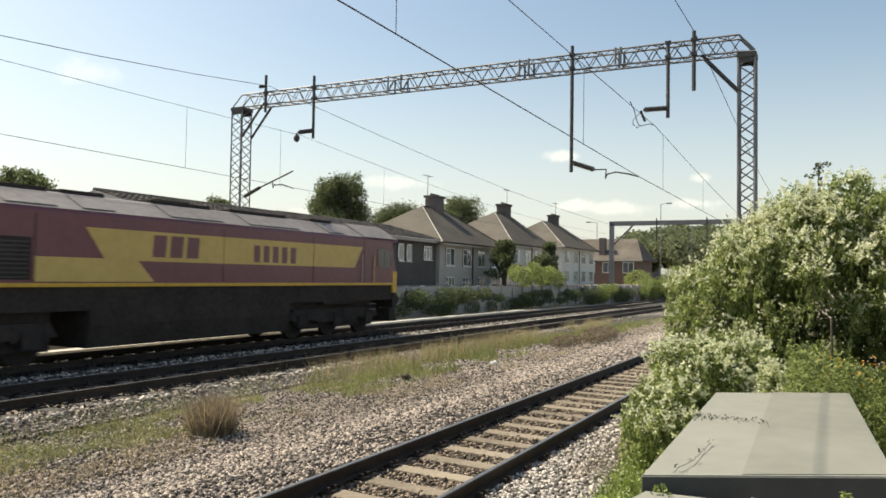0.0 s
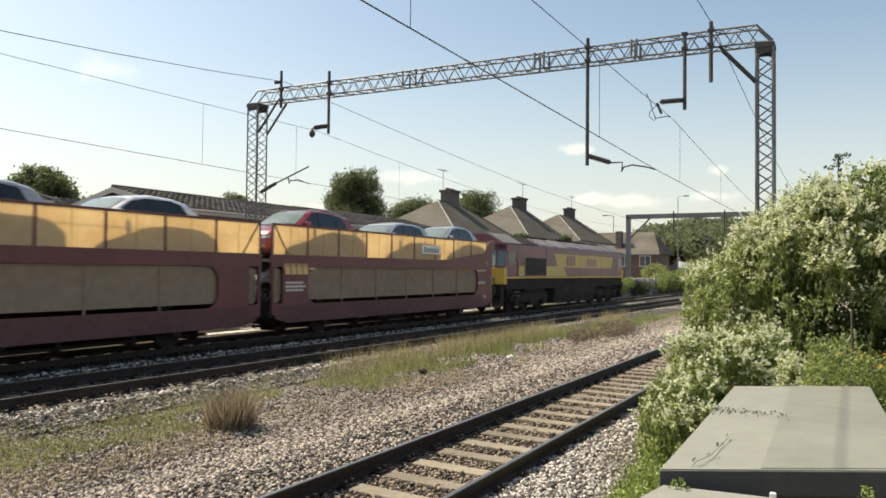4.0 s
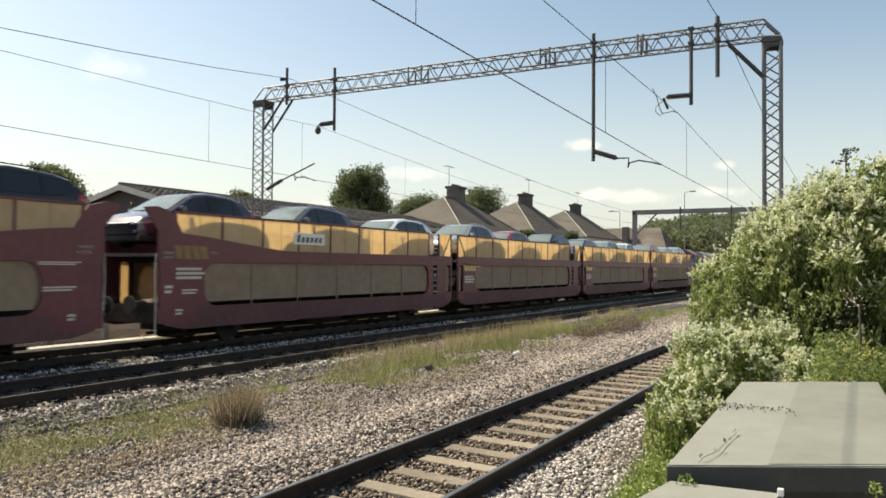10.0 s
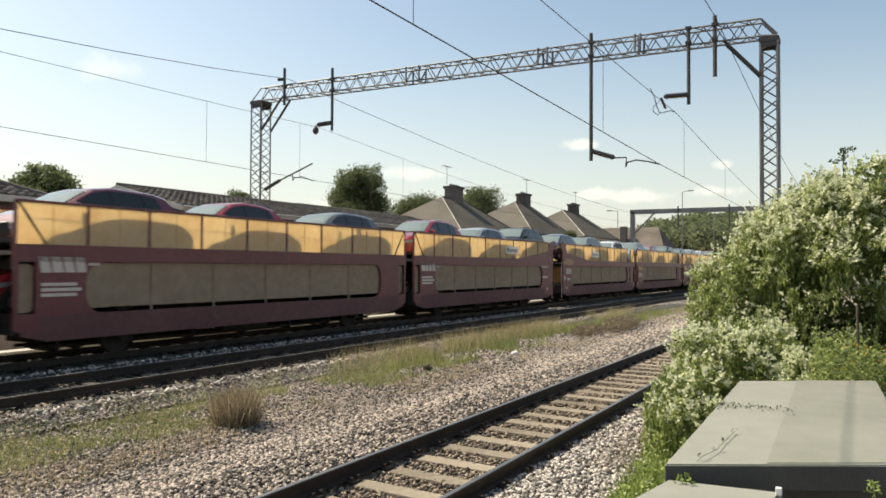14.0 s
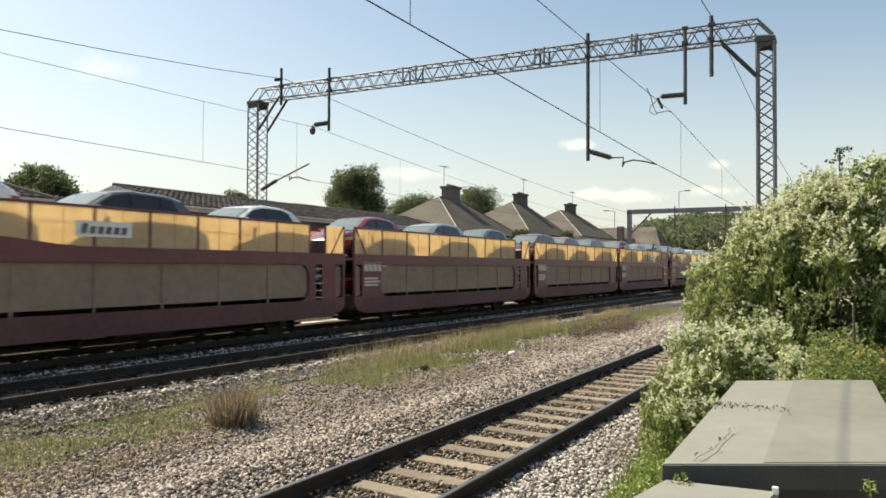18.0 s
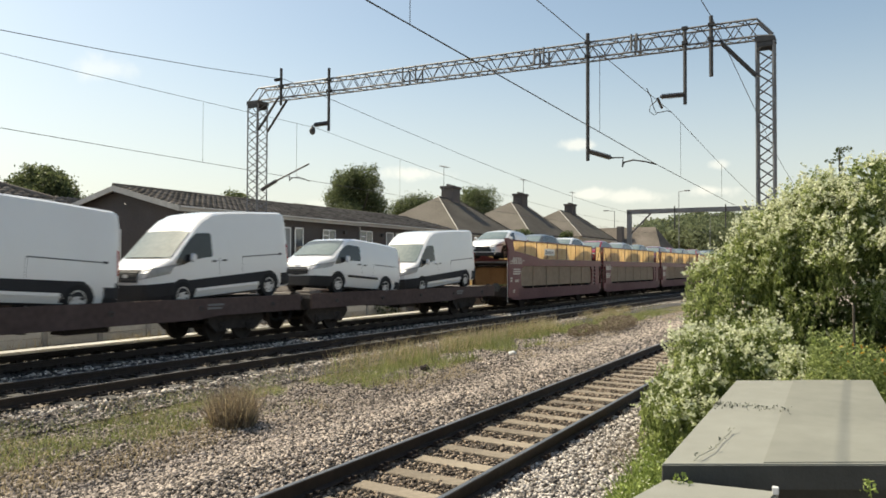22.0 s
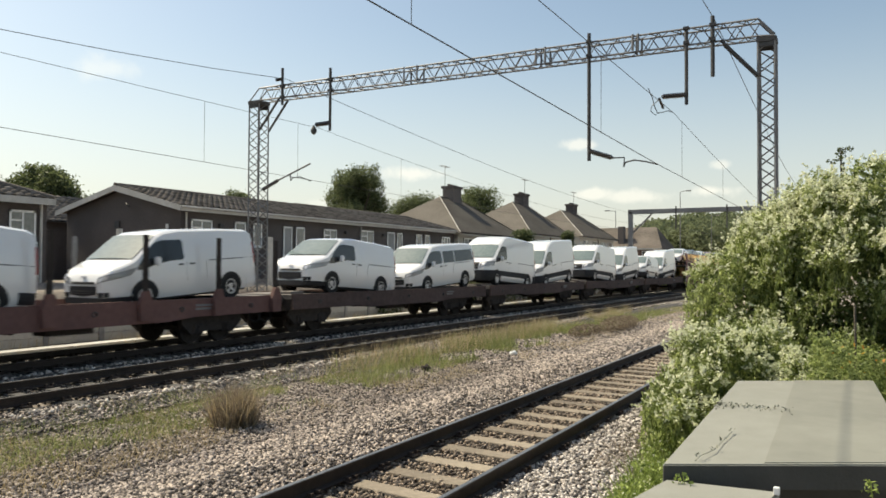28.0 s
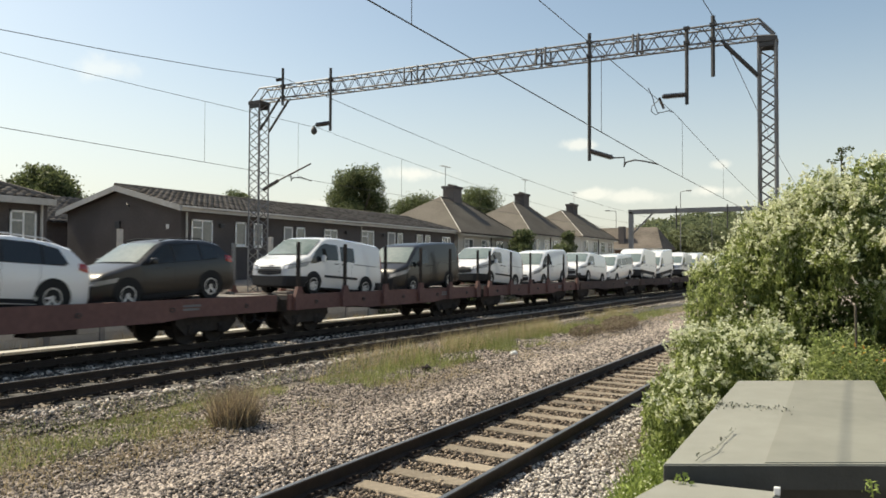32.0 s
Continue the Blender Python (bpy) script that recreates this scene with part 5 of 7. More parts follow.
                part("end_sill", prism([(e * a, b) for a, b in ((hl - 0.55, 0.55), (hl - 0.1, 0.55), (hl - 0.1, 0.93), (hl - 0.55, 0.93))], ya - 0.003 * (s < 0), yb + 0.003 * (s > 0)), "maroon", c)
            else:
                part("handrail", chain([(e * (hl + 0.03), s * 1.31, 0.25), (e * (hl + 0.03), s * 1.31, 0.9), (e * (hl + 0.06), s * 1.31, 1.6), (e * (hl + 0.03), s * 1.31, 2.25)], 0.014), "sign", c, "thin white handrail")
                part("end_cheek", prism([(e * a, b) for a, b in ((hl - 1.2, 0.50), (hl, 0.50), (hl, 0.9), (hl - 1.2, 0.9))], ya - 0.003 * (s < 0), yb + 0.003 * (s > 0)), "maroon", c)
                part("end_horn", prism([(e * a, b) for a, b in ((hl - 0.75, 2.78), (hl, 2.82), (hl + 0.42, 3.38), (hl + 0.05, 3.42), (hl - 0.42, 3.30))], ya, yb), "maroon", c)
        # lower screens, a row of sheets
        xs0, xs1 = -hl + (1.35 if rear_slope else 1.5), hl - (1.8 if ladder else 1.35 if front_slope else 1.5)
        n = 6
        for k in range(n):
            a, b = xs0 + (xs1 - xs0) * k / n, xs0 + (xs1 - xs0) * (k + 1) / n
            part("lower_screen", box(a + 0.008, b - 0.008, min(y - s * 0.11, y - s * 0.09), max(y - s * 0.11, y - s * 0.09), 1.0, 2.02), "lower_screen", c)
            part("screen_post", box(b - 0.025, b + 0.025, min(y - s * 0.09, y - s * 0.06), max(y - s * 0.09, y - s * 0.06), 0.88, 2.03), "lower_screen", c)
        # upper screens with posts and a top rail
        a0, a1 = (-hl + (0.55 if rear_slope else 0.05)), (hl - (0.55 if front_slope else 0.05))
        cuts = [a0 + (a1 - a0) * k / 9 for k in range(10)]
        if ladder:
            cuts = [a0 + (hl - 1.87 - a0) * k / 8 for k in range(9)] + [hl - 1.06, a1]
        for k, (a, b) in enumerate(zip(cuts, cuts[1:])):
            if not (ladder and k == 8):
                pts = [(a + 0.012, ztop(a) - 0.02), (b - 0.012, ztop(b) - 0.02), (b - 0.012, 3.29), (a + 0.012, 3.29)]
                part("screen", prism(pts, min(y - s * 0.05, y - s * 0.035), max(y - s * 0.05, y - s * 0.035)), "screen", c, "sunlit translucent yellow screen")
                mid = (a + b) / 2
                part("screen_rib", box(mid - 0.006, mid + 0.006, min(y - s * 0.035, y - s * 0.025), max(y - s * 0.035, y - s * 0.025), ztop(mid) - 0.01, 3.28), "gold", c)
            part("post", box(b - 0.028, b + 0.028, min(y - s * 0.07, y - s * 0.01), max(y - s * 0.07, y - s * 0.01), 2.36, 3.31), "maroon", c)
        part("post", box(a0 - 0.028, a0 + 0.028, min(y - s * 0.07, y - s * 0.01), max(y - s * 0.07, y - s * 0.01), 2.36, 3.31), "maroon", c)
        part("top_rail", box(a0, cuts[8] if ladder else a1, min(y - s * 0.08, y), max(y - s * 0.08, y), 3.29, 3.34, 0.008), "maroon", c)
        if not front_slope:
            part("stay", chain([(hl - 0.1, y - s * 0.02, 3.3), (hl - 0.75, y - s * 0.02, 2.38)], 0.022), "grime", c)
        if not rear_slope:
            part("stay", chain([(-hl + 0.1, y - s * 0.02, 3.3), (-hl + 0.75, y - s * 0.02, 2.38)], 0.022), "grime", c)
        # marks
        if s < 0:
            xm, zm = (-hl + 0.55, 2.12) if rear_slope else (-hl + 0.62, 1.80)
            slanted_marks(c, xm, zm, y, -1, 1.12, 0.34, mark)
            bars(c, xm, xm + 0.95, zm - 0.52, zm - 0.22, y, -1, "logo")
            if rear_slope:
                for a, b, z, q in ((-hl + 0.15, -hl + 0.5, 2.12, 0.18), (-hl + 0.2, -hl + 0.45, 1.25, 0.2), (-hl + 0.75, -hl + 1.25, 1.22, 0.12), (-hl + 0.55, -hl + 0.78, 0.7, 0.14)):
                    bars(c, a, b, z, z + q, y, -1, "logo", 2)
            if front_slope:
                for a, b, z, q in ((hl - 0.7, hl - 0.3, 2.2, 0.2), (hl - 1.6, hl - 0.6, 1.95, 0.07), (hl - 1.5, hl - 0.7, 1.38, 0.1), (hl - 0.9, hl - 0.7, 0.72, 0.14)):
                    bars(c, a, b, z, z + q, y, -1, "logo", 2)
            if sign_x is not None:
                p = part("sign", box(sign_x - 0.75, sign_x + 0.75, y - 0.03, y - 0.015, 2.62, 2.98, 0.004), "sign", c, "white name plate with a dark trade mark as bars")
                for k in range(6):
                    x = sign_x - 0.62 + k * 0.21
                    part("trade_mark", prism([(x, 2.69), (x + 0.15, 2.69), (x + 0.19, 2.92 if k == 0 else 2.86), (x + 0.04, 2.92 if k == 0 else 2.86)], y - 0.034, y - 0.031), "ink", p)
    # pipes, rods and brake gear that fill the space under the floor
    gear = part("brake_gear", box(-hl + 1.0, hl - 1.0, -0.55, 0.55, 0.22, 0.74, 0.03), "grime", c)
    for q in (-0.42, 0.1, 0.5):
        part("brake_rod", chain([(-hl + 1.2, q, 0.10), (-1.0, q, 0.06), (1.0, q, 0.06), (hl - 1.2, q, 0.10)], 0.045, 6), "grime", gear)
    for k in range(7):
        x = -hl + 1.6 + k * (length - 3.2) / 6
        part("hanger", box(x - 0.05, x + 0.05, -0.5, 0.5, -0.02, 0.24), "grime", gear)
    part("air_tank", rod((-1.3, -0.75, 0.32), (0.5, -0.75, 0.32), 0.2, None, 12), "grime", c)
    for e in (1, -1):
        wheelset(c, e * (hl - 2.9), 0.42)
        for s in (-1, 1):
            y = s * 1.08
            bm = box(e * (hl - 2.9) - 0.75, e * (hl - 2.9) + 0.75, y - 0.05, y + 0.05, 0.62, 0.74)
            box(e * (hl - 2.9) - 0.14, e * (hl - 2.9) + 0.14, y - 0.1, y + 0.1, 0.30, 0.58, 0.02, bm)
            part("axle_box", bm, "grime", c).location.z = -DROP
        part("headstock", box(e * hl - 0.12 * (e > 0), e * hl + 0.12 * (e < 0), -1.3, 1.3, 0.5, 0.95), "grime", c)
        if (front_slope if e > 0 else rear_slope):
            for s in (-1, 1):
                bf = part("buffer", rod((e * hl, s * 0.87, 0.98), (e * (hl + 0.42), s * 0.87, 0.98), 0.09, None, 10), "grime", c)
                part("buffer_head", rod((e * (hl + 0.42), s * 0.87, 0.98), (e * (hl + 0.48), s * 0.87, 0.98), 0.22, None, 16), "dark_steel", bf)
        else:
            part("drawbar", box(e * hl, e * (hl + 0.22), -0.15, 0.15, 0.65, 0.85), "grime", c)
    for k in range(9):
        x = -hl + 1.2 + k * (length - 2.4) / 8
        part("deck_beam", box(x - 0.06, x + 0.06, -1.2, 1.2, 2.06, 2.175), "grime", c)
    return c


def flat_wagon(stakes, label, length=13.25):
    w = thing("flat_wagon", label, "rail wagon", group="flat wagons")
    hl, paintwork = length / 2, "rust" if stakes else "brown_grime"
    part("deck", prism([(-hl, 0.94), (-hl + 2.9, 0.94), (-hl + 4.4, 0.68), (hl - 4.4, 0.68), (hl - 2.9, 0.94), (hl, 0.94), (hl, 1.08), (hl - 2.9, 1.08), (hl - 4.4, 0.81), (-hl + 4.4, 0.81), (-hl + 2.9, 1.08), (-hl, 1.08)], -1.24, 1.24), "deck", w, "worn steel deck, lower between the bogies")
    for s in (-1, 1):
        ya, yb = sorted((s * 1.24, s * 1.32))
        bm = prism([(-hl, 1.10), (hl, 1.10), (hl, 0.62), (hl - 3.4, 0.62), (hl - 4.2, 0.54), (-hl + 4.2, 0.54), (-hl + 3.4, 0.62), (-hl, 0.62)], ya, yb)
        part("sole_bar", bm, paintwork, w, "rust-brown side beam" if stakes else "grimy dark side beam")
        bars(w, 3.0, 3.6, 0.80, 0.95, s * 1.32, s, "steel", 2)
        for k in range(5):
            x = -hl + 1.3 + k * (length - 2.6) / 4
            part("lashing_ring", ring(x, s * 1.33 - 0.015, s * 1.33 + 0.015, 0.84, 0.07, 0.045, 10), "dark_steel", w)
        if stakes and stakes != 2:
            for x in (-hl + 0.36, -hl + 2.76, -hl + 5.2, -hl + 7.7, -hl + 10.1, hl - 0.32):
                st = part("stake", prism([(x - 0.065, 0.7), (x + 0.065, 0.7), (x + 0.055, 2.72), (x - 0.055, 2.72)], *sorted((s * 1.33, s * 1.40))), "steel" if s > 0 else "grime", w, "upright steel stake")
                part("stake_pocket", prism([(x - 0.17, 0.62), (x + 0.17, 0.62), (x + 0.20, 1.02), (x + 0.08, 1.34), (x - 0.08, 1.34), (x - 0.20, 1.02)], *sorted((s * 1.32, s * 1.44))), "rust", st)
    for k in range(7):
        x = -hl + 0.8 + k * (length - 1.6) / 6
        low = abs(x) < hl - 3.2
        part("cross_beam", box(x - 0.05, x + 0.05, -1.2, 1.2, 0.50 if low else 0.68, 0.63 if low else 0.89), "grime", w)
    bm = bmesh.new()
    for s in (-1, 1):
        rod((-2.5, s * 0.5, 0.55), (2.5, s * 0.5, 0.55), 0.04, bm)
    box(-0.9, 0.3, -0.9, -0.4, 0.38, 0.66, 0.02, bm)
    part("brake_gear", bm, "grime", w)
    for a, b in ((hl - 1.25, hl - 0.75), (hl - 0.85, hl - 0.3)):
        part("air_hose", chain([(a, -1.18, 0.60), (a + 0.06, -1.2, 0.42), ((a + b) / 2, -1.22, 0.33), (b - 0.06, -1.2, 0.42), (b, -1.18, 0.60)], 0.022), "tyre", w, "black looped air hose")
    part("chock_board", box(-hl + 0.4, -hl + 1.0, -0.9, -0.3, 1.08, 1.17, 0.02), "deck", w)
    for e in (1, -1):
        cx = hl - 2.5 if e > 0 else 1.15 - hl
        for a in (-0.52, 0.52):
            wheelset(w, cx + a, 0.40)
        for s in (-1, 1):
            y = s * 1.0
            bm = prism([(cx - 1.1, 0.58), (cx - 1.05, 0.74), (cx + 1.05, 0.74), (cx + 1.1, 0.58), (cx + 0.75, 0.26), (cx + 0.4, 0.34), (cx - 0.4, 0.34), (cx - 0.75, 0.26)], y - 0.06, y + 0.06)
            for a in (-0.52, 0.52):
                box(cx + a - 0.16, cx + a + 0.16, y - 0.11, y + 0.11, 0.28, 0.56, 0.03, bm)
                disc(cx + a, y + s * 0.09, y + s * 0.15, 0.40, 0.09, 10, bm)
            for a in (-0.16, 0.0, 0.16):
                disc_z = rod((cx + a, y, 0.34), (cx + a, y, 0.6), 0.06, bm, 8)
            part("bogie_frame", bm, "grime", w).location.z = -DROP
        for s in (-1, 1):
            bf = part("buffer", rod((e * hl, s * 0.87, 0.95), (e * (hl + 0.24), s * 0.87, 0.95), 0.09, None, 10), "grime", w)
            part("buffer_head", rod((e * (hl + 0.22), s * 0.87, 0.95), (e * (hl + 0.28), s * 0.87, 0.95), 0.21, None, 16), "dark_steel", bf)
        part("coupling", chain([(e * hl, 0, 0.85), (e * (hl + 0.28), 0, 0.8)], 0.06), "dark_steel", w)
        part("headstock", box(e * hl - 0.1 * (e > 0), e * hl + 0.1 * (e < 0), -1.22, 1.22, 0.58, 0.92), "grime", w)
    return w


def locomotive():
    o = thing("diesel_locomotive", "maroon and gold freight diesel locomotive with a sooty roof", "locomotive")
    hl, yo = 10.35, 1.33
    # body by cross section: flat sides, sloping shoulder, low curved roof
    sec = [(1.33, 1.62), (1.33, 3.27), (1.28, 3.35), (0.50, 3.76), (0.36, 3.80), (0, 3.82)]
    roofp = [(1.29, 3.355), (0.506, 3.772), (0.364, 3.812), (0, 3.832)]
    part("body", prism(sec + [(-y, z) for y, z in sec[-2::-1]], -hl + 1.2, hl - 1.2, axis="x"), "loco_red", o, "faded maroon bodywork")
    part("roof", prism(roofp + [(-y, z) for y, z in roofp[-2::-1]], -hl + 2.3, hl - 2.3, axis="x"), "loco_roof", o, "sooty grey roof")
    for x, l in ((-4.6, 1.5), (-2.9, 1.2), (3.4, 2.6), (6.6, 1.2), (0.2, 2.2)):
        part("roof_grille", box(x - l / 2, x + l / 2, -0.40, 0.40, 3.74, 3.90, 0.02), "grime", o, "dark roof grille")
        for s in (-1, 1):
            part("roof_hatch", prism([(s * 0.58, 3.74), (s * 1.20, 3.41), (s * 1.21, 3.428), (s * 0.59, 3.758)], x - l / 2, x + l / 2 - 0.3, axis="x"), "loco_roof", o)
    for s in (-1, 1):
        part("cooler_grille", prism([(s * 0.42, 3.80), (s * 1.26, 3.378), (s * 1.275, 3.40), (s * 0.43, 3.825)], -8.0, -5.75, axis="x"), "grime", o, "dark cooler grille in the roof slope")
    part("exhaust", box(-0.6, 0.6, -0.3, 0.3, 3.84, 3.95, 0.02), "grime", o)
    part("sole_stripe", box(-hl + 0.2, hl - 0.2, -1.345, 1.345, 1.60, 1.69, 0.01), "yellow", o, "yellow stripe along the frame")
    part("frame", box(-hl + 0.3, hl - 0.3, -1.28, 1.28, 1.05, 1.60), "grime", o)
    part("fuel_tank", prism([(-1.2, 0.17), (1.2, 0.17), (1.3, 0.7), (1.3, 1.15), (-1.3, 1.15), (-1.3, 0.7)], -3.3, 3.9, axis="x"), "grime", o, "grimy fuel tank")
    for s in (-1, 1):
        y = s * yo

        def panel(name, pts, material, lift=0.006, label=""):
            return part(name, prism(pts, *sorted((y + s * (lift - 0.012), y + s * lift))), material, o, label)
        panel("gold_band", [(-4.72, 1.72), (-1.5, 1.72), (-2.0, 2.23), (7.4, 2.23), (7.9, 2.98), (-3.5, 2.98), (-2.98, 2.27), (-4.72, 2.27)], "gold", label="faded gold band")
        panel("gold_panel", [(-8.58, 1.72), (-7.80, 1.72), (-7.80, 2.25), (-8.58, 2.25)], "gold")
        for k in range(3):
            x = -1.58 + k * 0.56
            part("trade_mark", prism([(x, 2.34), (x + 0.42, 2.34), (x + 0.46, 2.90), (x + 0.04, 2.90)], *sorted((y + s * 0.007, y + s * 0.011))), "loco_red", o, "plain maroon block of a trade mark")
        for k in range(5):
            x = 2.15 + k * 0.42
            part("running_number", box(x, x + 0.26, *sorted((y + s * 0.007, y + s * 0.011)), 2.30, 2.80), "loco_red", o)
        part("radiator_grille", box(-7.72, -4.8, *sorted((y - s * 0.03, y + s * 0.012)), 1.76, 2.68, 0.01), "grime", o, "dark louvred grille")
        for k in range(9):
            part("louvre", box(-7.66, -4.86, *sorted((y, y + s * 0.02)), 1.80 + k * 0.095, 1.83 + k * 0.095), "dark_steel", o)
        for x in (-4.74, -8.6, 0.9, 5.0, 8.0):
            panel("door_seam", [(x, 1.72), (x + 0.02, 1.72), (x + 0.02, 3.2), (x, 3.2)], "grime", 0.009)
        for e in (1, -1):
            cx = e * 9.39
            panel("side_window", [(cx - 0.43, 2.30), (cx + 0.43, 2.30), (cx + 0.43, 2.94), (cx - 0.43, 2.94)], "glass", 0.010, "cab side window")
            for a, b, c, d in ((-0.47, 0.47, 2.92, 2.97), (-0.47, 0.47, 2.27, 2.32), (-0.47, -0.42, 2.3, 2.95), (0.42, 0.47, 2.3, 2.95), (-0.03, 0.03, 2.3, 2.95)):
                panel("window_frame", [(cx + a, c), (cx + b, c), (cx + b, d), (cx + a, d)], "steel", 0.016)
            for x in (8.62, 7.85):
                part("grab_rail", chain([(e * x, y + s * 0.05, 1.72), (e * x, y + s * 0.05, 2.7)], 0.018), "gold" if x > 8 else "logo", o)
    for e in (1, -1):
        # cab: sides in line with the body, front chamfered in plan, upright windscreens under a hooded roof
        def ring_at(z, front, half, side):
            return [(e * (hl - 1.2), 1.332), (e * (hl - side), 1.332), (e * (hl + front), half), (e * (hl + front), -half), (e * (hl - side), -1.332), (e * (hl - 1.2), -1.332)]
        bm = bmesh.new()
        loops = [[bm.verts.new((x, y, z)) for x, y in ring_at(z, f, h, d)] for z, f, h, d in ((1.60, 0.22, 1.0, 0.05), (2.12, 0.22, 1.0, 0.05), (2.16, 0.16, 0.98, 0.10), (3.02, -0.10, 0.92, 0.36), (3.28, -0.15, 0.90, 0.42))]
        for a, b in zip(loops, loops[1:]):
            for k in range(6):
                bm.faces.new((a[k], a[(k + 1) % 6], b[(k + 1) % 6], b[k]))
        bm.faces.new(loops[0][::-1]), bm.faces.new(loops[-1])
        part("cab", bm, "loco_red", o, "maroon driving cab")
        part("cab_hood", prism(sec[1:] + [(-y, z) for y, z in sec[-2:0:-1]], *sorted((e * (hl - 2.3), e * (hl + 0.02))), axis="x"), "loco_red", o)
        part("cab_roof", prism([(1.32, 3.37), (0.50, 3.84), (0.36, 3.88), (0, 3.89), (-0.36, 3.88), (-0.50, 3.84), (-1.32, 3.37), (-1.2, 3.36), (0, 3.78), (1.2, 3.36)], *sorted((e * (hl - 2.32), e * (hl - 0.02))), axis="x"), "loco_roof", o, "grey cab roof")
        bm = bmesh.new()
        loops = [[bm.verts.new((x, y, z)) for x, y in ((e * (hl - 0.35), 1.34), (e * (hl - 0.045), 1.34), (e * (hl + 0.23), 1.01), (e * (hl + 0.23), -1.01), (e * (hl - 0.045), -1.34), (e * (hl - 0.35), -1.34))] for z in (1.32, 2.13)]
        for k in range(6):
            bm.faces.new((loops[0][k], loops[0][(k + 1) % 6], loops[1][(k + 1) % 6], loops[1][k]))
        bm.faces.new(loops[0][::-1]), bm.faces.new(loops[1])
        part("nose", bm, "yellow", o, "yellow warning panel")
        for s in (-1, 1):
            bm = bmesh.new()
            bm.faces.new([bm.verts.new(p) for p in ((e * (hl + 0.165), s * 0.08, 2.22), (e * (hl + 0.165), s * 0.94, 2.22), (e * (hl - 0.075), s * 0.88, 2.98), (e * (hl - 0.075), s * 0.08, 2.98))])
            part("windscreen", bm, "screen_glass", o, "upright cab windscreen")
            bm = bmesh.new()
            bm.faces.new([bm.verts.new(p) for p in ((e * (hl + 0.135), s * 1.02, 2.22), (e * (hl - 0.07), s * 1.315, 2.22), (e * (hl - 0.32), s * 1.315, 2.98), (e * (hl - 0.10), s * 0.965, 2.98))])
            part("corner_window", bm, "screen_glass", o)
            part("headlamp", disc_x(e * (hl + 0.22), e * (hl + 0.28), s * 0.82, 1.62, 0.13), "lens", o)
            bf = part("buffer", rod((e * hl, s * 0.87, 1.02), (e * (hl + 0.42), s * 0.87, 1.02), 0.11, None, 10), "grime", o)
            part("buffer_head", rod((e * (hl + 0.42), s * 0.87, 1.02), (e * (hl + 0.48), s * 0.87, 1.02), 0.25, None, 16), "dark_steel", bf)
        part("snow_plough", prism([(e * (hl - 0.3), 0.2), (e * (hl + 0.2), 0.2), (e * hl, 0.7), (e * (hl - 0.3), 0.7)], -1.2, 1.2), "grime", o)
        part("buffer_beam", box(*sorted((e * (hl - 0.2), e * (hl + 0.1))), -1.25, 1.25, 0.72, 1.3), "grime", o)
        cx = e * 6.6
        part("bogie_core", box(cx - 2.55, cx + 2.55, -0.98, 0.98, 0.14, 1.08, 0.04), "grime", o)
        part("equipment_case", box(cx - 0.9, cx + 0.9, -1.27, 1.27, 0.95, 1.12, 0.02), "grime", o)
        for a in (-1.95, 0.0, 1.95):
            wheelset(o, cx + a, 0.53)
        for s in (-1, 1):
            yy = s * 1.12
            bm = prism([(cx - 2.6, 0.62), (cx - 2.4, 0.95), (cx + 2.4, 0.95), (cx + 2.6, 0.62), (cx + 1.4, 0.60), (cx + 1.0, 0.5), (cx - 1.0, 0.5), (cx - 1.4, 0.60)], yy - 0.06, yy + 0.06)
            for a in (-1.95, 0.0, 1.95):
                box(cx + a - 0.22, cx + a + 0.22, yy - 0.13, yy + 0.13, 0.36, 0.78, 0.03, bm)
                for q in (-0.36, 0.36):
                    rod((cx + a + q, yy, 0.55), (cx + a + q, yy, 0.95), 0.10, bm, 10)
            part("bogie_frame", bm, "grime", o).location.z = -DROP
            for a in (-1.9, 1.9):
                part("step", box(e * 8.62 - 0.2, e * 8.62 + 0.2, *sorted((s * 1.2, s * 1.36)), 0.7 + 0.2 * (a > 0), 0.73 + 0.2 * (a > 0)), "steel", o)
    return o


def disc_x(x0, x1, y, z, r):
    return rod((x0, y, z), (x1, y, z), r, None, 14)


# how far the train has run by each second: it slows a little
def run(t):
    ts, vs = (0, 8, 13, 20, 25, 31, 32), (7.3, 7.2, 7.05, 7.05, 6.85, 6.6, 6.6)
    d = 0.0
    for a, b, p, q in zip(ts, ts[1:], vs, vs[1:]):
        if t <= a:
            break
        e = min(t, b)
        w = p + (q - p) * (e - a) / (b - a)
        d += (p + w) / 2 * (e - a)
    return d


MOVING = []
MAIN = 16.65


def rides(ob, u, z=0.0, turned=False, tilt=0.0):
    """Puts a thing on the moving train, u metres along it."""
    MOVING.append((ob, u, z, turned, tilt))
    return ob


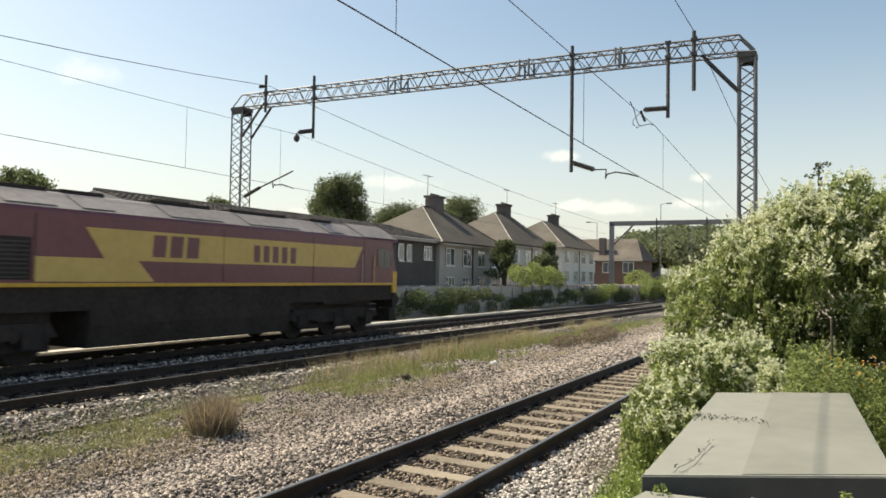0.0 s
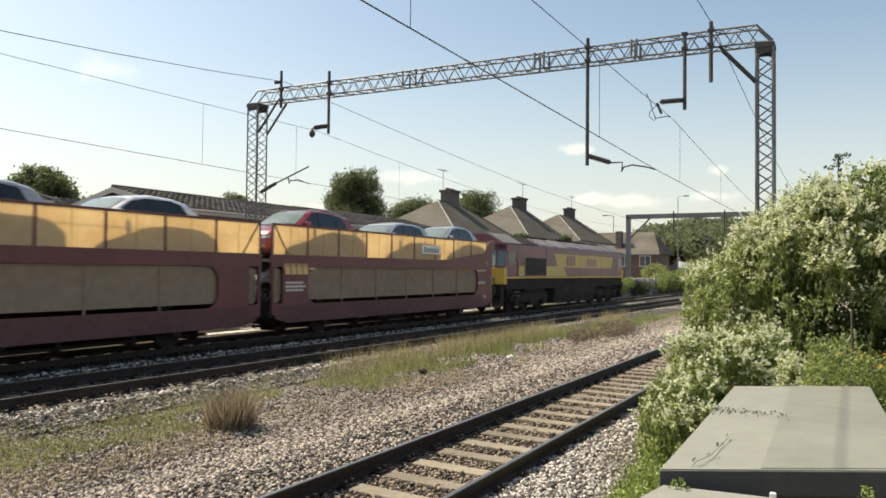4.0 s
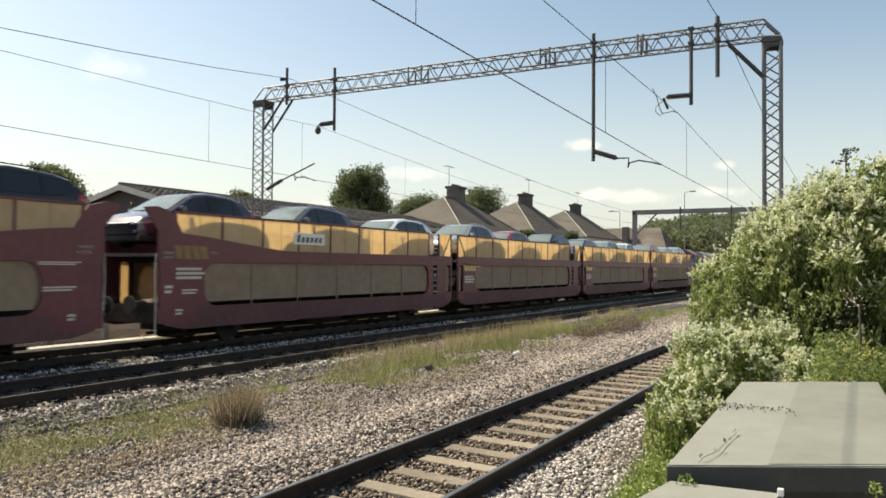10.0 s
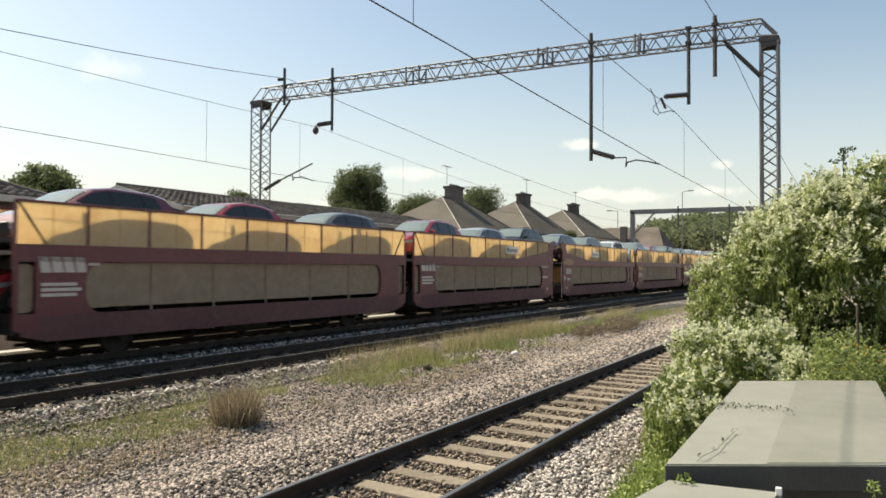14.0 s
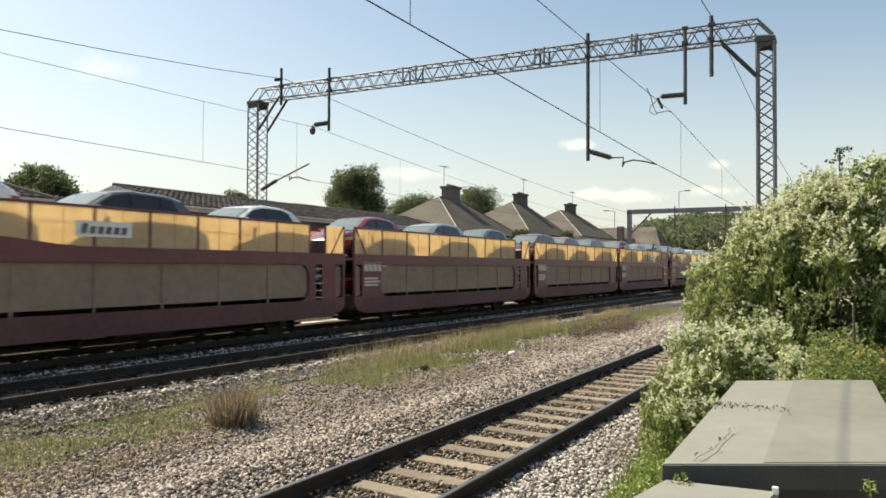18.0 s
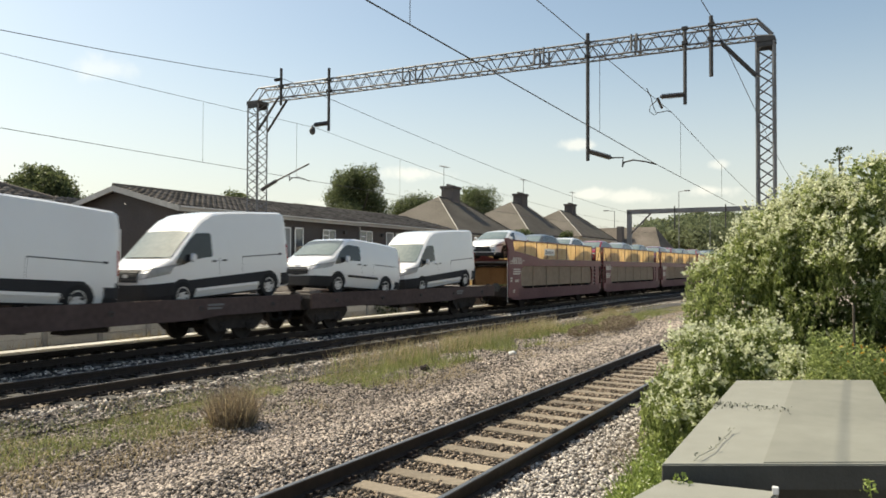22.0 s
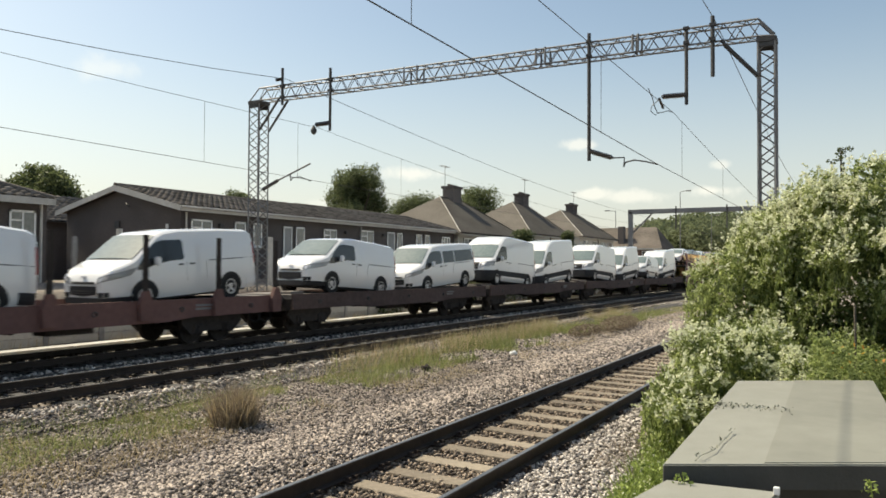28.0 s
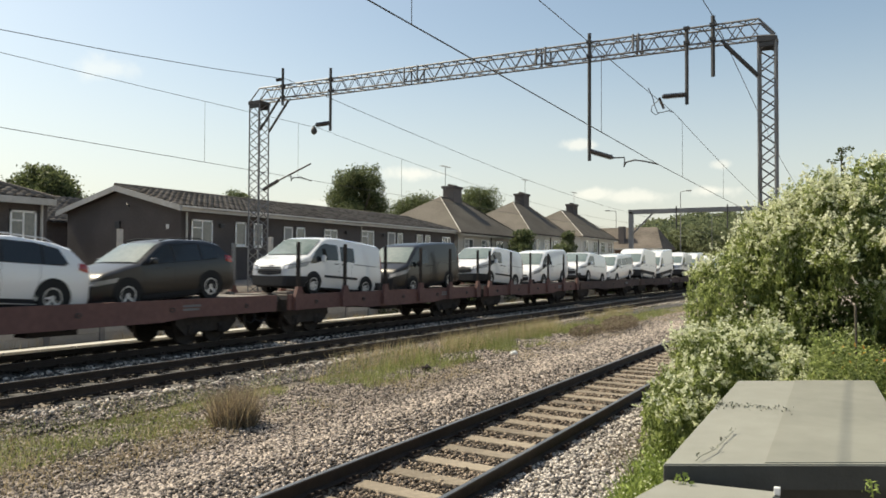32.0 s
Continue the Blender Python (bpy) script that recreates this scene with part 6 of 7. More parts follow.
def train():
    rides(locomotive(), 15.15)
    ends = [(3.45, -11.75), (-12.2, -27.85), (-28.3, -43.8), (-44.3, -59.35), (-60.9, -75.55), (-76.1, -91.3), (-91.9, -107.45), (-107.95, -122.7)]
    for k, (a, b) in enumerate(ends):
        f, r = k in (0, 4), k in (3, 7)
        label = "dusty maroon double-deck car carrier with yellow screens" + (" and a sloping end" if f or r else "")
        sign = {0: -2.35, 3: -53.6, 4: -66.4, 7: -117.3}.get(k)
        w = car_carrier(f, r, k in (2, 3, 6, 7), label, None if sign is None else sign - (a + b) / 2, a - b, "ochre_mark" if k < 4 else "logo")
        rides(w, (a + b) / 2)
    cars = [(0.95, "hatchback", "silver"), (-3.7, "estate", "silver"), (-9.1, "suv", "red"),
            (-15.9, "hatchback", "white"), (-20.67, "estate", "silver"), (-25.2, "hatchback", "navy"),
            (-31.0, "suv", "black"), (-36.5, "hatchback", "red"), (-41.25, "suv", "silver"),
            (-47.2, "estate", "white"), (-52.7, "suv", "grey"), (-57.4, "hatchback", "navy"),
            (-63.2, "suv", "black"), (-68.05, "estate", "silver"), (-72.9, "suv", "red"),
            (-79.3, "estate", "grey"), (-84.2, "hatchback", "red"), (-88.75, "estate", "wine"),
            (-95.2, "hatchback", "green"), (-100.3, "estate", "silver"), (-105.4, "hatchback", "red"),
            (-111.4, "hatchback", "white"), (-116.3, "estate", "grey"), (-120.85, "car_van", "white")]
    words = dict(silver="silver", red="red", white="white", navy="dark purple", black="black", green="grey-green", grey="dark grey", wine="wine red")
    for u, kind, colour in cars:
        c = vehicle(kind, colour, "new %s %s on a car carrier's upper deck" % (words[colour], {"hatchback": "hatchback", "estate": "estate car", "suv": "sport utility car", "car_van": "small van"}[kind]), "car", "sport", group="cars on the upper decks")
        high = u in (0.95, -57.4, -63.2, -120.85)
        rides(c, u, 2.40 if high else 2.27, True)
    lower = [(-10.2, "white"), (-14.0, "grey"), (-26.0, "white"), (-30.2, "navy"), (-41.5, "white"), (-46.9, "grey"), (-74.0, "black"), (-77.8, "silver"), (-89.6, "red"), (-93.6, "grey"), (-105.2, "red"), (-110.4, "silver"), (-1.0, "grey")]
    for u, colour in lower:
        c = vehicle("hatchback", colour, "new %s hatchback on a car carrier's shaded lower deck" % words[colour], "car", "sport", group="cars on the lower decks")
        rides(c, u, 0.85, True)
    gaps = [-124.0, -138.05, -152.3, -166.1, -180.1, -193.35, -206.9, -220.6]
    for k, (a, b) in enumerate(zip(gaps, gaps[1:])):
        st = k >= 4
        w = flat_wagon((1 if k < 6 else 2) if st else 0, ("rust-brown" if st else "grimy dark") + " low flat wagon" + (" with upright side stakes, carrying vans" if st and k < 6 else ", carrying new vehicles"), a - b - 0.55)
        rides(w, (a + b) / 2)
    vans = [(-130.45, -126.6, "high_van", "white", "base", False), (-136.0, -133.1, "panel_van", "white", "base", False), (-142.78, -139.4, "short_high_van", "white", "base", False),
            (-149.65, -145.8, "high_van", "white", "base", False), (-158.2, -154.4, "high_van", "white", "base", False), (-164.6, -160.8, "high_van", "white", "base", False),
            (-171.1, -167.8, "long_van", "white", "sport", "all"), (-177.5, -174.57, "panel_van", "white", "sport", False), (-184.95, -182.2, "panel_van", "white", "sport", False),
            (-191.9, -188.95, "panel_van", "white", "base", False), (-198.9, -195.9, "panel_van", "black", "sport", False), (-205.05, -202.2, "panel_van", "white", "base", "crew"),
            (-212.05, -209.44, "suv", "black", "sport", False), (-216.8, -214.12, "suv", "white", "sport", False)]
    for a, b, kind, colour, trim, seats in vans:
        name = {"high_van": "high-roofed long van", "short_high_van": "high-roofed van", "panel_van": "panel van", "long_van": "long window van", "suv": "sport utility car"}[kind]
        if seats == "crew":
            name = "crew van with second side windows"
        c = vehicle(kind, colour, "new %s %s %son a flat wagon" % (colour, name, "with black bumpers " if trim == "base" and seats != "crew" else ""), "car" if kind == "suv" else "van", trim, seats, group="vehicles on the flat wagons")
        # the deck dips between the bogies, so each vehicle leans towards the middle of its wagon
        mid = next((p + q) / 2 for p, q in zip(gaps, gaps[1:]) if q < (a + b) / 2 < p)
        rides(c, (a + b) / 2, 0.965, True, 0.066 if (a + b) / 2 > mid else -0.066)


def motions():
    for ob, u, z, turned, tilt in MOVING:
        rows = []
        for k in range(0, 33):
            m = on_line(u + run(k), MAIN, z)
            rows.append((k, m @ Matrix.Rotation(math.pi, 4, "Z") @ Matrix.Rotation(tilt, 4, "Y") if turned else m))
        walk(ob, rows)
    for ob, x, r in SPIN:
        rows = []
        for k in range(0, 481):
            t = k / 15
            rows.append((t, Matrix.Translation((x, 0, r - DROP)) @ Matrix.Rotation(run(t) / r, 4, "Y")))
        walk(ob, rows)


# ---- buildings beyond the line ----
def window(parent, x0, x1, z0, z1, y, lights=2, name="window", blind=False, open_top=False):
    """A white framed window set in a wall that faces the track: reveal, frame, panes, sill."""
    w = part(name, box(x0, x1, y - 0.02, y + 0.10, z0, z1), "grime", parent, "white framed window")
    bm = bmesh.new()
    t = 0.075
    for a, b, c, d in ((x0, x0 + t, z0, z1), (x1 - t, x1, z0, z1), (x0, x1, z0, z0 + t), (x0, x1, z1 - t, z1)):
        box(a, b, y - 0.05, y - 0.015, c, d, bm=bm)
    for k in range(1, lights):
        x = x0 + (x1 - x0) * k / lights
        box(x - 0.035, x + 0.035, y - 0.052, y - 0.013, z0, z1, bm=bm)
    if lights > 1:
        zz = z0 + (z1 - z0) * 0.68
        box(x0, x0 + (x1 - x0) / lights, y - 0.051, y - 0.014, zz - 0.03, zz + 0.03, bm=bm)
    part("window_frame", bm, "upvc", w)
    for k in range(lights):
        a, b = x0 + (x1 - x0) * k / lights, x0 + (x1 - x0) * (k + 1) / lights
        part("pane", box(a + 0.03, b - 0.03, y - 0.032, y - 0.026, z0 + 0.03, z1 - 0.03), "curtain" if blind and k == 0 else "pane", w)
    part("sill", box(x0 - 0.05, x1 + 0.05, y - 0.10, y - 0.01, z0 - 0.06, z0, 0.01), "upvc", w)
    return w


def tiled_slope(parent, a, b, up, rows, cols, name="roof_tiles", hip=0.0):
    """A slope of rolled tiles: a, b are the eaves' ends, up is the way to the ridge."""
    a, b, up = Vector(a), Vector(b), Vector(up)
    along = (b - a)
    n = along.cross(up).normalized()
    if n.z < 0:
        n = -n
    verts, faces = [], []
    for r in range(rows):
        p0, p1 = r / rows, (r + 1.12) / rows
        for c in range(cols):
            if (c + 0.6) / cols * along.length > along.length - hip * p0:
                continue
            base = len(verts)
            prof = ((0.0, 0.0), (0.28, 0.005), (0.45, 0.045), (0.72, 0.055), (0.9, 0.03), (1.0, 0.0))
            jig = RNG.uniform(-0.006, 0.006)
            for f, h in prof:
                q = a + along * ((c + f) / cols)
                verts.append(q + up * p0 + n * (h + 0.045 + jig))
                verts.append(q + up * p1 + n * (h + 0.012))
                verts.append(q + up * p0 + n * (h + 0.02 + jig))
            for k in range(5):
                i = base + 3 * k
                faces.append((i, i + 3, i + 4, i + 1))
                faces.append((i + 2, i + 5, i + 3, i))
    return soup(name, [tuple(v) for v in verts], faces, "tile", parent, "brown rolled concrete tiles")


def gable_block(parent, x0, x1, y0, y1, zb, ze, zr, over=0.35, left=True, right=True, cols=None):
    """A single-storey block whose ridge runs along x, with gable ends and a tiled roof."""
    ym = (y0 + y1) / 2
    part("wall", box(x0, x1, y0, y1, zb, ze), "brick", parent, "dark brown brick wall")
    for x, on in ((x0, left), (x1, right)):
        if on:
            part("gable", prism([(y0, ze), (y1, ze), (ym, zr - 0.10)], x if x == x0 else x - 0.22, x + 0.22 if x == x0 else x, axis="x"), "brick", parent)
    sl = (zr - ze) / (ym - y0)
    e0 = y0 - over
    z_e = ze - sl * over + 0.10
    cols = cols or round((x1 - x0 + 2 * over) / 0.34)
    rows = round(math.hypot(ym - e0, zr - z_e) / 0.34)
    xa, xb = x0 - (over if left else 0), x1 + (over if right else 0)
    bm = prism([(e0, z_e - 0.06), (ym, zr + 0.02), (2 * ym - e0, z_e - 0.06), (2 * ym - e0, z_e + 0.03), (ym, zr + 0.10), (e0, z_e + 0.03)], xa, xb, axis="x")
    roof = part("roof", bm, "tile", parent)
    tiled_slope(roof, (xa, e0, z_e + 0.02), (xb, e0, z_e + 0.02), (0, ym - e0, zr + 0.10 - z_e - 0.03), rows, cols)
    part("ridge_tiles", chain([(xa, ym, zr + 0.13), (xb, ym, zr + 0.13)], 0.10, 8), "tile", roof)
    part("fascia", box(xa, xb, e0 - 0.03, e0, z_e - 0.20, z_e + 0.02), "fascia", roof, "pale fascia board")
    part("gutter", chain([(xa, e0 - 0.08, z_e - 0.03), (xb, e0 - 0.08, z_e - 0.03)], 0.055, 8), "fascia", roof, "white gutter")
    if left:
        for q in (e0, 2 * ym - e0):
            bm = prism([(q, z_e - 0.20), (q, z_e + 0.03), (ym, zr + 0.11), (ym, zr - 0.14)], xa - 0.03, xa, axis="x")
            part("barge_board", bm, "fascia", roof, "pale barge board")
        bm = prism([(e0, z_e - 0.12), (2 * ym - e0, z_e - 0.12), (ym, zr - 0.05)], xa, xa + 0.01, axis="x")
    return roof


def bungalow():
    h = thing("bungalow_row", "long dark brick bungalow with tiled roof and white windows", "house")
    y, zb, ze = 25.19, 0.8, 4.46
    gable_block(h, 22.75, 35.6, y, 32.75, zb, ze, 5.42, right=False)
    gable_block(h, 35.65, 48.0, y + 0.1, 33.7, zb, ze + 0.03, 5.52, left=True)
    for x0, x1, z0, z1, n in ((23.28, 24.5, 2.85, 3.98, 2), (25.9, 26.6, 2.9, 4.0, 1), (27.1, 27.7, 2.9, 4.0, 1), (29.25, 29.92, 2.05, 3.95, 1), (30.2, 30.9, 2.05, 3.97, 1), (32.5, 33.65, 2.95, 3.97, 2), (36.1, 37.4, 3.0, 4.07, 2), (38.9, 39.75, 2.3, 4.08, 1), (40.0, 40.65, 2.3, 4.08, 1), (42.35, 43.1, 2.95, 4.08, 1), (43.45, 44.15, 2.95, 4.08, 1), (45.8, 47.0, 3.1, 4.06, 3)):
        window(h, x0, x1, z0, z1, (y if x0 < 35.6 else y + 0.1) - 0.01, n, "window", blind=x0 in (29.25, 38.9))
    for x in (22.98, 35.9, 47.8):
        part("downpipe", chain([(x, y - 0.09, 0.9), (x, y - 0.09, 4.25)], 0.045, 8), "fascia", h, "white downpipe")
    for x, z in ((25.0, 3.75), (34.5, 3.85), (38.3, 3.85)):
        part("wall_lamp", box(x - 0.12, x + 0.12, y - 0.16, y - 0.01, z - 0.08, z + 0.1, 0.02), "dark_steel", h)
    part("vent", box(22.70, 22.745, 25.9, 26.05, 3.55, 3.75, 0.01), "upvc", h)
    part("alarm_box", box(22.66, 22.745, 29.0, 29.3, 3.6, 3.95, 0.02), "dark_steel", h)
    part("lamp_bracket", chain([(22.7, 28.4, 4.6), (22.4, 28.2, 4.7), (22.3, 28.0, 4.6)], 0.03), "dark_steel", h)
    b = thing("bungalow", "dark brick bungalow with a hipped tiled roof and white windows", "house")
    part("wall", box(4.0, 16.85, 25.4, 32, 0.8, 4.3), "brick", b, "dark brown brick wall")
    xa, xb, e0, ym, e1, z_e, zr = 3.6, 16.85, 24.95, 28.7, 32.4, 4.27, 5.72
    bm = bmesh.new()
    v = [bm.verts.new(p) for p in ((xa, e0, z_e), (xb, e0, z_e), (xb, e1, z_e), (xa, e1, z_e), (xa, ym, zr), (xb - 3.6, ym, zr))]
    for f in ((0, 1, 5, 4), (1, 2, 5), (2, 3, 4, 5), (0, 4, 3), (3, 2, 1, 0)):
        bm.faces.new([v[i] for i in f])
    roof = part("roof", bm, "tile", b)
    tiled_slope(roof, (xa, e0, z_e + 0.01), (xb, e0, z_e + 0.01), (0, ym - e0, zr - z_e), 12, 39, hip=3.6)
    part("hip_tiles", chain([(xb, e0, z_e + 0.06), (xb - 3.6, ym, zr + 0.06)], 0.09, 8), "tile", roof)
    part("fascia", box(xa, xb, e0 - 0.03, e0, z_e - 0.2, z_e + 0.03), "fascia", roof)
    part("fascia", box(xb, xb + 0.03, e0 - 0.03, e1, z_e - 0.2, z_e + 0.03), "fascia", roof)
    part("downpipe", chain([(16.58, 25.3, 0.9), (16.58, 25.3, 4.1)], 0.05, 8), "fascia", b)
    window(b, 15.46, 16.42, 2.75, 3.86, 25.39, 2)
    window(b, 11.5, 12.9, 2.75, 3.85, 25.39, 2)
    link = thing("link_building", "low brick link with a tiled roof between two bungalows", "house")
    part("wall", box(17, 31, 34.6, 40.0, 0.8, 4.15), "brick", link)
    part("roof", prism([(34.2, 4.05), (37.6, 5.6), (40.4, 4.2), (40.4, 4.1)], 16.8, 31.2, axis="x"), "tile", link)
    tiled_slope(link, (16.8, 34.2, 4.07), (31.2, 34.2, 4.07), (0, 3.4, 1.55), 10, 42)


def semi_house(x0, x1, y0, y1, zb, ze, za, r0, r1, cx, label, wall="render"):
    """A two-storey pebbledashed house with a hipped roof and a chimney on the ridge."""
    h = thing("house", label, "house", group="hip-roofed houses")
    part("wall", box(x0, x1, y0, y1, zb, ze), wall, h, "pebbledashed wall")
    o = 0.45
    xa, xb, ya, yb, ym = x0 - o, x1 + o, y0 - o, y1 + o, (y0 + y1) / 2
    k, kr = r0 - xa, xb - r1
    bm = bmesh.new()
    v = [bm.verts.new(p) for p in ((xa, ya, ze), (xb, ya, ze), (xb, yb, ze), (xa, yb, ze), (xa + k, ym, za), (xb - kr, ym, za))]
    for f in ((0, 1, 5, 4), (1, 2, 5), (2, 3, 4, 5), (0, 4, 3), (3, 2, 1, 0)):
        bm.faces.new([v[i] for i in f])
    roof = part("roof", bm, "house_tile", h, "brown tiled hipped roof")
    n = 16
    for r in range(n):
        f0, f1 = r / n, (r + 1) / n
        lx = lambda f: xa + k * f
        rx = lambda f: xb - kr * f
        yy, zz = (lambda f: ya + (ym - ya) * f), (lambda f: ze + (za - ze) * f)
        t = 0.010
        bm = bmesh.new()
        for quad in (((lx(f0), yy(f0), zz(f0) + t), (rx(f0), yy(f0), zz(f0) + t), (rx(f1), yy(f1), zz(f1) + 0.008), (lx(f1), yy(f1), zz(f1) + 0.008)),
                     ((lx(f0) - 0.01, 2 * ym - yy(f0), zz(f0) + t), (lx(f0) - 0.01, yy(f0), zz(f0) + t), (lx(f1), yy(f1), zz(f1) + 0.008), (lx(f1), 2 * ym - yy(f1), zz(f1) + 0.008)),
                     ((rx(f0) + 0.01, yy(f0), zz(f0) + t), (rx(f0) + 0.01, 2 * ym - yy(f0), zz(f0) + t), (rx(f1), 2 * ym - yy(f1), zz(f1) + 0.008), (rx(f1), yy(f1), zz(f1) + 0.008))):
            top = [bm.verts.new(p) for p in quad]
            low = [bm.verts.new((p[0], p[1], p[2] - 0.03)) for p in quad]
            bm.faces.new(top), bm.faces.new((low[0], low[1], top[1], top[0]))
        part("tile_course", bm, "house_tile", roof)
    for a, b in (((xa, ya, ze + 0.05), (xa + k, ym, za + 0.05)), ((xb, ya, ze + 0.05), (xb - kr, ym, za + 0.05)), ((xa + k, ym, za + 0.05), (xb - kr, ym, za + 0.05))):
        part("hip_tiles", chain([a, b], 0.032, 6), "fascia" if a[0] == xa and b[0] == xa + k else "house_tile", roof)
    part("fascia", box(xa, xb, ya - 0.02, ya, ze - 0.18, ze + 0.03), "fascia", roof)
    part("gutter", chain([(xa, ya - 0.07, ze), (xb, ya - 0.07, ze)], 0.06, 6), "grime", roof)
    ch = part("chimney", box(cx - 0.7, cx + 0.7, ym - 0.5, ym + 0.5, za - 0.9, za + 0.95, 0.02), "brick", roof, "dark brick chimney stack")
    part("chimney_cap", box(cx - 0.8, cx + 0.8, ym - 0.6, ym + 0.6, za + 0.8, za + 1.0, 0.02), "brick", ch)
    for q in (-0.55, -0.18, 0.18, 0.55):
        part("chimney_pot", rod((cx + q, ym, za + 0.98), (cx + q, ym, za + 1.16), 0.13, None, 8, 0.11), "brick", ch)
    wdt = (x1 - x0)
    for f in (0.10, 0.36, 0.60, 0.84):
        a = x0 + wdt * f
        window(h, a - 0.2, a + 1.25, ze - 1.65, ze - 0.35, y0 - 0.01, 2, blind=f < 0.3)
        window(h, a - 0.2, a + 1.25, ze - 3.75, ze - 2.45, y0 - 0.01, 3)
    part("downpipe", chain([((x0 + x1) / 2, y0 - 0.06, zb), ((x0 + x1) / 2, y0 - 0.06, ze)], 0.05, 6), "grime", h)
    # side wall window, facing along the line
    bm = box(x0 - 0.03, x0 + 0.02, ym - 0.5, ym + 0.5, ze - 1.7, ze - 0.5)
    part("side_window", bm, "upvc", h)
    return h, cx, ym, za


def aerial(x, y, z, h=1.6):
    a = thing("television_aerial", "thin metal television aerial on a roof", "aerial", group="aerials")
    bm = rod((x, y, z), (x, y, z + h), 0.025)
    rod((x - 0.7, y, z + h), (x + 0.7, y, z + h), 0.018, bm)
    for k in range(7):
        q = x - 0.65 + k * 0.21
        rod((q, y - 0.22, z + h), (q, y + 0.22, z + h), 0.01, bm, 4)
    part("mast", bm, "steel", a)


def far_houses():
    for x0, x1, y0, y1, ze, za, r0, r1, ch in ((47.7, 58.6, 25.0, 33.0, 4.4, 7.5, 52.2, 55.6, 54.3), (62.2, 72.5, 25.5, 34.0, 4.9, 8.35, 68.2, 71.6, 70.6), (78.3, 90.8, 26.2, 35, 5.3, 8.65, 84.2, 89.4, 88.2)):
        _, cx, ym, zr = semi_house(x0, x1, y0, y1, 0.3, ze, za, r0, r1, ch, "two-storey pebbledashed house with a brown hipped roof and chimney", "render" if x0 < 60 else "white_wash")
        aerial(cx + (-1.2 if x0 < 50 else 0.8), ym, zr + 0.6, 1.9)
    g = thing("house", "red brick house with a grey-brown roof, far down the line", "house")
    part("wall", box(100, 108, 22.9, 33.2, 0.3, 4.5), "red_brick", g, "red brick wall")
    bm = bmesh.new()
    v = [bm.verts.new(p) for p in ((99.6, 22.3, 4.45), (108.4, 22.3, 4.45), (108.4, 33.6, 4.45), (99.6, 33.6, 4.45), (104, 24.0, 7.5), (104, 33.6, 7.5))]
    for f in ((0, 1, 4), (1, 2, 5, 4), (2, 3, 5), (3, 0, 4, 5), (3, 2, 1, 0)):
        bm.faces.new([v[i] for i in f])
    part("roof", bm, "tile", g)
    part("fascia", box(99.54, 99.6, 22.3, 33.6, 4.33, 4.5), "fascia", g)
    for y in (23.5, 26.2, 28.7):
        bm = box(99.9, 99.98, y, y + 1.5, 2.75, 4.2)
        w = part("window", bm, "upvc", g, "white framed window")
        for q in (0.09, 0.79):
            part("pane", box(99.88, 99.895, y + q, y + q + 0.62, 2.85, 4.1), "pane", w)
    part("chimney", box(100.6, 101.6, 27.6, 28.4, 4.6, 7.5, 0.03), "brick", g)
    t = thing("flat_roofed_building", "far flat-roofed building beyond the trees", "building")
    part("wall", box(340, 360, 72, 84, 0, 22.2), "brick", t)
    part("roof", box(339.5, 360.5, 71.5, 84.5, 22.2, 22.9), "tile", t)


def cess():
    """The pale trodden path beyond the main line."""
    g = thing("cess_path", "pale dusty gravel path beyond the main line", "path", kind="structure")
    bm = swept([(-1.35, -0.14), (1.35, -0.14), (1.2, 0.02), (-1.2, 0.02)], 19.45, -0.40, STOPS)
    part("path_surface", bm, "pale_dust", g)


def boundary_wall():
    w = thing("boundary_wall", "grey concrete panel wall along the railway boundary", "wall", kind="structure")
    for k in range(58):
        x = -12 + k * 1.85
        b = max(0, x - BEND)
        y = 20.95 - b * b / (2 * RADIUS)
        h = 0.80 if x < 34 else 1.35
        part("post", box(x - 0.08, x + 0.08, y - 0.1, y + 0.06, -0.5, h + 0.08), "concrete", w)
        for q in range(5):
            z = -0.4 + q * (h + 0.4) / 5
            o = part("panel", box(x + 0.08, x + 1.77, y - 0.04 + RNG.uniform(-0.012, 0.012), y + 0.03, z + 0.012, z + (h + 0.4) / 5), "pale_concrete" if x < 34 else "concrete", w)


def lamp_posts():
    for x, y, z in ((120, 24.1, 13.7), (120, 34.2, 11.0), (160, 26, 12.5)):
        o = thing("street_lamp", "tall thin grey street lamp standing far off", "street lamp", group="street lamps")
        part("pole", rod((x, y, 0.5), (x, y, z), 0.09, None, 8, 0.05), "steel", o)
        way = -1 if y < 30 else 1
        part("arm", rod((x, y, z), (x - 0.3, y + way, z + 0.15), 0.04), "steel", o)
        part("lantern", box(x - 0.5, x - 0.1, y + 1.3 * way - 0.4, y + 1.3 * way + 0.4, z + 0.04, z + 0.2, 0.03), "steel", o)


def fence_posts():
    for x, y, z in ((18.8, 24.0, 3.32), (24.75, 22.0, 3.2)):
        o = thing("garden_post", "pale weathered wooden post standing by the bungalow wall", "post", group="garden posts")
        part("shaft", box(x - 0.085, x + 0.085, y - 0.085, y + 0.085, ground_z(x, y) - 0.1, z, 0.012), "fascia", o)


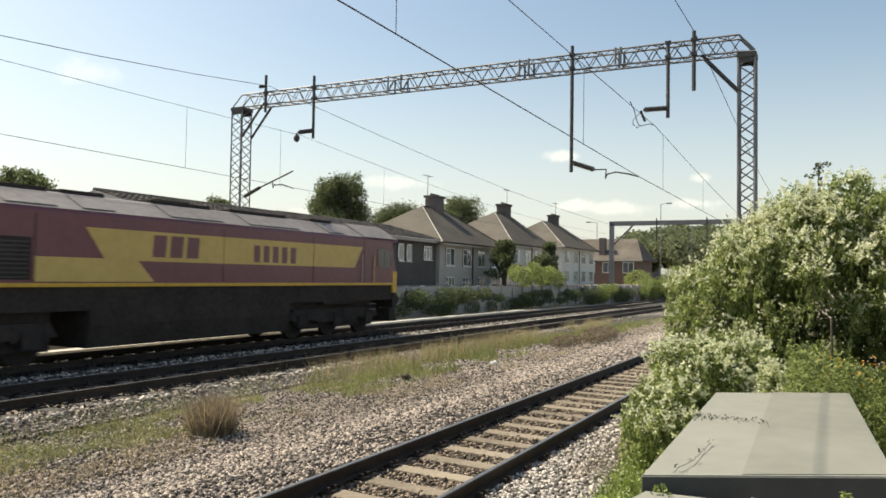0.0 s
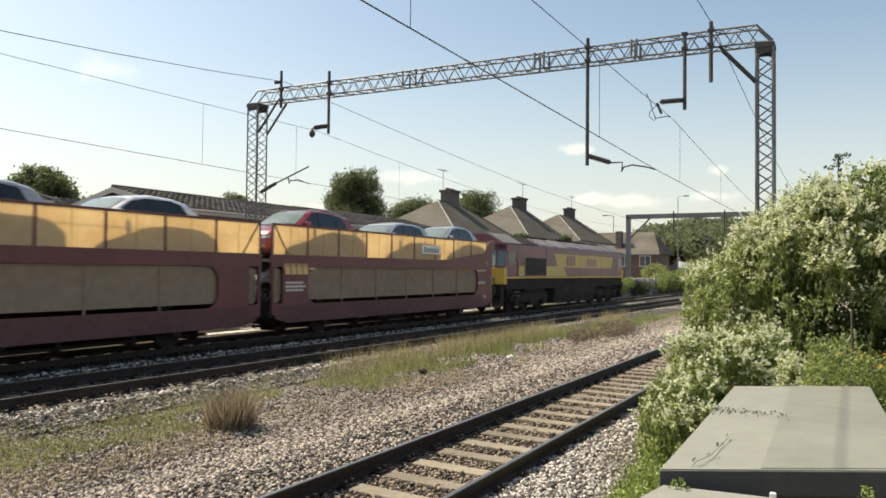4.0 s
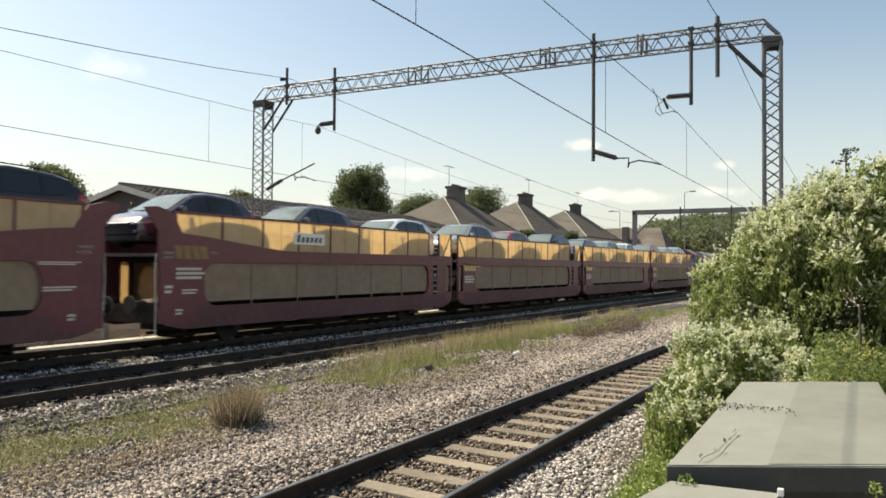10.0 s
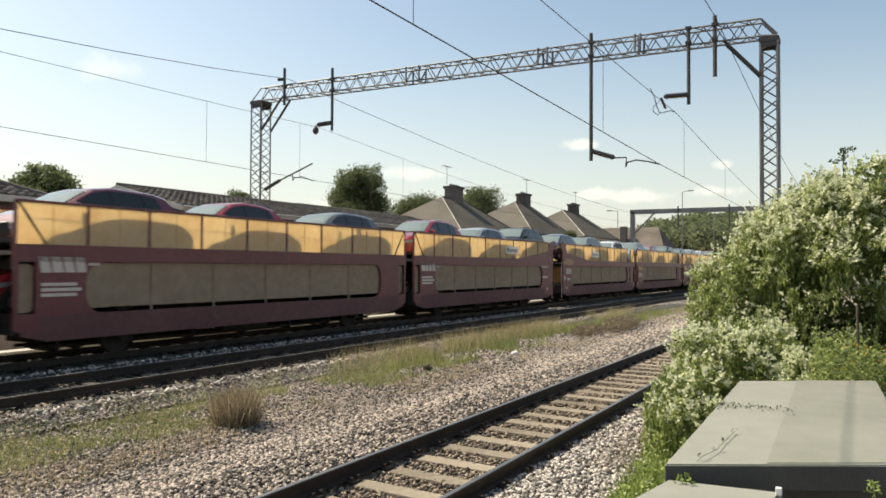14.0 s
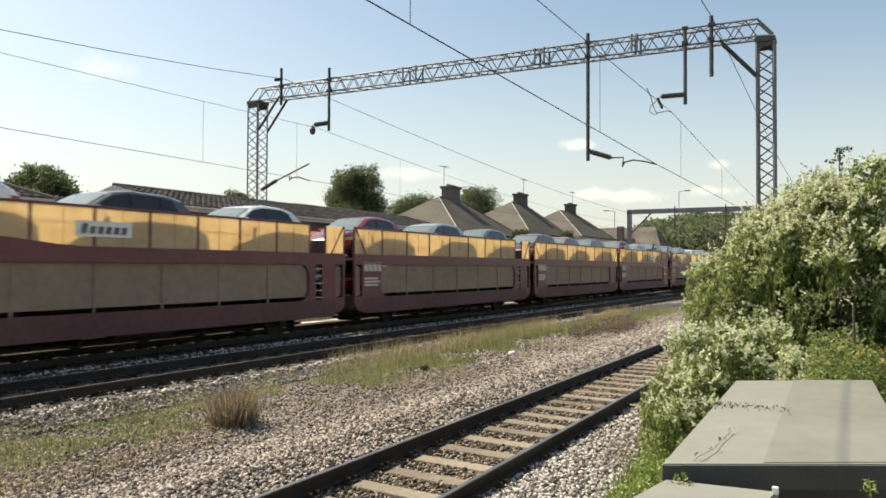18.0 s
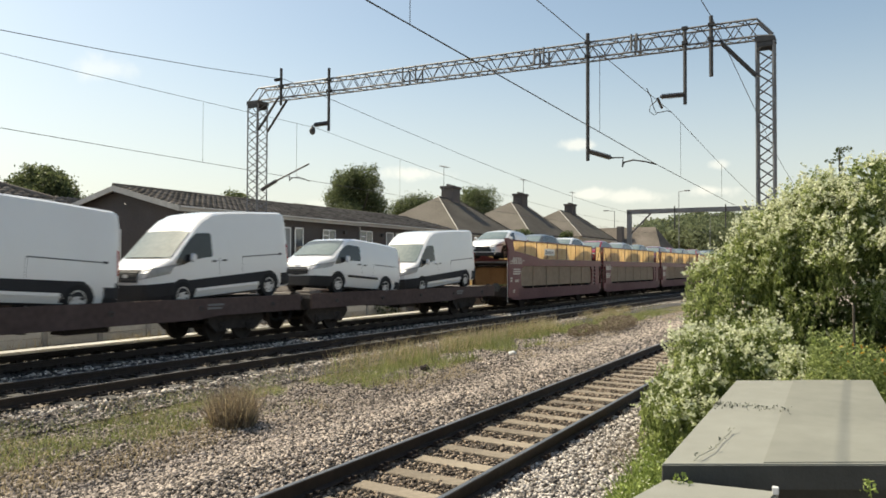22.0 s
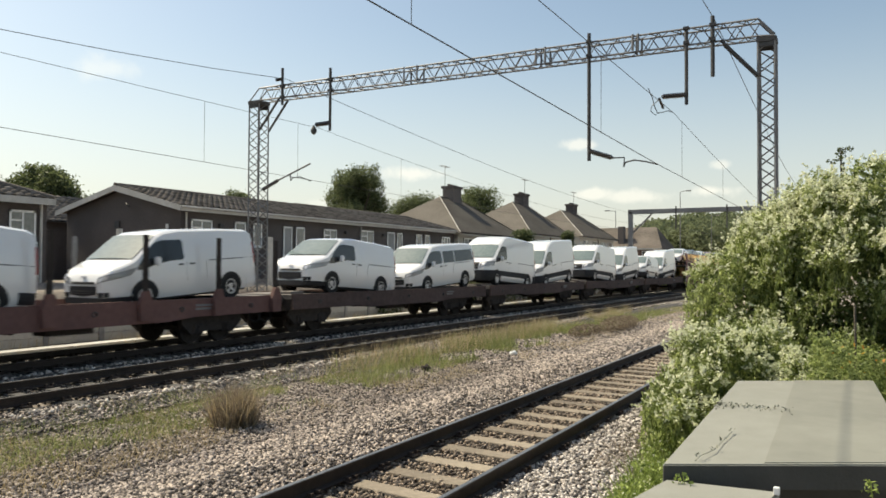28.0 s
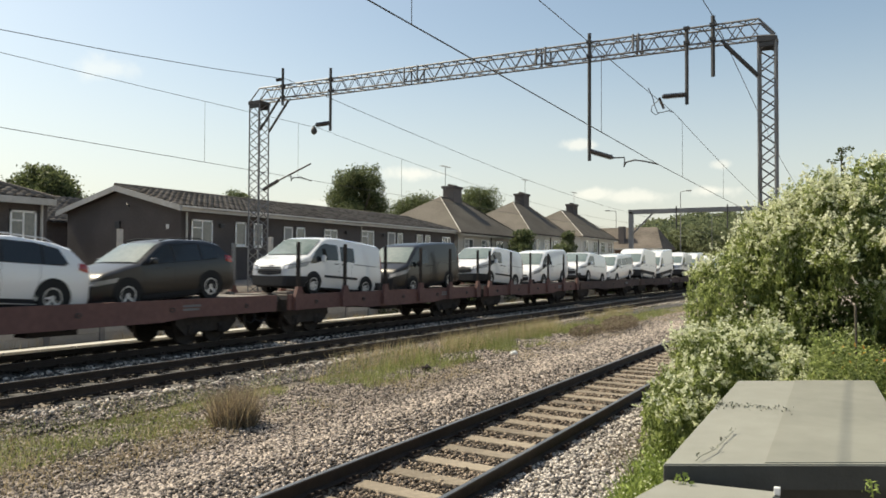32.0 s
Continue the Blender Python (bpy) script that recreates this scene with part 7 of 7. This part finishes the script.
def cabinet():
    """The grey felted box beside the camera, with a lower slab before it."""
    c = thing("equipment_box", "low weathered grey box with an overhanging flat felted lid", "box")
    top = 0.90
    bm = prism([(4.22, 0.945), (7.69, 1.02), (8.37, -0.12), (4.92, -0.30)], top - 0.13, top, axis="z")
    bmesh.ops.bevel(bm, geom=bm.edges[:], offset=0.007, segments=2, affect="EDGES")
    part("lid", bm, "lid", c, "weathered grey flat lid")
    part("lid_felt", prism([(4.52, 0.46), (7.97, 0.54), (8.33, -0.10), (4.95, -0.28)], top, top + 0.005, axis="z"), "lid_dark", c, "second strip of roofing felt")
    part("body", prism([(4.62, 0.84), (7.5, 0.9), (8.1, -0.05), (5.1, -0.2)], -0.6, top - 0.13, axis="z"), "lid_edge", c, "recessed body, its shade under the lid put into the colour")
    n = 150
    x = 6.25 + RNG.normal(0, 0.07, n)
    y = 0.98 - RNG.random(n) ** 1.7 * 0.55
    tagged(scatter("litter", np.stack([x, y, np.full(n, top + 0.010)], 1), RNG.uniform(0.006, 0.016, n), "dry_leaf", "leaf", c), "dry fallen blossom and grey leaves", kind="stuff")
    # dark strip laid over the front edge to stand in for its shade
    part("edge_trim", prism([(4.215, 0.94), (4.915, -0.305), (4.908, -0.309), (4.208, 0.936)], top - 0.135, top - 0.005, axis="z"), "lid_edge", c, "added dark strip for the shade on the lid's front edge")
    s = thing("concrete_slab", "grey concrete slab lying before the box", "slab")
    bm = prism([(4.185, 0.92), (3.3, 1.08), (3.3, 0.48), (4.24, 0.36)], 0.75, 0.83, axis="z")
    bmesh.ops.bevel(bm, geom=bm.edges[:], offset=0.01, segments=2, affect="EDGES")
    part("slab", bm, "lid", s)
    part("slab_support", prism([(4.12, 0.86), (3.4, 1.0), (3.4, 0.55), (4.14, 0.44)], -0.6, 0.75, axis="z"), "concrete", s)


# ---- planting ----
def blob_points(n, centre, radii, shell=0.75):
    d = RNG.normal(size=(n, 3))
    d /= np.linalg.norm(d, axis=1)[:, None]
    r = RNG.uniform(shell ** 3, 1, n) ** (1 / 3)
    return d * r[:, None] * np.asarray(radii) + np.asarray(centre)


def lumpy(n, blobs, shell=0.8):
    vol = np.array([b[1][0] * b[1][1] * b[1][2] for b in blobs]) ** 0.67
    k = (n * vol / vol.sum()).astype(int)
    return np.concatenate([blob_points(max(8, m), c, r, shell) for m, (c, r) in zip(k, blobs)])


def clumped(n, blobs, clumps, size, per=0.85):
    """Places for leaves gathered in clumps over the outside of the blobs, with shaded gaps between."""
    c = lumpy(clumps, blobs, per)
    keep = np.ones(len(c), bool)
    for centre, radii in blobs:
        keep &= (((c - np.asarray(centre)) / np.asarray(radii)) ** 2).sum(1) > 0.62
    c = c[keep]
    r = RNG.uniform(size * 0.5, size * 1.25, len(c))
    k = RNG.integers(0, len(c), n)
    d = RNG.normal(size=(n, 3))
    d /= np.linalg.norm(d, axis=1)[:, None]
    return c[k] + d * (r[k] * RNG.random(n) ** 0.4)[:, None] * np.array((1, 1, 0.8)), k, d, r[k]


def vine():
    v = thing("vine_bush", "big climbing vine bush in cream blossom beside the siding", "bush")
    blobs = [((13.3, 0.3, 1.75), (1.7, 1.3, 1.72)), ((13.4, -1.2, 1.9), (1.8, 1.5, 1.5)), ((12.9, 1.45, 1.35), (1.15, 1.0, 1.12)), ((12.9, 1.45, 0.3), (1.2, 0.98, 1.2)), ((13.2, 1.0, 2.1), (1.2, 0.9, 0.85)),
             ((13.2, -0.2, 2.75), (1.1, 1.0, 0.85)), ((13.6, -2.6, 1.5), (1.8, 1.4, 1.5)), ((10.7, 1.45, 0.3), (1.15, 1.0, 1.0)), ((9.9, 1.75, 0.0), (0.95, 0.62, 0.78)), ((11.2, 2.05, -0.1), (1.0, 0.55, 0.6)), ((11.4, -2.4, 0.4), (1.5, 1.3, 1.0)), ((10.2, 0.6, 0.15), (0.7, 0.7, 0.8)), ((13.3, -0.5, 0.6), (1.2, 1.5, 1.3))]
    # dark-coloured leaves within, so the gaps between clumps read as shade
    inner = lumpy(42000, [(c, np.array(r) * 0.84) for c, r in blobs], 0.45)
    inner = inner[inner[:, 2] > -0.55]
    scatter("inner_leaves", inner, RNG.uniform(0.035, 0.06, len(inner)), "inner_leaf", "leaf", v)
    pts, k, d, r = clumped(120000, blobs, 2600, 0.16)
    low = pts[:, 2] > -0.55
    pts, k, d = pts[low], k[low], d[low]
    scatter("leaves", pts, RNG.uniform(0.016, 0.036, len(pts)), "leaf", "leaf", v)
    # blossom sits on the outer, upper side of its clump, in some clumps more than in others
    pick = RNG.random(2600) * 0.5
    share = np.array([noise.noise((a * 0.9, b * 0.9, c * 0.9)) for a, b, c in pts]) + pick[k] - 0.2
    high = np.where(pts[:, 0] < 11.7, np.clip((pts[:, 2] - 0.6) * 1.0, -0.7, 0.35), np.clip((pts[:, 2] - 1.6) * 0.7, -0.75, 0.3)) - np.where((pts[:, 1] > 1.75) & (pts[:, 0] > 11.7), 0.35, 0) - np.where((pts[:, 1] < 0.45) & (pts[:, 2] < 2.3) & (pts[:, 0] > 11.7), 0.12, 0)
    fl = pts + d * 0.045
    ok = (RNG.random(len(fl)) < np.clip(0.36 + 1.3 * share + high, 0.05, 0.85)) & (d[:, 2] > -0.5)
    fl = fl[ok]
    scatter("blossom", fl, RNG.uniform(0.008, 0.02, len(fl)), "flower", "leaf", v, "scattered cream blossom")
    # upright sprays of blossom
    pick = RNG.permutation(len(fl))[:5600]
    way = d[ok][pick] * 0.6 + RNG.normal(0, 0.35, (len(pick), 3)) + (0, 0, 0.35)
    way /= np.linalg.norm(way, axis=1)[:, None]
    reach = RNG.uniform(0.07, 0.16, len(pick))
    along = RNG.random((len(pick), 13))
    sp = fl[pick][:, None] + way[:, None] * (along * reach[:, None])[..., None] + RNG.normal(0, 0.013, (len(pick), 13, 3)) * (1.3 - along)[..., None]
    sp = sp.reshape(-1, 3)
    scatter("spray", sp, RNG.uniform(0.013, 0.029, len(sp)), "flower", "leaf", v, "upright sprays of cream blossom")
    # shoots that hang down over the face of the bush, with narrow drooping leaves
    shade = (pts[:, 1] < 0.45) & (pts[:, 2] < 2.3) & (pts[:, 0] > 11.7)
    a = RNG.permutation(np.flatnonzero(~shade | (RNG.random(len(pts)) < 0.6)))[:2500]
    n = 30
    drop = RNG.uniform(0.25, 0.85, len(a))
    f = np.sort(RNG.random((len(a), n)), 1)
    sway = RNG.normal(0, 0.06, (len(a), 1, 2)) * f[..., None] + RNG.normal(0, 0.022, (len(a), n, 2))
    hang = np.concatenate([pts[a][:, None, :2] + d[a][:, None, :2] * 0.07 + sway, (pts[a][:, 2:3] - f * drop[:, None])[..., None]], 2).reshape(-1, 3)
    hang = hang[hang[:, 2] > -0.5]
    scatter("hanging_leaves", hang, -RNG.uniform(0.05, 0.10, len(hang)), "leaf", "blade", v, upright=0.20, spread=0.30)
    # loose shoots that break the outline
    a = RNG.integers(0, len(pts), 220)
    shoots = []
    for p in pts[a]:
        c = np.array((13.0, 0.2, 1.4))
        w = (p - c) / np.linalg.norm(p - c) + RNG.normal(0, 0.35, 3) + (0, 0, 0.3)
        for q in range(8):
            shoots.append(p + w * (0.03 * q) * (0.5 + 0.5 * RNG.random()) + RNG.normal(0, 0.015, 3))
    shoots = np.array(shoots)
    shoots = shoots[shoots[:, 2] > -0.5]
    scatter("trailing_growth", shoots, RNG.uniform(0.014, 0.03, len(shoots)), "leaf", "leaf", v)
    for c, r in (blobs[0], blobs[2], blobs[7]):
        part("stem", chain([(c[0] + 0.6, c[1], -0.6), (c[0] + 0.4, c[1] - 0.1, c[2] * 0.5), (c[0] + 0.3, c[1] + 0.1, c[2])], 0.04), "bark", v)
    # a dark sprig that stands above the crown
    s = lumpy(210, [((14.0, 0.24, 3.86), (0.06, 0.08, 0.13)), ((14.0, 0.37, 3.74), (0.06, 0.09, 0.04)), ((14.0, 0.12, 3.93), (0.05, 0.07, 0.05)), ((14.0, 0.22, 3.62), (0.04, 0.04, 0.12))], 0.3)
    scatter("top_sprig", s, RNG.uniform(0.016, 0.034, len(s)), "tree", "leaf", v)
    part("top_stem", chain([(14.0, 0.24, 2.6), (14.0, 0.24, 3.95)], 0.012), "bark", v)


def weeds():
    w = tagged(new("weed_patch"), "fresh green weeds and nettles round the box", "weeds", kind="stuff")
    x, y = RNG.uniform(4.8, 12.5, 30000), RNG.uniform(1.0, 3.0, 30000)
    edge = 1.15 + 0.10 * x + 0.22 * np.array([noise.noise((a * 1.1, 0, 3)) for a in x])
    keep = (y < edge + 0.25) & ~((y < 1.02) & (x < 8.6))
    x, y = x[keep], y[keep]
    z = np.array([ground_z(a, b) for a, b in zip(x, y)]) - 0.02
    scatter("stalks", np.stack([x, y, z], 1), RNG.uniform(0.08, 0.30, len(x)), "weed", "blade", w, upright=0.045, spread=0.5)
    n = 9000
    x, y = RNG.uniform(6.0, 12, n), RNG.uniform(1.0, 2.2, n)
    z = np.array([ground_z(a, b) for a, b in zip(x, y)]) + RNG.random(n) * 0.45 * np.clip((x - 5.5) / 4, 0.2, 1)
    scatter("weed_leaves", np.stack([x, y, z], 1), RNG.uniform(0.014, 0.034, n), "weed", "leaf", w)
    fl = RNG.random(n) < 0.14
    scatter("white_flowers", np.stack([x, y, z + 0.03], 1)[fl], RNG.uniform(0.010, 0.022, fl.sum()), "flower", "leaf", w)
    n = 30000
    x, y = RNG.uniform(8.6, 10.6, n), RNG.uniform(-2.4, 0.5, n)
    z = -0.5 + RNG.random(n) ** 0.4 * (1.5 + 0.12 * np.sin(y * 3) + 0.18 * np.sin(x * 5 + y * 7))
    scatter("bed_leaves", np.stack([x, y, z], 1), RNG.uniform(0.014, 0.034, n), "leaf", "leaf", w)
    n = 70
    x, y = RNG.uniform(8.6, 9.6, n), RNG.uniform(-1.6, 0.25, n)
    scatter("petals", np.stack([x, y, 0.85 + RNG.random(n) * 0.35], 1), RNG.uniform(0.018, 0.032, n), "orange", "leaf", w, "orange flowers")
    part("cane", chain([(9.9, 0.02, -0.5), (9.9, 0.04, 1.55)], 0.014), "bark", w)


def sprigs():
    t = thing("trailing_stem", "thin weed stem trailing over the box's lid", "weed", group="weed sprigs")
    way = [(4.30, 0.86, 0.60), (4.33, 0.84, 0.86), (4.40, 0.78, 0.925), (4.62, 0.74, 0.92), (4.9, 0.735, 0.915), (5.2, 0.72, 0.92)]
    part("stalk", chain(way, 0.0025, 5), "dry_leaf", t)
    p = np.array([np.array(way[k]) + (0.04 * f, 0.012 * (-1) ** q, 0.012) for k in range(1, 6) for q, f in enumerate((0.0, 0.8, -0.9))])
    scatter("leaf_pair", p, RNG.uniform(0.010, 0.020, len(p)), "dry_leaf", "leaf", t)
    peg = thing("white_peg", "short white plastic peg standing on the slab", "peg")
    part("shaft", box(4.165, 4.195, 0.355, 0.385, 0.83, 0.868, 0.004), "upvc", peg)
    for x, y, z, s in ((4.15, 0.80, 0.84, 0.9), (4.40, -0.06, 0.87, 0.75)):
        t = thing("weed_sprig", "small green weed sprig growing against the box", "weed", group="weed sprigs")
        part("stalk", chain([(x, y, -0.5), (x + 0.01, y, z - 0.1), (x - 0.02, y + 0.02, z + 0.06 * s)], 0.003, 5), "weed", t)
        p = lumpy(26, [((x - 0.01, y + 0.01, z), (0.05 * s, 0.07 * s, 0.06 * s))], 0.2)
        scatter("leaf_tuft", p, RNG.uniform(0.012, 0.026, len(p)) * s, "weed", "leaf", t)


def grasses():
    g = tagged(new("grass_verge"), "rough verge of green and dry grass between the tracks", "grass", kind="stuff")

    def patch(n, x0, x1, y0, y1, test, power=1.3):
        x, y = x0 + (x1 - x0) * RNG.random(n) ** power, RNG.uniform(y0, y1, n)
        d = np.array([noise.noise((a * 0.45, b * 0.8, 5.0)) + 0.5 * noise.noise((a * 1.6, b * 2.2, 9.0)) for a, b in zip(x, y)])
        keep = d > test
        x, y = x[keep], y[keep]
        b = np.maximum(0, x - BEND)
        yy = y - b * b / (2 * RADIUS)
        return np.stack([x, yy, [ground_z(p, q) - 0.01 for p, q in zip(x, yy)]], 1)
    p = patch(52000, 5, 60, 9.0, 10.95, -0.12)
    scatter("green_blades", p, RNG.uniform(0.05, 0.17, len(p)), "grass", "blade", g, upright=0.04, spread=0.4)
    p = patch(60000, 4.5, 60, 8.0, 11.0, 0.0)
    scatter("dry_blades", p, RNG.uniform(0.04, 0.15, len(p)), "straw", "blade", g, upright=0.035, spread=0.5)
    p = patch(18000, 12.5, 46, 9.0, 10.9, -0.15, 1.0)
    p = p[RNG.random(len(p)) < np.clip(np.minimum(p[:, 0] - 12.5, 44 - p[:, 0]) / 7, 0, 1)]
    scatter("tall_blades", p, RNG.uniform(0.18, 0.45, len(p)), "grass", "blade", g, upright=0.022, spread=0.32)
    p = patch(8000, 12, 42, 10.0, 11.0, -0.2, 1.0)
    p = p[RNG.random(len(p)) < np.clip((p[:, 0] - 12) / 6, 0, 1)]
    scatter("seed_stalks", p, RNG.uniform(0.35, 0.62, len(p)), "straw", "blade", g, upright=0.010, spread=0.28)
    p = patch(9000, 6.5, 16, 8.8, 10.8, -0.25, 1.0)
    p = p[RNG.random(len(p)) < 0.6]
    scatter("verge_tufts", p, RNG.uniform(0.06, 0.2, len(p)), "grass", "blade", g, upright=0.03, spread=0.35)
    # a dark dry bramble at the far end of the tall grass
    p = lumpy(5000, [((31.0, 8.7, -0.35), (2.6, 0.5, 0.35)), ((27.5, 9.0, -0.4), (1.6, 0.4, 0.25))], 0.4)
    scatter("dry_bramble", p, RNG.uniform(0.02, 0.05, len(p)), "twig", "leaf", g)
    p = patch(5200, 8, 60, 18.7, 20.8, 0.05, 1.0)
    scatter("far_blades", p, RNG.uniform(0.15, 0.42, len(p)), "straw", "blade", g, upright=0.025, spread=0.3)
    p = patch(6000, 5.5, 14, 2.15, 2.85, -0.2, 1.0)
    scatter("near_blades", p, RNG.uniform(0.04, 0.13, len(p)), "twig", "blade", g, upright=0.04, spread=0.7)
    t = thing("dry_shrub", "dry brown tufted shrub on the gravel verge", "shrub")
    n = 1700
    a, r = RNG.uniform(0, math.tau, n), RNG.random(n) ** 0.5 * 0.34
    pts = np.stack([9.05 + r * np.cos(a), 8.75 + r * np.sin(a), np.full(n, -0.6)], 1)
    scatter("twig_clump", pts, RNG.uniform(0.2, 0.66, n), "twig", "blade", t, upright=0.011, spread=0.34)
    scatter("dry_crown", pts[:600], RNG.uniform(0.3, 0.75, 600), "straw", "blade", t, upright=0.008, spread=0.36)
    p = lumpy(3000, [((9.05, 8.75, -0.28), (0.42, 0.42, 0.36))], 0.3)
    scatter("seed_fluff", p, RNG.uniform(0.008, 0.018, len(p)), "twig", "leaf", t)
    for name, x, y, s, m, lab in (("white_litter", 20.15, 8.73, 0.11, "sign", "crumpled white scrap lying on the gravel"), ("dark_litter", 16.0, 9.25, 0.12, "grime", "crumpled dark can lying on the gravel")):
        o = thing(name, lab, "litter")
        bm = bmesh.new()
        bmesh.ops.create_icosphere(bm, subdivisions=2, radius=s)
        for q in bm.verts:
            q.co *= 1 + 0.45 * noise.noise(q.co * 14)
            q.co.z *= 0.7
        part("scrap", bm, m, o)
        o.location = (x, y, ground_z(x, y) + 0.07)


def tree(name, x, y, z0, h, rad, n, label, material="tree"):
    t = thing(name, label, "tree", group="trees behind the houses")
    bm = rod((x, y, z0), (x, y, z0 + h * 0.45), 0.28, None, 8, 0.16)
    for k in range(6):
        a = k * 1.05
        rod((x, y, z0 + h * (0.3 + 0.03 * k)), (x + rad * 0.6 * math.cos(a), y + rad * 0.6 * math.sin(a), z0 + h * (0.55 + 0.05 * k)), 0.10, bm, 6, 0.04)
    part("trunk", bm, "bark", t)
    blobs = []
    for k in range(38):
        f = RNG.random()
        a = RNG.uniform(0, math.tau)
        rr = rad * (0.92 - 0.62 * f) * RNG.random() ** 0.5
        blobs.append(((x + rr * math.cos(a), y + rr * math.sin(a), z0 + h * (0.42 + 0.48 * f)), np.array((rad, rad, rad * 0.8)) * RNG.uniform(0.22, 0.4)))
    for k in range(90):
        c, r = blobs[int(RNG.integers(0, 38))]
        d = RNG.normal(size=3)
        d /= np.linalg.norm(d)
        blobs.append((np.array(c) + d * np.array(r) * 0.98, np.array(r) * RNG.uniform(0.14, 0.34)))
    p = lumpy(n * 9, blobs, 0.15)
    p = p + RNG.normal(0, 1, p.shape) * (rad * 0.035) * RNG.random((len(p), 1)) ** 2 * 2.0
    scatter("crown", p, RNG.uniform(0.05, 0.12, len(p)), material, "leaf", t)


def trees():
    tree("tree", 56.6, 40, 0.5, 10.6, 4.1, 5600, "dark green broadleaf tree behind the bungalows")
    tree("tree", 67.0, 40, 0.5, 9.6, 4.0, 3600, "dark green broadleaf tree behind the houses")
    tree("tree", 80.5, 40, 0.5, 11.2, 4.6, 4200, "broadleaf tree behind a chimney")
    tree("tree", 26.6, 40, 0.5, 7.2, 3.0, 4000, "rounded green tree behind the bungalows")
    tree("tree", 41.4, 40, 0.5, 7.3, 2.6, 2600, "green tree top behind the bungalow roof")
    tree("tree", 21.0, 42, 0.5, 6.6, 1.6, 900, "small tree behind the bungalow roof")
    tree("garden_tree", 54.6, 22.9, -0.3, 5.6, 1.5, 800, "dark leafy garden tree before a house")
    tree("garden_tree", 64.0, 22.6, 0.5, 5.0, 1.0, 330, "leafy garden tree between two houses")
    tree("garden_tree", 60.6, 22.0, 0.5, 3.4, 1.6, 700, "low spreading garden tree before a house")
    h = tagged(new("garden_hedge"), "overgrown green hedge and brambles along the boundary wall", "hedge", kind="stuff")
    blobs, dark = [], []
    for k in range(120):
        x = RNG.uniform(30, 100)
        y = 20.7 - max(0, x - BEND) ** 2 / (2 * RADIUS)
        if x > 80:
            blobs.append(((x, y - RNG.uniform(-0.4, 0.9), RNG.uniform(0.2, 2.0)), np.array((1.0, 0.7, 0.8)) * RNG.uniform(0.5, 1.1)))
        elif RNG.random() < 0.75:
            dark.append(((x, y - RNG.uniform(-0.2, 0.3), RNG.uniform(-0.1, 0.9)), np.array((1.2, 0.5, 0.5)) * RNG.uniform(0.5, 1.2)))
    for x, y, z, r in ((50.9, 20.4, 2.29, 1.05), (52.7, 20.4, 2.06, 1.2), (54.5, 20.4, 2.53, 1.05), (56.3, 20.4, 2.06, 1.2), (58.1, 20.4, 2.29, 1.05), (59.9, 20.4, 1.82, 1.2), (68.8, 18.9, 0.8, 1.2), (71.0, 18.7, 1.0, 0.9), (83.0, 17.6, 1.2, 1.5), (87.0, 17.0, 1.2, 1.5)):
        blobs.append(((x, y, z), np.array((1.0, 0.6, 0.65)) * r))
    p = lumpy(46000, blobs, 0.4)
    scatter("hedge_leaves", p, RNG.uniform(0.035, 0.085, len(p)), "leaf", "leaf", h)
    p = lumpy(34000, dark, 0.4)
    scatter("ivy_leaves", p, RNG.uniform(0.035, 0.075, len(p)), "tree", "leaf", h, "dark ivy")
    far = tagged(new("far_woods"), "far wooded hill beyond the houses", "woods", kind="stuff")
    blobs = []
    for k in range(620):
        x = RNG.uniform(185, 330)
        q = RNG.uniform(-0.06, 0.34)
        top = 1.97 + x * (0.034 + 0.040 * math.exp(-((q - 0.14) / 0.13) ** 4)) - 0.5
        blobs.append(((x, x * q, top - RNG.uniform(3.0, 11)), np.array((5, 4.2, 4.0)) * RNG.uniform(0.45, 1.1)))
    p = lumpy(190000, blobs, 0.45)
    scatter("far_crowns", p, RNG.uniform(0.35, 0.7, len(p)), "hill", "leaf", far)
    bank = tagged(new("far_scrub"), "scrub and hedges far along the line", "scrub", kind="stuff")
    blobs = [((RNG.uniform(80, 150), RNG.uniform(8, 24), RNG.uniform(0.3, 2.6)), np.array((3, 2, 1.6)) * RNG.uniform(0.6, 1.2)) for k in range(50)]
    blobs = [b for b in blobs if b[0][1] > 22 - (b[0][0] - BEND) ** 2 / (2 * RADIUS) or b[0][1] < 5 - (b[0][0] - BEND) ** 2 / (2 * RADIUS)]
    p = lumpy(26000, blobs, 0.6)
    scatter("scrub_leaves", p, RNG.uniform(0.07, 0.16, len(p)), "leaf", "leaf", bank)


ground()
stones()
cess()
cable_trough()
gantry()
second_gantry()
wires()
bungalow()
far_houses()
lamp_posts()
fence_posts()
cabinet()
vine()
weeds()
sprigs()
grasses()
trees()
train()
boundary_wall()
railway()
motions()
